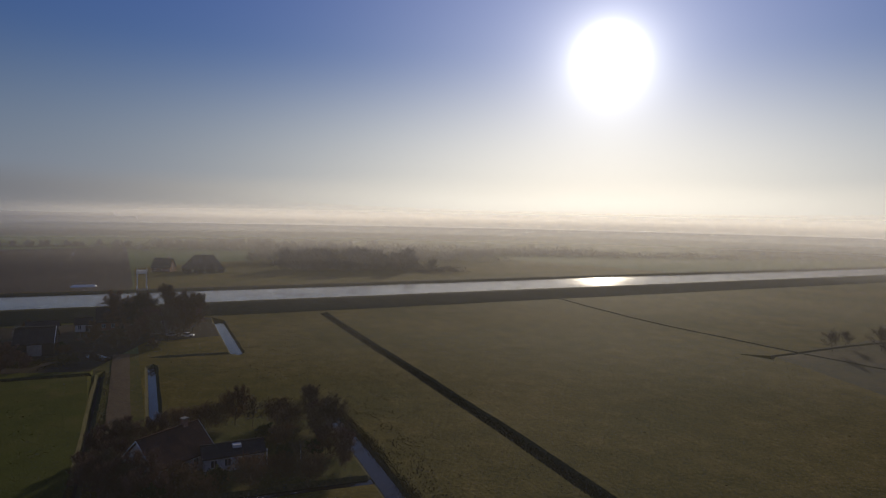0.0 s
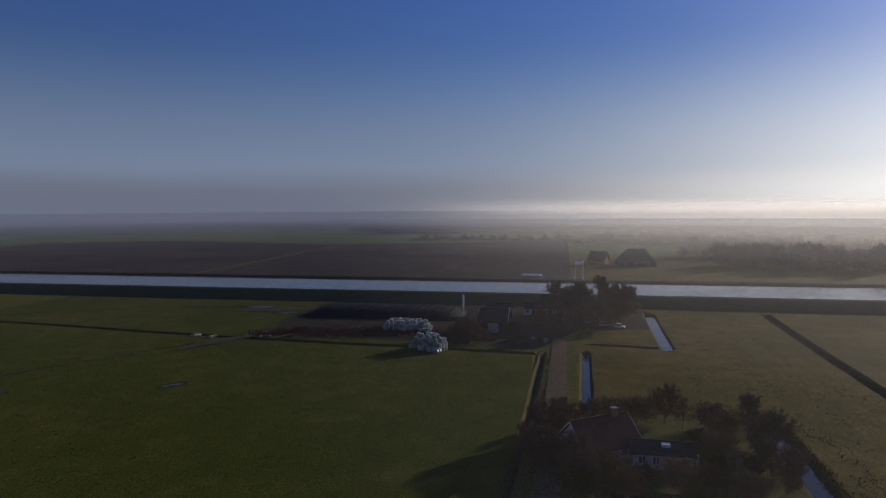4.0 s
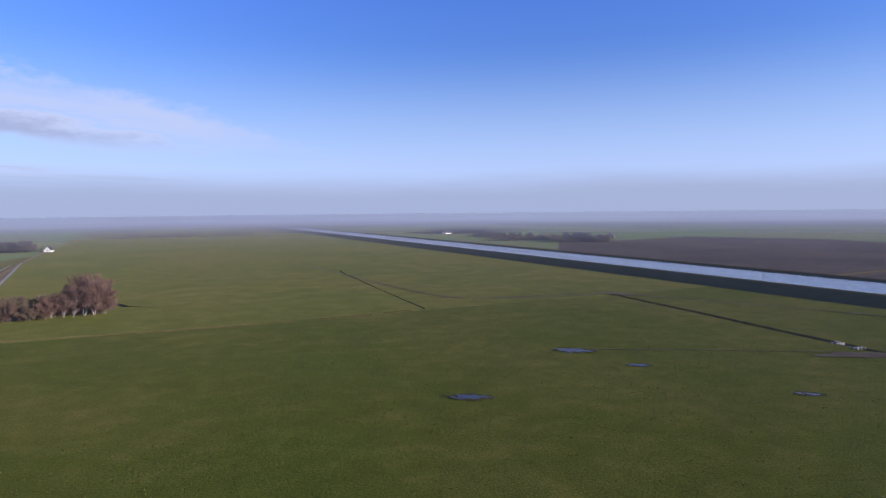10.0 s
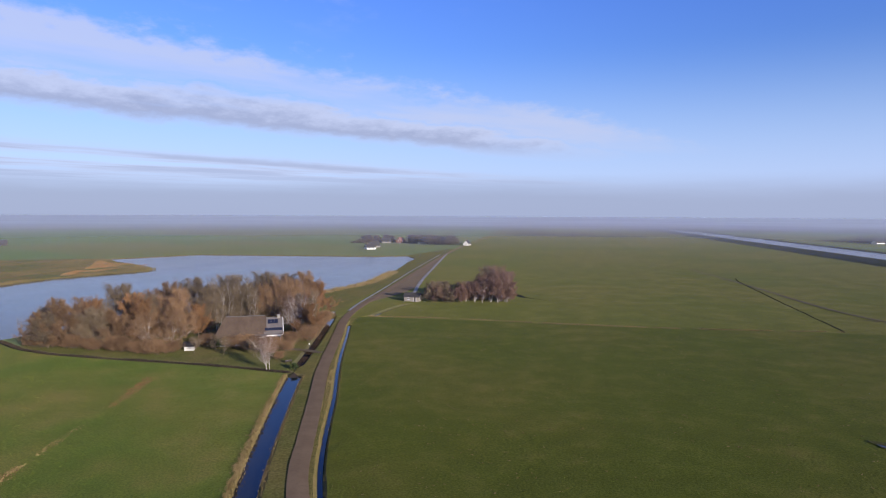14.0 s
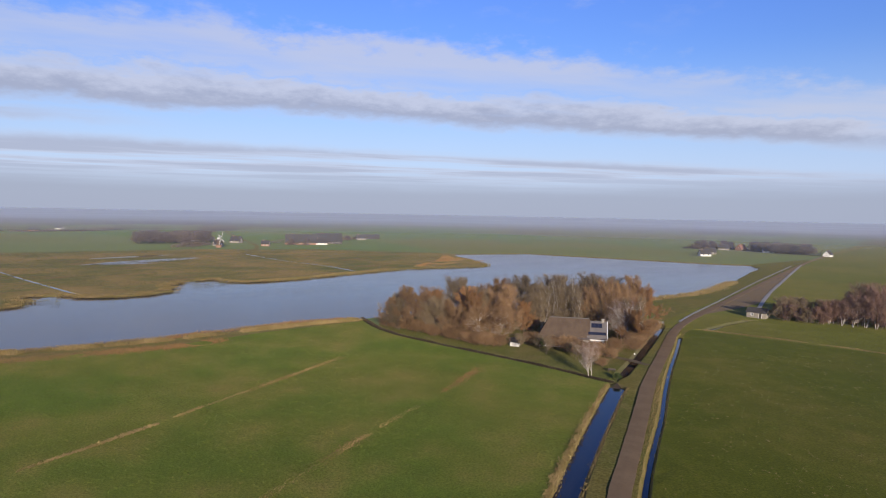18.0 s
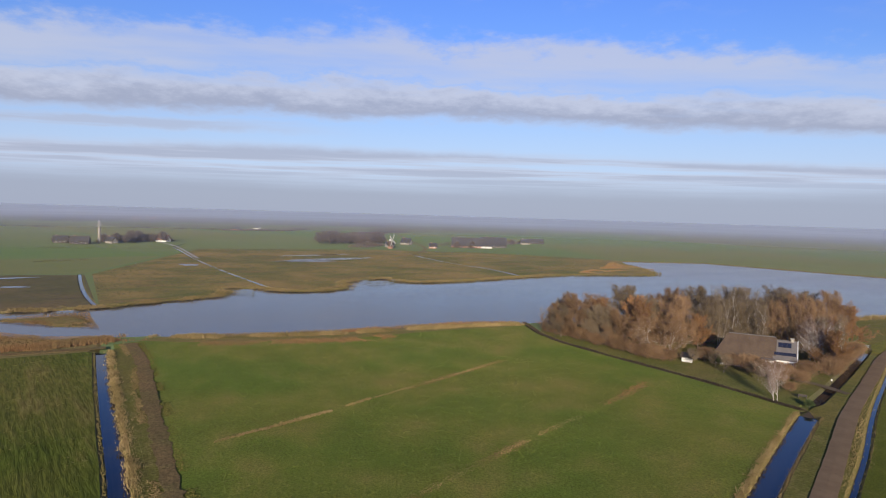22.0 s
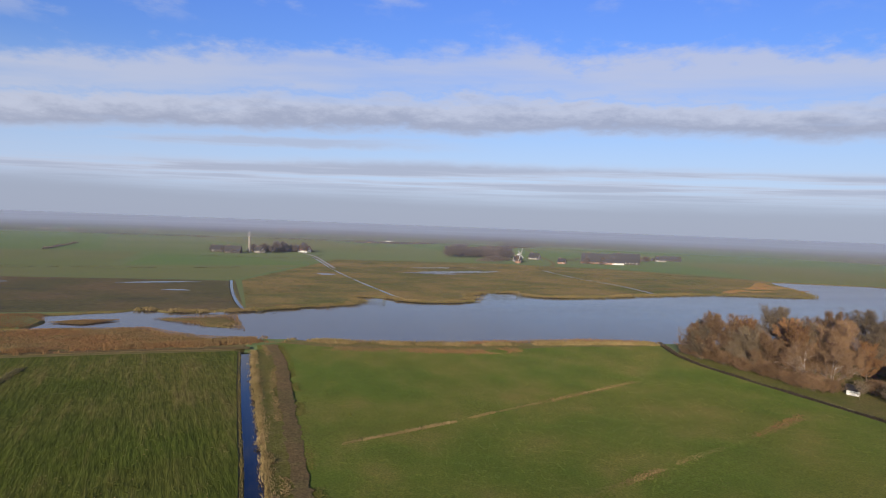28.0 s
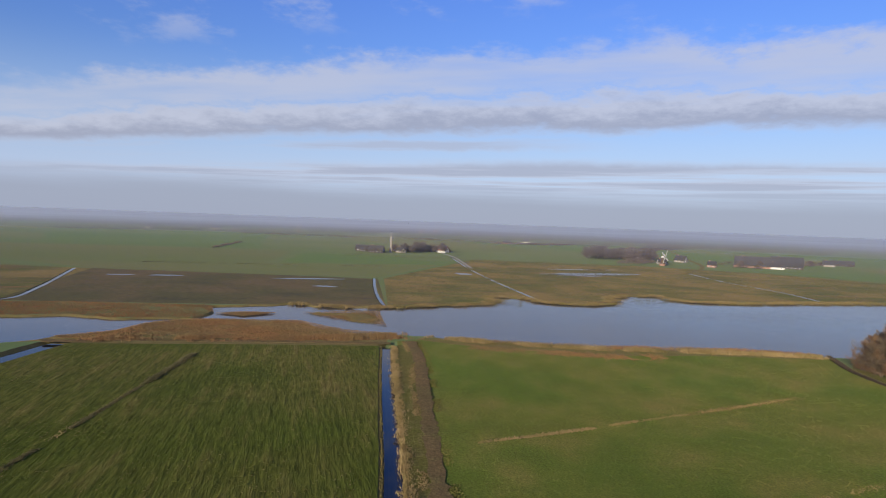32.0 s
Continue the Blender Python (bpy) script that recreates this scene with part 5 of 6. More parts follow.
for x, y, kind, s in ((-92, 12, "shrub", 1.1), (-91, 17, "ever", 1.2), (-90, 22, "shrub", 1.2), (-91, 27, "shrub", 1.0), (-98, 34, "ever", 1.1), (-113, 33, "shrub", 1.2), (-119, 14, "shrub", 1.2), (-119, 19, "shrub", 1.3),
                      (-118, 32, "shrub", 1.2), (-88, 31, "shrub", 1.0), (-87, 14, "shrub", 1.0), (-88, 8, "ever", 1.2), (-109, 28, "ever", 1.1), (-105, 30, "shrub", 1.0), (-99, 29, "ever", 0.9)):
    plant(kind, x, y, s)

# bare saplings in the fenced plot
for x, y, q in ((-118, 214, 1.5), (-112, 231, 1.7), (-104, 221, 1.4), (-99, 240, 1.6), (-116, 244, 1.5), (-92, 228, 1.3), (-121, 226, 1.2)):
    plant("fruit", x, y, q)

# ---------------------------------------------------------------- beyond the canal
house("pyramid_barn", "tall dark pyramid-roofed farm barn across the canal", -462, 53, 90, 26, 20, 2.6, 11.5, "dark_wood", "dark_roof", hip=(7.5, 6.5), windows=3, chimney=False, category="barn")
house("canal_farmhouse", "dark farmhouse with pale gable across the canal", -470, 28, 60, 13, 9, 3.2, 9.0, "brick", "dark_roof", windows=3)


def drawbridge():
    b = thing("drawbridge", "white timber drawbridge portal on the canal bank", "bridge", Matrix.LocRotScale((-331, 11.5, 3.5), Euler((0, 0, 0)), (1.25, 1.25, 1.25)))
    for s in (-1, 1):
        part("post", boxm(-0.2, 0.2, s * 1.6 - 0.2, s * 1.6 + 0.2, -0.6, 7.5, bevel=0.03), M["white_paint"], b)
        bm = bmesh.new(); tube(bm, (-7, s * 1.6, 6.4), (5.5, s * 1.6, 8.6), 0.22, 0.18, 4); part("balance_beam", bm, M["white_paint"], b)
    part("crossbeam", boxm(-0.22, 0.22, -2.0, 2.0, 7.0, 7.5, bevel=0.03), M["white_paint"], b)
    part("counterweight", boxm(-8.2, -6.4, -1.9, 1.9, 5.6, 7.0, bevel=0.05), M["white_paint"], b)
    part("deck", boxm(-1.0, 7.0, -2.0, 2.0, 0.1, 0.4, bevel=0.02), M["dark_wood"], b)
    for s in (-1, 1):
        bm = bmesh.new()
        for i in range(6):
            box(bm, -1 + i * 1.5, -0.9 + i * 1.5, s * 1.9 - 0.05, s * 1.9 + 0.05, 0.4, 1.4)
        box(bm, -1.0, 6.9, s * 1.9 - 0.05, s * 1.9 + 0.05, 1.35, 1.45)
        part("railing", bm, M["white_paint"], b)


drawbridge()
rng = random.Random(77)


def row_of_trees(a, b, n, jitter, s0, s1, kinds=("far_a", "far_b")):
    for i in range(n):
        u = (i + rng.uniform(-0.3, 0.3)) / max(n - 1, 1)
        plant(kinds[i % len(kinds)], a[0] + (b[0] - a[0]) * u + rng.uniform(-jitter, jitter), a[1] + (b[1] - a[1]) * u + rng.uniform(-jitter, jitter), rng.uniform(s0, s1))


row_of_trees((-462, 118), (-440, 208), 46, 16, 0.8, 1.5)
row_of_trees((-535, 112), (-540, 170), 22, 14, 0.8, 1.4)
row_of_trees((-760, 40), (-700, 260), 30, 20, 0.8, 1.3)
row_of_trees((-800, -190), (-800, 10), 26, 6, 0.5, 0.8)
row_of_trees((-1000, -330), (-1000, -190), 24, 22, 0.9, 1.4)
row_of_trees((-470, -640), (-500, -615), 26, 16, 0.7, 1.1)
row_of_trees((-450, -860), (-465, -660), 26, 9, 0.6, 0.9)
row_of_trees((-455, -1000), (-520, -960), 14, 12, 0.7, 1.0)
row_of_trees((120, -800), (180, -830), 22, 14, 0.8, 1.2)
row_of_trees((215, -860), (250, -820), 12, 10, 0.7, 1.1)
row_of_trees((672, -328), (662, -404), 28, 10, 0.9, 1.45)
row_of_trees((700, -110), (730, -170), 22, 12, 0.6, 1.1)
row_of_trees((560, -440), (640, -600), 16, 14, 0.4, 0.8)

windmill(574, -359, -60, 0.84, "white Dutch windmill with spread sails", 28)
windmill(1424, 8, -70, 0.9, "distant white windmill on the open polder", 40)

# farmsteads far off
FARMS = [(196, -676, 40, 11, 7, "white_wall", "dark_roof"), (217, -828, 10, 12, 8, "white_wall", "dark_roof"), (200, -839, 70, 12, 8, "brick", "red_roof"), (164, -811, 20, 11, 8, "white_wall", "dark_roof"),
         (579, -466, 51, 34, 16, "brick", "dark_roof"), (577, -506, 51, 30, 17, "dark_wood", "dark_roof"), (563, -482, 51, 14, 8, "white_wall", "dark_roof"), (627, -606, 60, 12, 8, "white_wall", "dark_roof"), (642, -640, 60, 24, 7, "dark_wood", "dark_roof"),
         (570, -412, 40, 8, 6, "brick", "dark_roof"), (600, -374, 80, 9, 6, "white_wall", "dark_roof"), (643, -424, 30, 12, 9, "white_wall", "dark_roof"), (700, -402, 60, 13, 6, "white_wall", "dark_roof"),
         (203, -717, 40, 12, 8, "white_wall", "dark_roof"), (148, -812, 30, 11, 8, "brick", "red_roof"), (102, -791, 80, 10, 7, "white_wall", "dark_roof"), (684, -84, 70, 16, 9, "dark_wood", "dark_roof"), (695, -112, 30, 10, 7, "white_wall", "dark_roof"),
         (720, -165, 40, 13, 8, "white_wall", "red_roof"), (705, -70, 80, 12, 8, "dark_wood", "dark_roof"), (-580, -693, 40, 13, 9, "white_wall", "dark_roof"), (-461, -978, 20, 15, 9, "white_wall", "dark_roof"),
         (-500, -985, 60, 12, 8, "brick", "dark_roof"), (547, -1755, 20, 14, 9, "white_wall", "dark_roof"), (30, -1669, 60, 18, 9, "dark_wood", "dark_roof"), (-64, -1756, 20, 18, 9, "white_wall", "dark_roof"),
         (1309, -1275, 50, 20, 10, "white_wall", "dark_roof"), (-1246, -1072, 30, 16, 9, "white_wall", "red_roof"), (-1207, -890, 30, 16, 9, "white_wall", "red_roof"), (-1240, -1020, 70, 14, 8, "white_wall", "dark_roof"),
         (-1330, -1510, 40, 18, 9, "white_wall", "dark_roof"), (1400, 140, 30, 20, 9, "white_wall", "dark_roof"), (1420, 180, 80, 18, 9, "white_wall", "dark_roof"), (1377, 303, 60, 12, 8, "white_wall", "dark_roof"), (1833, 366, 70, 16, 9, "white_wall", "dark_roof"), (1828, 280, 70, 30, 10, "white_wall", "dark_roof"),
         (1690, -314, 80, 14, 9, "white_wall", "red_roof"), (1712, -338, 70, 16, 9, "white_wall", "dark_roof"), (1738, -362, 80, 14, 9, "white_wall", "red_roof"), (1760, -388, 60, 18, 9, "white_wall", "dark_roof"), (1800, -425, 70, 14, 9, "white_wall", "dark_roof"),
         (1059, -353, 60, 13, 8, "brick", "dark_roof"), (1145, -420, 30, 12, 8, "white_wall", "dark_roof"), (1788, -1203, 40, 18, 9, "white_wall", "dark_roof"), (1778, -1560, 40, 18, 9, "white_wall", "dark_roof"),
         (1340, -1298, 40, 18, 9, "white_wall", "dark_roof"), (1385, -1400, 60, 14, 9, "brick", "dark_roof"), (1429, -1497, 40, 16, 9, "white_wall", "dark_roof")]
for k, (x, y, rz, L, W, wall, roof) in enumerate(FARMS):
    wall = "pale_brick" if wall == "white_wall" and k % 3 else wall
    far_away = math.hypot(x, y) > 900
    house("distant_farmhouse", ("distant farm building, %s under a %s roof" % ({"white_wall": "white-walled", "pale_brick": "pale brick", "brick": "brick", "dark_wood": "dark-boarded"}[wall], {"red_roof": "red tiled", "dark_roof": "dark"}[roof])),
          x, y, rz, L, W, 2.5, 2.5 + W * 0.55, wall, roof, windows=0 if far_away else max(2, int(L / 4)), ends=0 if far_away else 1, chimney=not far_away, doors=0, group="distant farms")




def mast(x, y, h, label):
    m = thing("radio_mast", label, "mast", pose(x, y, 0))
    for k in range(3):
        a = k * math.tau / 3
        bm = bmesh.new(); tube(bm, (math.cos(a) * 0.9, math.sin(a) * 0.9, -0.2), (math.cos(a) * 0.25, math.sin(a) * 0.25, h), 0.14, 0.1, 4); part("leg", bm, M["white_paint"], m)
    bm = bmesh.new()
    for i in range(int(h / 1.6)):
        r0, r1 = 0.9 - 0.65 * i * 1.6 / h, 0.9 - 0.65 * (i + 1) * 1.6 / h
        for k in range(3):
            a, b = k * math.tau / 3, (k + 1) * math.tau / 3
            tube(bm, (math.cos(a) * r0, math.sin(a) * r0, i * 1.6), (math.cos(b) * r1, math.sin(b) * r1, (i + 1) * 1.6), 0.06, 0.06, 3)
    part("bracing", bm, M["white_paint"], m)
    bm = bmesh.new(); tube(bm, (0, 0, h - 0.1), (0, 0, h + 3), 0.12, 0.05, 5); part("aerial", bm, M["steel"], m)


mast(-544, -966, 24, "pale lattice radio mast by a far farm")


def tower(x, y, h, r):
    s = thing("silo_tower", "tall slim pale brick silo tower at a farm", "silo", pose(x, y, 0))
    bm = bmesh.new(); tube(bm, (0, 0, -0.2), (0, 0, h), r, r * 0.92, 16); part("shaft", bm, M["pale_brick"], s)
    bm = bmesh.new(); tube(bm, (0, 0, h), (0, 0, h + 1.2), r, 0.3, 16); part("cap", bm, M["steel"], s)
    bm = bmesh.new(); tube(bm, (r + 0.25, 0, 0), (r + 0.25, 0, h), 0.2, 0.2, 6); part("ladder_cage", bm, M["steel"], s)


tower(692, -101, 22, 1.35)


def tarp_heap(x, y, rz, L, W, h, mat, label, flat=2.4, tyres=(6, 1)):
    """A silage clamp under plastic sheeting weighted with tyres."""
    t = thing("silage_clamp", label, "silage heap", pose(x, y, 0, 0, 0, rz))
    v, f = [], []
    n, k = 40, 16
    rise = lambda u, w: h * max(0.0, 1 - abs(w) ** flat) * max(0.0, 1 - abs(u) ** 9)
    for i in range(n + 1):
        for j in range(k + 1):
            u, w = i / n * 2 - 1, j / k * 2 - 1
            v.append((u * L / 2, w * W / 2, rise(u, w) + 0.16 * noise.noise(Vector((u * L * 0.3, w * W * 0.3, 1))) - 0.16))
    for i in range(n):
        for j in range(k):
            a = i * (k + 1) + j
            f.append((a, a + k + 1, a + k + 2, a + 1))
    ob = new("sheeting", mesh_from("sheeting", v, f, M[mat]))
    ob.parent = t
    bm = bmesh.new()
    ring = [(0.36, 0.0), (0.4, 0.1), (0.36, 0.2), (0.2, 0.2), (0.18, 0.1), (0.2, 0.0)]
    vs = [[bm.verts.new((math.cos(a * math.tau / 10) * r, math.sin(a * math.tau / 10) * r, z)) for a in range(10)] for r, z in ring]
    for i in range(6):
        for a in range(10):
            bm.faces.new((vs[i][a], vs[i][(a + 1) % 10], vs[(i + 1) % 6][(a + 1) % 10], vs[(i + 1) % 6][a]))
    tyre = finish("tyre", bm, M["rubber"])
    for i in range(tyres[0]):
        for j in range(tyres[1]):
            u, w = ((i + 0.5) / tyres[0] * 2 - 1) * 0.9, ((j + 0.5) / tyres[1] * 2 - 1) * 0.75
            o = new("tyre", tyre)
            o.parent = t
            o.matrix_basis = pose(u * L / 2, w * W / 2, rise(u, w) - 0.08)
    return t


clamp = tarp_heap(-233, -64, 90, 62, 26, 3.6, "black_sheet", "long silage clamp under black plastic and tyres", 3.0, (18, 5))
bm = bmesh.new()
vs = [bm.verts.new(q) for q in ((31.0, -9.5, -0.1), (31.0, -5.5, -0.1), (31.0, -6.2, 3.4))]
ws = [bm.verts.new(Vector(q.co) + Vector((0.25, 0, 0))) for q in vs]
bm.faces.new(vs[::-1]), bm.faces.new(ws)
for k in range(3):
    bm.faces.new((vs[k], vs[(k + 1) % 3], ws[(k + 1) % 3], ws[k]))
part("end_wall", bm, M["concrete"], clamp, "pale triangular end wall")
tarp_heap(-383, -16, 90, 13, 5, 1.3, "white_paint", "long low heap under white plastic sheeting")


def car(x, y, rz, label):
    c = thing("car", label, "car", pose(x, y, 0.1, 0, 0, rz))
    bm = bmesh.new(); box(bm, -2.1, 2.1, -0.85, 0.85, 0.3, 0.85, 0.12); part("body", bm, M["white_paint"], c)
    bm = bmesh.new(); box(bm, -1.3, 1.0, -0.75, 0.75, 0.85, 1.42, 0.18); part("cabin", bm, M["glass"], c)
    bm = bmesh.new(); box(bm, -1.0, 0.7, -0.7, 0.7, 1.42, 1.47, 0.02); part("roof", bm, M["white_paint"], c)
    for sx in (-1.3, 1.3):
        for sy in (-0.8, 0.8):
            bm = bmesh.new(); tube(bm, (sx, sy - 0.1, 0.32), (sx, sy + 0.1, 0.32), 0.32, 0.32, 12); part("wheel", bm, M["rubber"], c)


car(-217, 23, 70, "white parked car on the farmyard")
car(-219, 18.5, 80, "pale parked car on the farmyard")


# small things at the farm garden by the lake
def letter_box(x, y, rz):
    b = thing("letter_box", "pale letter box on a post by the drive", "letter box", pose(x, y, 0, 0, 0, rz))
    part("post", boxm(-0.06, 0.06, -0.06, 0.06, -0.2, 1.1, bevel=0.01), M["dark_wood"], b)
    part("box", boxm(-0.18, 0.18, -0.15, 0.15, 1.1, 1.4, bevel=0.03), M["white_paint"], b)


def field_gate(x, y, rz, w=4.0):
    g = thing("field_gate", "grey galvanised field gate between wooden posts", "gate", pose(x, y, 0, 0, 0, rz))
    for s in (-1, 1):
        part("post", boxm(s * w / 2 - 0.12, s * w / 2 + 0.12, -0.12, 0.12, -0.3, 1.5, bevel=0.02), M["dark_wood"], g)
    for k in range(5):
        bm = bmesh.new(); tube(bm, (-w / 2, 0, 0.35 + k * 0.22), (w / 2, 0, 0.35 + k * 0.22), 0.035, 0.035, 6); part("rail", bm, M["steel"], g)
    bm = bmesh.new(); tube(bm, (-w / 2, 0.02, 0.35), (w / 2, 0.02, 1.23), 0.03, 0.03, 5); part("brace", bm, M["steel"], g)


letter_box(69.5, -175.5, 20)
field_gate(85, -235, 15, 5.0)
bench = thing("garden_bench", "dark wooden garden bench on the lawn", "bench", pose(68, -157, 0, 0, 0, 30))
part("seat", boxm(-0.9, 0.9, -0.25, 0.25, 0.42, 0.48, bevel=0.01), M["dark_wood"], bench)
part("backrest", boxm(-0.9, 0.9, 0.22, 0.28, 0.55, 0.95, bevel=0.01), M["dark_wood"], bench)
for sx in (-0.8, 0.8):
    part("leg", boxm(sx - 0.05, sx + 0.05, -0.22, 0.26, -0.1, 0.42), M["dark_wood"], bench)
# ---------------------------------------------------------------- see-through shells and a sheet that imitate haze over the polder
def haze_shell_material(name, density, rise, height, tint=(0.97, 0.93, 0.86), wide=0.62):
    m = bpy.data.materials.new(name)
    m.use_nodes = True
    n = Nodes(m.node_tree)
    pos = n("ShaderNodeNewGeometry").outputs["Position"]
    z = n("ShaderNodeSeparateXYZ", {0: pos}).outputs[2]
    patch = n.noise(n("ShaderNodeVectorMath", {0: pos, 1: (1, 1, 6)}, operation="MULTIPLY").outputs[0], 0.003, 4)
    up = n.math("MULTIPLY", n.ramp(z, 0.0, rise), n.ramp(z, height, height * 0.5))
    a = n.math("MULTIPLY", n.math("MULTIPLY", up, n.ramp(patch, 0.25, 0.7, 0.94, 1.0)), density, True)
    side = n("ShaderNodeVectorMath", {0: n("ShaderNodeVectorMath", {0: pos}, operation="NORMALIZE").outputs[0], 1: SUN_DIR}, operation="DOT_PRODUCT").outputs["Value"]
    # opacity rises towards the sun, to imitate backlit haze
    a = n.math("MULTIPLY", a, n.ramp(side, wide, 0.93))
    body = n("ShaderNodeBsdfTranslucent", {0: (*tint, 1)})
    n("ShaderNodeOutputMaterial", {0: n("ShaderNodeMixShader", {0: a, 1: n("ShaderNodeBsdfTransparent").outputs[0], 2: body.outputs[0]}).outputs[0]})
    return m


# curved see-through sheet added to imitate sunward haze, not a real bank
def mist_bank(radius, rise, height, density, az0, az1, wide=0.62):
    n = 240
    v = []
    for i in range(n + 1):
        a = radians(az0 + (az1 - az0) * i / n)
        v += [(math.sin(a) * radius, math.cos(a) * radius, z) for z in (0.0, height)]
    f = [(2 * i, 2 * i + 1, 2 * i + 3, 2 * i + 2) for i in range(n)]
    me = mesh_from("mist_bank", v, f, haze_shell_material("mist", density, rise, height, wide=wide))
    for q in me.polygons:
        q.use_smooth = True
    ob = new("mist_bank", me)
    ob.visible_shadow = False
    return tagged(ob, "see-through shell that imitates sunward haze", "mist", kind="backdrop")


def haze_sheet(z, inner, depth, outer, tint):
    """A level see-through sheet that imitates haze: its opacity grows with distance over the open polder."""
    m = bpy.data.materials.new("distance haze")
    m.use_nodes = True
    n = Nodes(m.node_tree)
    pos = n("ShaderNodeNewGeometry").outputs["Position"]
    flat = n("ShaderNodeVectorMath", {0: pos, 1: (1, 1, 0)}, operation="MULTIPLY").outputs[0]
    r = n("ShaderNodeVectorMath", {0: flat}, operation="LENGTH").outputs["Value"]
    # haze put in as opacity by distance from the origin, under the camera
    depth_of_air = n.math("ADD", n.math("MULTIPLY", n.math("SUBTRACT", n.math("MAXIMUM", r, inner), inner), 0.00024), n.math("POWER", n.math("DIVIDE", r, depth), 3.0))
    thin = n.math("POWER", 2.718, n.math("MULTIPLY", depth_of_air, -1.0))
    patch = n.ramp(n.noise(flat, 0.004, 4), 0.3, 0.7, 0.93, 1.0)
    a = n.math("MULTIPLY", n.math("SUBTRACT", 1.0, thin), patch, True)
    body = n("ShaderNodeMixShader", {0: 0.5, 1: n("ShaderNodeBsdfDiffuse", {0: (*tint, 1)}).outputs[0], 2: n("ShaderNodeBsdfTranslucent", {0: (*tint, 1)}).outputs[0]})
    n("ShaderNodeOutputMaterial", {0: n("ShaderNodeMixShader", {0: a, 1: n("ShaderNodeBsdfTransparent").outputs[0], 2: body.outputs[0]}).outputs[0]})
    k = 96
    v = [(math.sin(i * math.tau / k) * q, math.cos(i * math.tau / k) * q, z) for q in (inner, outer) for i in range(k)]
    f = [(i, k + i, k + (i + 1) % k, (i + 1) % k) for i in range(k)]
    ob = new("mist_layer", mesh_from("mist_layer", v, f, m))
    ob.visible_shadow = False
    return tagged(ob, "see-through layer that imitates distance haze over the polder", "mist", kind="backdrop")


# the nearest shell lifts dark ground like lens glare, the rest imitate haze
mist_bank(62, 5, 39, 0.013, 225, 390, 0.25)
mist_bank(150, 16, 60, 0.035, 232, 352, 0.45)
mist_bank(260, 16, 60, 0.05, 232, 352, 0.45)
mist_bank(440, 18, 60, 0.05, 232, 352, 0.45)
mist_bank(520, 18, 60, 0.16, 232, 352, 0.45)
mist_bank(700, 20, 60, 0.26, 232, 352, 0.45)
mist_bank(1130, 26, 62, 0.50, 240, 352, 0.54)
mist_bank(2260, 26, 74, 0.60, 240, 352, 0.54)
# added layer above the treetops, standing in for aerial haze
haze_sheet(22.5, 50.0, 840.0, 4650.0, (0.84, 0.87, 0.95))


# ---------------------------------------------------------------- far woods and hedges
def wood_belt(name, label, pts, depth, height, count, size, mat="far_wood", seed=1):
    """A belt of woodland as one mass of twig clumps with an uneven top."""
    r = random.Random(seed)
    v, f = [], []
    line = resample(pts, 12)
    for i in range(count):
        u = r.random() * (len(line) - 1)
        k = int(u)
        ox, oy = r.uniform(-1, 1), r.uniform(-1, 1)
        if ox * ox + oy * oy > 1:
            continue
        x = line[k][0] + (line[k + 1][0] - line[k][0]) * (u - k) + ox * depth
        y = line[k][1] + (line[k + 1][1] - line[k][1]) * (u - k) + oy * depth
        top = height * (0.55 + 0.55 * noise.noise(Vector((x * 0.03, y * 0.03, seed))) + 0.45 * noise.noise(Vector((x * 0.11, y * 0.11, seed))))
        top *= 1.05 - 0.45 * (ox * ox + oy * oy)
        c = Vector((x, y, max(0.3, top) * r.random() ** 0.7))
        d = Vector((r.gauss(0, 1), r.gauss(0, 1), r.gauss(0.5, 0.9))).normalized() * size * r.uniform(0.5, 1.5)
        w = (Matrix.Rotation(r.uniform(0, math.tau), 3, d) @ d.orthogonal().normalized()) * size * 0.34
        q = len(v)
        v += [c - d * 0.5, c + w, c + d * 0.5, c - w]
        f.append((q, q + 1, q + 2, q + 3))
    return tagged(new(name, mesh_from(name, v, f, M[mat])), label, "woodland", kind="stuff")


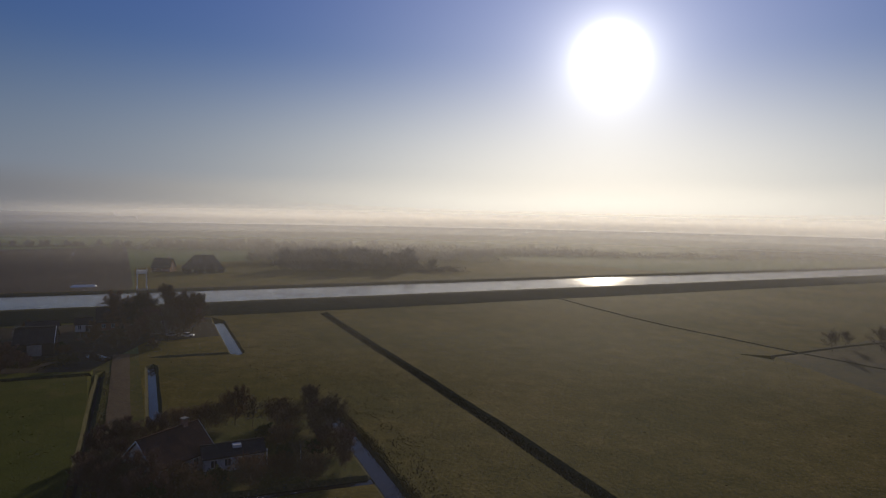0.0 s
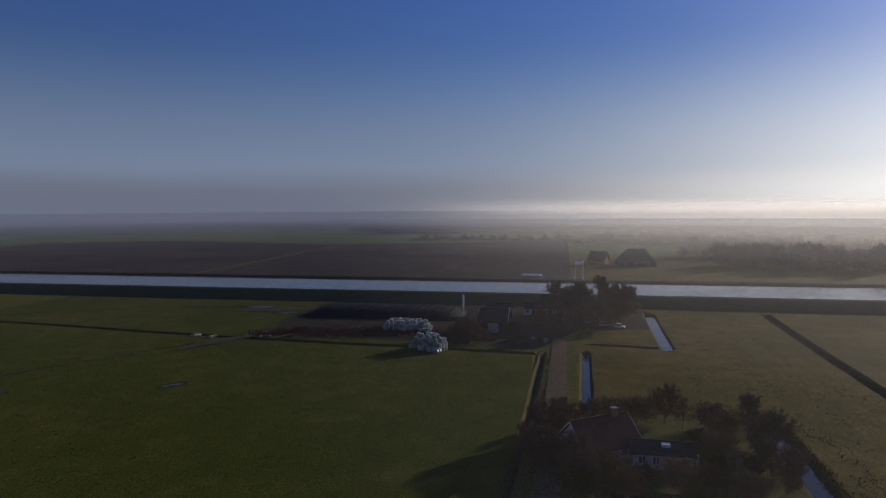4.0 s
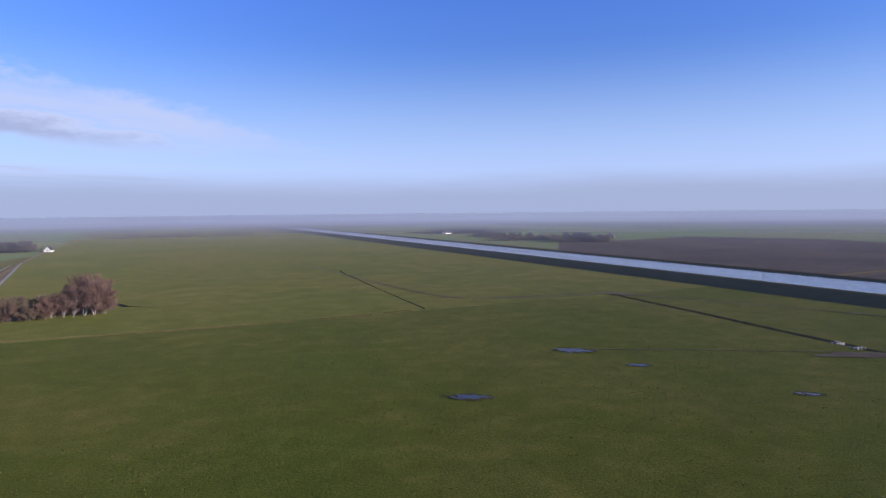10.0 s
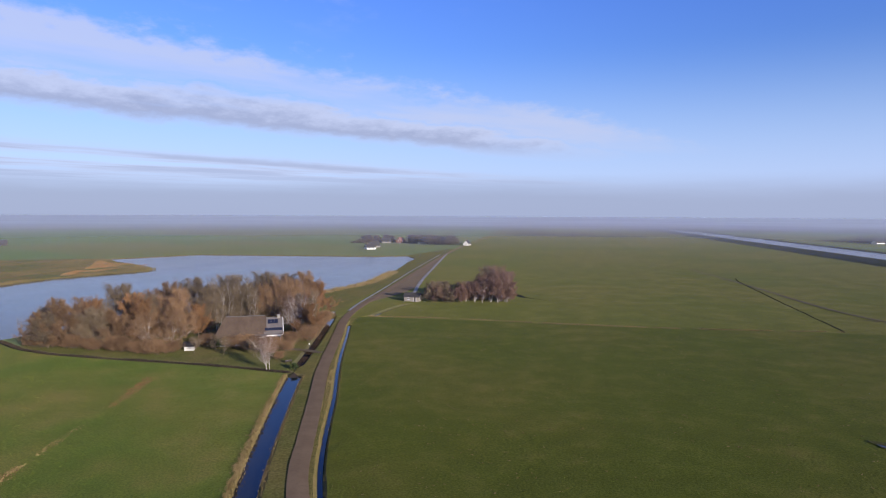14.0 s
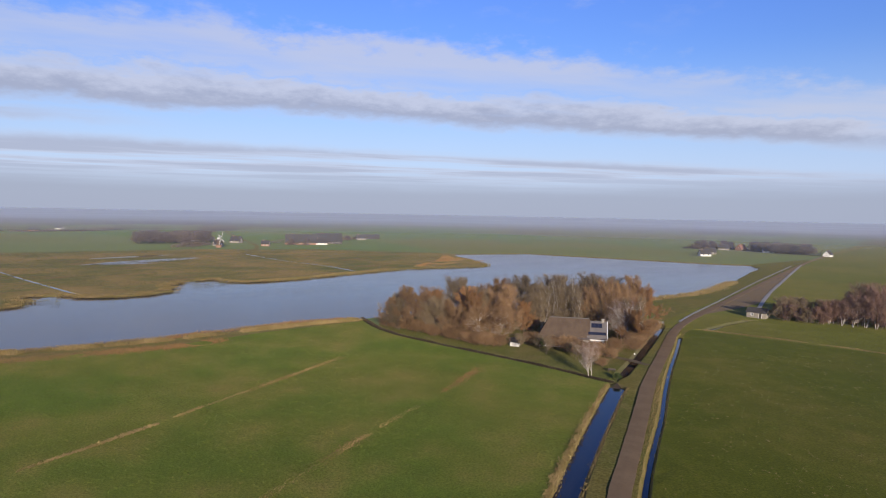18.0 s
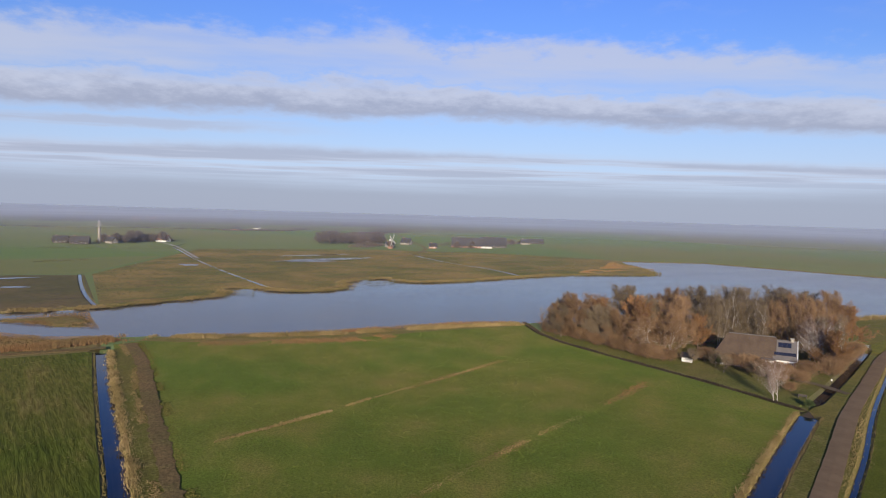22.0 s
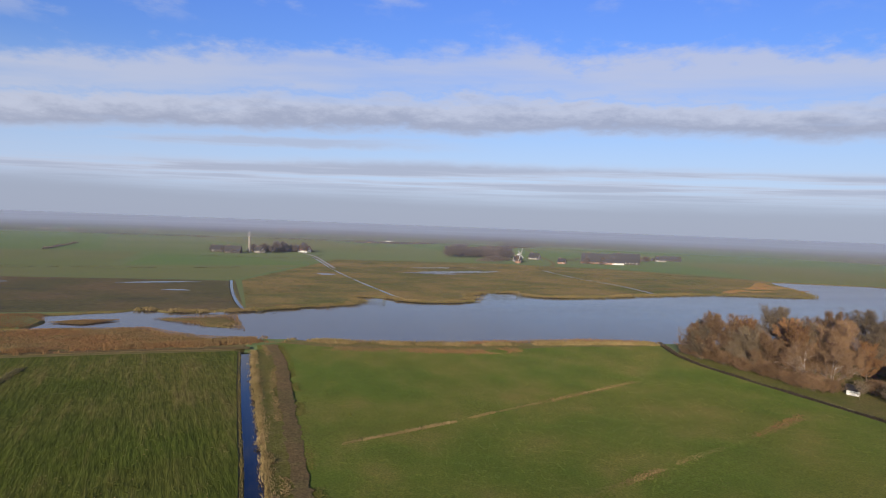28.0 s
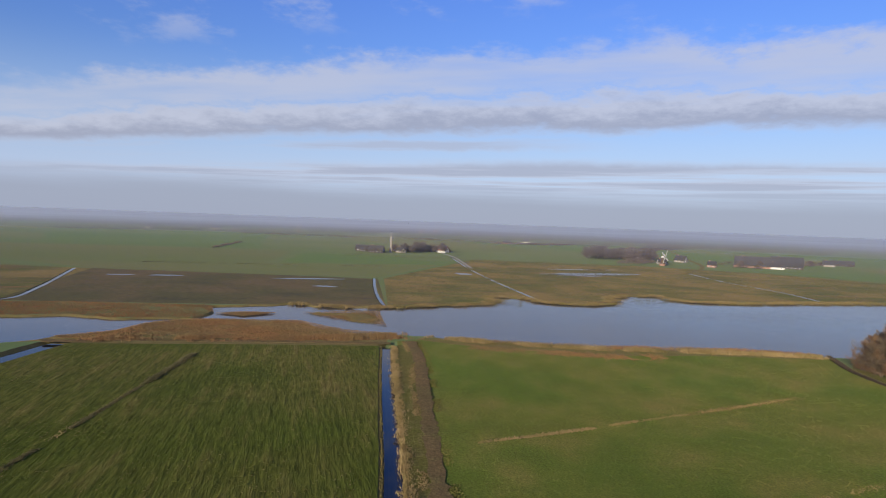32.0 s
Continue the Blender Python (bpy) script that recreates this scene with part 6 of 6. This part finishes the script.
WOODS = [([(-452, 110), (-455, 145), (-440, 200), (-415, 225)], 17, 12, 12000, 0.9), ([(-545, 125), (-570, 190), (-520, 320)], 32, 15, 12000, 1.3), ([(-760, 20), (-730, 120), (-660, 330), (-560, 500)], 30, 16, 8000, 2.4),
         ([(-600, 330), (-520, 560), (-430, 800)], 30, 11, 5000, 2.2), ([(-450, 880), (-520, 800), (-600, 760)], 30, 16, 3000, 3.0), ([(-1010, -300), (-1020, -180)], 30, 17, 4500, 2.6), ([(-800, -200), (-800, 20)], 4, 6, 2500, 1.6),
         ([(-1250, -420), (-1200, -100), (-1250, 200), (-1000, 600)], 40, 14, 5000, 3.2), ([(-1300, -1300), (-1350, -900), (-1500, -600)], 40, 14, 4500, 3.4), ([(-455, -870), (-470, -660)], 10, 8, 4500, 1.4), ([(-455, -640), (-505, -612)], 14, 11, 4500, 1.4),
         ([(-440, -1010), (-540, -950)], 16, 10, 3500, 1.8), ([(-900, -1400), (-700, -1700), (-500, -1900)], 40, 14, 4000, 3.4), ([(-350, -1900), (100, -1850)], 30, 9, 2500, 3.2), ([(118, -800), (185, -835)], 12, 12, 4000, 1.7),
         ([(215, -865), (255, -815)], 10, 10, 2200, 1.7), ([(500, -1900), (900, -1750)], 40, 11, 3000, 3.6), ([(1300, -1500), (1700, -1200)], 40, 11, 3000, 3.6), ([(702, -345), (690, -412)], 15, 19, 3000, 1.0), ([(-400, -712), (-470, -700), (-565, -672)], 12, 12, 9000, 1.1), ([(-420, -1050), (-520, -1010), (-640, -1040)], 14, 10, 5000, 1.4), ([(715, -110), (735, -170)], 12, 11, 3000, 1.6),
         ([(1100, -900), (1500, -700), (1700, -300)], 40, 11, 4500, 3.4), ([(1800, -350), (1900, 100), (1900, 500), (1750, 900)], 50, 16, 6000, 4.0), ([(850, -420), (1050, -680)], 16, 7, 2500, 2.4), ([(690, 84), (853, 72)], 2.0, 3.0, 900, 1.3),
         ([(-45, -1330), (-46, -1120)], 2.0, 3.0, 700, 1.4), ([(570, -450), (650, -610)], 14, 7, 2500, 1.4), ([(590, -330), (640, -380)], 14, 7, 1800, 1.3), ([(1726, -111), (1842, -303)], 30, 12, 2500, 3.4), ([(1783, -340), (1830, -500), (1900, -700)], 30, 13, 4000, 3.4), ([(1052, -330), (1062, -443), (1150, -520)], 10, 6, 2200, 2.2),
         ([(1403, -870), (1500, -760)], 16, 9, 2200, 2.8), ([(1677, -1700), (1830, -2293)], 40, 13, 3500, 3.6), ([(1833, 380), (1828, 200)], 20, 10, 2000, 3.2), ([(1330, -1280), (1440, -1510)], 14, 8, 2500, 2.6),
         ([(-80, -1260), (-10, -1240), (40, -1262)], 8, 6, 1500, 2.0), ([(560, -1750), (300, -1850)], 20, 8, 2200, 3.0), ([(680, -85), (735, -70)], 8, 8, 1800, 1.5), ([(575, -515), (618, -455)], 5, 6, 900, 1.3),
         ([(2100, -600), (1900, -1300), (1400, -1900)], 60, 20, 6000, 6.0), ([(700, -2200), (0, -2300), (-800, -2200)], 60, 20, 6000, 6.0), ([(-1500, -1600), (-1900, -900), (-1900, -200)], 60, 20, 6000, 6.0), ([(2100, 700), (2200, 100), (2100, -500)], 60, 20, 6000, 6.0)]
# long low belts of trees and hedges towards the horizon
rng = random.Random(505)
for ring, tall, long, many in ((1250, 7, 130, 26), (1650, 9, 190, 34), (1900, 11, 220, 34), (2250, 14, 260, 26)):
    for i in range(many):
        a = radians(62 + 216 * (i + rng.uniform(0.1, 0.9)) / many)
        q = ring * rng.uniform(0.9, 1.12)
        t = a + rng.uniform(-0.5, 0.5)
        x, y, l = math.sin(a) * q, math.cos(a) * q, long * rng.uniform(0.3, 1.0)
        if ring < 1500 and rng.random() < 0.35:
            continue
        WOODS.append(([(x - math.cos(t) * l, y + math.sin(t) * l), (x + math.cos(t) * l, y - math.sin(t) * l)], rng.uniform(6, 16), tall * rng.uniform(0.6, 1.2), int(7 * l), ring / 560))
for i, (pts, depth, height, count, size) in enumerate(WOODS):
    if count:
        wood_belt("woodland", "belt of bare winter trees across the hazy polder", pts, depth, height, count, size, seed=i + 1)


# ---------------------------------------------------------------- reeds, tufts and furrows
def blades(name, label, sample, count, height, lean, width, mat, seed, category="reeds", clump=1, reach=0.2):
    """Upright blades scattered where sample() puts them, alone or in clumps."""
    r = random.Random(seed)
    v, f = [], []
    for i in range(count):
        x0, y0, z, s = sample(r)
        for _ in range(clump):
            x, y = (x0, y0) if clump == 1 else (x0 + r.gauss(0, reach), y0 + r.gauss(0, reach))
            h = height * s * r.uniform(0.55, 1.25)
            a = r.uniform(0, math.tau)
            w = width * r.uniform(0.6, 1.4)
            dx, dy = math.cos(a) * w, math.sin(a) * w
            lx, ly = r.gauss(0, lean) * h, r.gauss(0, lean) * h
            q = len(v)
            v += [(x - dx, y - dy, z), (x + dx, y + dy, z), (x + lx, y + ly, z + h)]
            f.append((q, q + 1, q + 2))
    return tagged(new(name, mesh_from(name, v, f, M[mat])), label, category, kind="stuff")


def along(line, spread, z=0.0, offset=0.0, gaps=0.0, seed=0.0):
    fine = resample(smooth_line(line, 1), 1.5)
    l, _ = sides(fine, offset if offset else 0.0001)
    def sample(r):
        while True:
            k = r.randrange(len(l) - 1)
            u = r.random()
            x = l[k][0] + (l[k + 1][0] - l[k][0]) * u + r.gauss(0, spread)
            y = l[k][1] + (l[k + 1][1] - l[k][1]) * u + r.gauss(0, spread)
            q = noise.noise(Vector((x * 0.12, y * 0.12, seed)))
            if q > gaps - 1:
                return x, y, z, max(0.35, 0.75 + 0.6 * q)
    return sample


def within(poly, z=0.0, seed=0.0, gaps=0.0, scale=0.08):
    xs, ys = [p[0] for p in poly], [p[1] for p in poly]
    edges = list(zip(poly, poly[1:] + poly[:1]))
    def sample(r):
        while True:
            x, y = r.uniform(min(xs), max(xs)), r.uniform(min(ys), max(ys))
            hit = False
            for (x0, y0), (x1, y1) in edges:
                if (y0 > y) != (y1 > y) and x < (x1 - x0) * (y - y0) / (y1 - y0) + x0:
                    hit = not hit
            q = noise.noise(Vector((x * scale, y * scale, seed)))
            if hit and q > gaps - 1:
                return x, y, z, max(0.3, 0.8 + 0.6 * q)
    return sample


blades("reed_bed", "broad bed of rust-brown winter reed by the lake", within([(203, 57), (201, -36), (210, -40), (216, -24), (235, -9), (239, 29), (229, 41), (216, 46), (207, 60)]), 46000, 0.26, 0.9, 0.09, "reed", 1)
blades("reed_fringe", "fringe of rust-brown reed along the lake shore", along([(200, -58), (193, -80), (187, -100), (183, -128), (180, -150), (172, -167)], 1.6, -0.3), 8000, 0.5, 0.6, 0.12, "reed", 2)
blades("reed_fringe", "pale reed fringe on the inner shore", along([(196, -56), (189, -80), (182, -102), (178, -128), (173, -150), (168, -166)], 1.3, 0, gaps=0.9, seed=3), 5000, 0.45, 0.6, 0.13, "bank", 3)
blades("reed_bed", "flat tawny reed strip beside the green field", along([(188, -58), (183, -66), (177, -84), (172, -98), (171, -112)], 1.8, gaps=0.7, seed=2), 6000, 0.35, 0.6, 0.14, "reed", 4)
blades("reed_bed", "tawny reed along the lake dike road", along([(128, -258), (112, -299), (105, -330), (101, -352), (105, -420)], 2.0, -0.2), 7000, 1.3, 0.3, 0.14, "straw", 5)
blades("reed_bed", "brown reed land beyond the creek", within([(272, 26), (256, 23), (241, 27), (240, 54), (247, 70), (244, 91), (279, 107), (279, 80), (274, 42)]), 20000, 0.3, 0.9, 0.12, "reed", 6)
for k, isle in enumerate(ISLANDS):
    blades("reed_island", "low reed island in the lake", within(isle, -0.3), 3500, 0.4, 0.6, 0.14, "reed", 7 + k)
blades("reed_fringe", "tawny reed rim on the far lake shore", along([(269, -46), (276, -64), (281, -86), (288, -97)], 1.2, -0.2), 2500, 0.5, 0.4, 0.16, "bank", 10)
blades("reed_fringe", "tawny reed rim on the far lake shore", along([(302, -121), (289, -123), (281, -138), (287, -159)], 1.2, -0.2), 2500, 0.5, 0.4, 0.16, "bank", 11)
blades("reed_fringe", "tawny reed rim on the far lake shore", along([(301, -200), (291, -226), (297, -282), (297, -322), (294, -339), (272, -391), (284, -411), (340, -450)], 2.5, -0.2), 7000, 0.6, 0.4, 0.2, "bank", 12)
blades("bank_grass", "pale dry grass along a ditch bank", along(DITCHES["field_ditch"][0], 0.5, -0.15, 2.05), 9000, 0.42, 0.5, 0.08, "straw", 20, "grass")
blades("bank_grass", "short dry grass along a ditch bank", along(DITCHES["field_ditch"][0], 0.15, -0.1, -1.75), 2600, 0.3, 0.4, 0.07, "bank", 21, "grass")
blades("bank_grass", "pale dry grass along a ditch bank", along(DITCHES["road_ditch_west"][0], 0.35, -0.15, -2.4), 4000, 0.38, 0.5, 0.09, "straw", 22, "grass")
blades("bank_grass", "pale dry grass along a ditch bank", along(DITCHES["road_ditch_west"][0], 0.3, -0.15, 2.4), 2500, 0.28, 0.5, 0.08, "straw", 23, "grass")
blades("bank_grass", "straw-coloured grass between road and ditch", along(DITCHES["road_ditch_east"][0], 0.5, -0.1, -1.5), 4500, 0.28, 0.3, 0.08, "straw", 24, "grass")
blades("bank_grass", "dark rough grass along a ditch bank", along(DITCHES["road_ditch_east"][0], 0.25, -0.2, 1.05), 2600, 0.3, 0.3, 0.08, "bank", 25, "grass")
blades("bank_grass", "dark rough grass ridge along a field ditch", along(DITCHES["garden_ditch"][0], 0.4, -0.2, 0.4), 7000, 0.4, 0.4, 0.09, "peat", 26, "grass")
blades("bank_grass", "dry grass on a lane ditch bank", along(DITCHES["lane_ditch"][0], 0.4, -0.1, 1.9), 2500, 0.4, 0.3, 0.09, "straw", 27, "grass")
blades("bank_grass", "rough grass along a meadow ditch", along(DITCHES["meadow_ditch"][0], 0.4, -0.1, -1.4, gaps=0.8), 3000, 0.4, 0.3, 0.1, "bank", 28, "grass")
blades("bank_grass", "dark rough grass in an old drain", along(DITCHES["pasture_drain"][0], 1.0, -0.5), 14000, 0.55, 0.4, 0.09, "dike", 29, "grass")
FURROWS = [("straw", [(108.6, -39.8), (112, -57.7), (116.5, -74)], 0.32, 1300, 0.35), ("straw", [(116.5, -74), (119.5, -86), (124, -104), (128.8, -121.7)], 0.3, 900, 0.22), ("track", [(112, -57.7), (119.5, -86), (128.8, -121.7)], 0.7, 2600, 0.1),
           ("track", [(70, -44), (74.3, -58), (81.2, -83), (87, -109), (93.4, -135)], 0.6, 5200, 0.12), ("straw", [(74.3, -58), (81.2, -83), (87, -109)], 0.4, 700, 0.2),
           ("reed", [(88, -114), (92, -126), (95, -137)], 0.5, 300, 0.2), ("dike", [(101, 31.5), (117, 28.3), (133, 25.6), (151, 22.5), (180, 17.7)], 0.3, 4500, 0.25), ("straw", [(117, 28.6), (133, 25.9), (151, 22.8)], 0.35, 300, 0.25), ("dike", [(151, 22.5), (165, 20), (181, 17.5)], 0.5, 1800, 0.5),
           ("straw", [(68, -235), (35, -236), (-11, -231), (-57, -230), (-100, -234)], 0.5, 6000, 0.3), ("bank", [(22, 26), (60, 29), (101, 30)], 0.4, 1000, 0.25),
           ("dike", [(488, 104), (489, 70), (484, -28), (495, -68)], 0.5, 1600, 0.7), ("dike", [(613, -163), (620, -90), (639, -33)], 0.5, 1200, 0.7)]
for i, (mat, line, spread, count, h) in enumerate(FURROWS):
    blades("furrow_grass", "line of withered grass along an old furrow", along(line, spread, 0, gaps=0.75, seed=i), count, h, 0.4, 0.12, mat, 40 + i, "grass")
MEADOW_NEAR = [(28, -75), (64, -212), (-170, -228), (-176, -112), (-168, -6), (-80, -6), (0, -28)]
SOWN = [(186, -30), (92, -20), (30, -12), (20, 60), (90, 100), (150, 72), (190, 50)]
GREEN = [(188, -50), (93, -36), (40, -30), (45, -80), (64, -143), (150, -153), (172, -165), (180, -128)]
WINTER = [(-255, 82), (-64, 74), (-30, 200), (-255, 330)]
blades("grass_tufts", "scattered rough tufts in the meadow", within(MEADOW_NEAR, 0.03, 5.0, 0.75, 0.2), 5000, 0.13, 1.1, 0.09, "lush", 60, "grass", 4, 0.14)
blades("grass_tufts", "withered yellow tufts in the meadow", within(MEADOW_NEAR, 0.03, 15.0, 0.9, 0.2), 3000, 0.14, 1.1, 0.09, "straw", 65, "grass", 4, 0.14)
blades("grass_tufts", "scattered rough tufts in the sown field", within(SOWN, 0.03, 6.0, 0.75, 0.2), 5000, 0.15, 0.9, 0.08, "rows", 61, "grass", 5)
blades("grass_tufts", "scattered rough tufts in the green field", within(GREEN, 0.03, 7.0, 0.75, 0.2), 8000, 0.13, 0.9, 0.07, "lush", 62, "grass", 5)
blades("grass_tufts", "withered brown tufts in the green field", within(GREEN, 0.03, 17.0, 0.95, 0.12), 2600, 0.13, 0.8, 0.06, "verge", 66, "grass", 5)
blades("grass_tufts", "scattered rough tufts in the winter pasture", within(WINTER, 0.03, 8.0, 0.8, 0.2), 1600, 0.13, 1.1, 0.10, "straw", 63, "grass", 4, 0.15)
blades("grass_tufts", "pale tussocks in the winter pasture", within([(-250, 78), (-40, 70), (-20, 20), (-84, 46), (-122, 47), (-186, 12), (-186, 34), (-250, 38)], 0.03, 9.0, 0.8, 0.2), 1300, 0.14, 1.1, 0.10, "straw", 67, "grass", 4, 0.15)
blades("bank_grass", "pale clumps of dead grass along the field ditch", along(DITCHES["field_ditch"][0], 0.45, -0.15, 1.95, gaps=0.75, seed=21), 1000, 0.7, 0.35, 0.07, "straw", 68, "grass", 9, 0.28)
blades("bank_grass", "clumps of dead grass along the road ditch", along(DITCHES["road_ditch_west"][0], 0.3, -0.15, -2.3, gaps=0.8, seed=22), 800, 0.55, 0.4, 0.07, "straw", 69, "grass", 8, 0.25)
blades("bank_grass", "clumps of dead reed on the lake bank", along([(203, -50), (195, -62), (188, -80), (181, -102), (177, -128), (172, -150), (167, -164)], 0.8, 0.0, gaps=0.85, seed=23), 1100, 1.1, 0.3, 0.10, "straw", 70, "grass", 9, 0.45)
blades("bank_grass", "clumps of rust-brown reed on the lake bank", along([(202, 50), (203, 20), (200, -20), (205, -44)], 1.8, 0.0, gaps=0.8, seed=24), 1500, 1.0, 0.3, 0.12, "reed", 71, "grass", 9, 0.5)
blades("grass_tufts", "rough grass on the marsh", within([(290, -200), (290, -130), (400, -130), (520, -150), (520, -330), (380, -330), (300, -290)], 0.0, 8.0, 0.8, 0.04), 7000, 0.25, 0.8, 0.22, "bog", 64, "grass")


def pool(name, x, y, a, b, rz, label, mat="ditch", z=0.115):
    """A shallow pool with an uneven rim."""
    ring = []
    for k in range(40):
        t = k * math.tau / 40
        s = 1 + 0.45 * noise.noise(Vector((x + math.cos(t) * 1.4, y + math.sin(t) * 1.4, 2.0)))
        u, w = math.cos(t) * a * s, math.sin(t) * b * s
        ring.append((x + u * math.cos(radians(rz)) - w * math.sin(radians(rz)), y + u * math.sin(radians(rz)) + w * math.cos(radians(rz))))
    return sheet(name, ring, z, M[mat], label, "puddle")


def puddle(x, y, a, b, rz):
    """Standing rain between the tufts: many small pools that run together in the middle."""
    r = random.Random(int(x * 13 + y))
    v, f = [], []
    for i in range(46):
        u, w = r.gauss(0, 0.42), r.gauss(0, 0.42)
        q = max(0.12, 1 - math.hypot(u, w)) * r.uniform(0.25, 0.6)
        cx, cy = u * a * 1.5, w * b * 1.5
        k = len(v)
        for t in range(14):
            g = t * math.tau / 14
            e = q * (1 + 0.5 * noise.noise(Vector((cx + math.cos(g) * 1.3, cy + math.sin(g) * 1.3, i))))
            px, py = cx + math.cos(g) * a * 0.75 * e, cy + math.sin(g) * b * 0.75 * e
            v.append((x + px * math.cos(radians(rz)) - py * math.sin(radians(rz)), y + px * math.sin(radians(rz)) + py * math.cos(radians(rz)), 0.112 + i * 0.0004))
        f.append(tuple(range(k, k + 14)))
    tagged(new("puddle", mesh_from("puddle", v, f, M["puddle"])), "shallow rain puddle in the trampled meadow", "puddle", kind="structure")
    pool("wet_ground", x, y, a * 1.2, b * 1.2, rz, "dark wet grass round a puddle", "wet", 0.106)


M["wet"] = field_material("soaked grass", [(0.050, 0.050, 0.014), (0.060, 0.056, 0.019), (0.072, 0.058, 0.030)], 0.05, 0.4, 1.8)
for x, y, a, b, rz in ((-108, -143.5, 4.6, 2.4, 145), (-112.5, -122, 2.4, 1.2, 150), (-61, -117, 3.8, 1.6, 150), (-127, -86, 2.2, 1.1, 140), (-241, -123, 5.5, 2.2, 110), (-239, -145, 2.6, 1.2, 110), (-228, -104, 4, 1.3, 120)):
    puddle(x, y, a * 1.15, b * 1.2, rz)
for x, y, a, b, rz in ((455, -228, 42, 9, 100), (442, -205, 20, 4, 70), (384, -12, 18, 3, 95), (436, -119, 7, 5, 20), (391, 92, 8, 2.5, 90), (391, 68, 10, 3, 90), (345, -20, 6, 3, 70), (500, -240, 30, 4, 95)):
    pool("marsh_pool", x, y, a, b, rz, "shallow pool in the brown marsh", z=0.12)
for x, y, a, b, rz in ((-175, -102, 13, 3.5, 150), (-200, -232, 10, 4, 120), (-238, -112, 16, 6, 110)):
    pool("mud_patch", x, y, a, b, rz, "trampled muddy ground by a gate", "mud", 0.105)
for i, (pts, half) in enumerate((([(-112, -143), (-140, -128), (-160, -115), (-172, -108)], 0.35), ([(-189, -234), (-148, -244), (-126, -255), (-117, -290), (-113, -372), (-103, -486)], 0.9), ([(-190, -243), (-141, -247), (-119, -262)], 0.5),
                                 ([(-245, -130), (-222, -190), (-200, -232)], 0.8))):
    ribbon("wheel_track", pts, half, M["mud"], 0.115, "dark wheel track pressed in the grass", "track", ragged=0.25, thick=0.03)
pool("puddle", -194, -2.5, 6.5, 2.2, 30, "pale puddle on the farmyard", z=0.12)
blades("reed_bed", "uneven stand of tall rust-brown reed by the lake", within([(203, 57), (201, -36), (210, -40), (216, -24), (235, -9), (239, 29), (229, 41), (216, 46), (207, 60)], 0.0, 31.0, 0.85, 0.09), 2200, 0.36, 0.6, 0.10, "reed", 95, "reeds", 8, 0.6)
blades("reed_bed", "uneven stand of brown reed beyond the creek", within([(272, 26), (256, 23), (241, 27), (240, 54), (247, 70), (244, 91), (279, 107), (279, 80), (274, 42)], 0.0, 32.0, 0.85, 0.09), 1200, 0.36, 0.6, 0.12, "reed", 96, "reeds", 8, 0.6)
blades("reed_bed", "spit of rust-brown reed in the lake", within([(299, -345), (303, -436), (347, -447), (372, -470), (330, -410), (310, -360)], -0.2, 33.0, 0.8, 0.05), 3500, 0.6, 0.35, 0.16, "reed", 97, "reeds", 6, 0.7)
blades("reed_fringe", "broken straw rim on the far lake shore", along([(p[0] + 1.5, p[1]) for p in NORTH_SHORE[7:24]], 2.2, -0.2, gaps=0.85, seed=34), 4200, 0.8, 0.35, 0.14, "straw", 98, "reeds", 5, 0.6)
blades("marsh_tussocks", "dark rush tussocks across the marsh", within([(262, -44), (395, -58), (600, -170), (560, -330), (500, -420), (380, -486), (300, -420), (300, -200)], 0.0, 35.0, 0.85, 0.03), 5000, 0.5, 0.5, 0.22, "dike", 99, "grass", 5, 0.9)
blades("bank_grass", "straggling pale grass beside the moat", along([(-119, 48.5), (-102, 51), (-86, 48.5), (-66, 46)], 2.0, 0, gaps=0.95, seed=9), 500, 0.3, 0.5, 0.12, "straw", 80, "grass")
blades("bank_grass", "pale grass along the moat", along(DITCHES["moat_east"][0], 0.5, -0.1, 2.6), 2500, 0.4, 0.3, 0.1, "bank", 81, "grass")
blades("brushwood", "low reddish brushwood and dead weeds by the silage clamp", along([(-189, -93), (-193, -72), (-198, -52), (-200, -40)], 4.2, 0, gaps=0.6, seed=4), 16000, 0.8, 0.5, 0.11, "red_twig", 90, "brushwood")
blades("brushwood", "dead weeds and rubbish at the edge of the farmyard", along([(-186, -30), (-190, -16), (-197, -8)], 3.0, 0, gaps=0.85, seed=5), 3000, 0.5, 0.5, 0.12, "bank", 91, "brushwood")
blades("bank_grass", "ragged dry grass along the tractor track", along([(196, -44.5), (173, -43.5), (141, -38.6), (113, -34.9), (92, -31.9), (50, -26)], 0.7, 0, gaps=0.85, seed=11), 5000, 0.16, 0.8, 0.13, "verge", 92, "grass")
blades("bank_grass", "ragged dry grass along the tractor track", along([(196, -40.5), (173, -39.5), (141, -34.5), (113, -30.7), (92, -27.8), (50, -22)], 0.5, 0, gaps=0.8, seed=12), 5000, 0.2, 0.8, 0.12, "straw", 93, "grass")
blades("grass_tufts", "withered brown clumps in the sown field", within([(186, -30), (92, -20), (30, -12), (20, 60), (90, 100), (150, 72), (190, 50)], 0.0, 16.0, 0.95, 0.11), 5000, 0.10, 0.9, 0.15, "bank", 94, "grass")
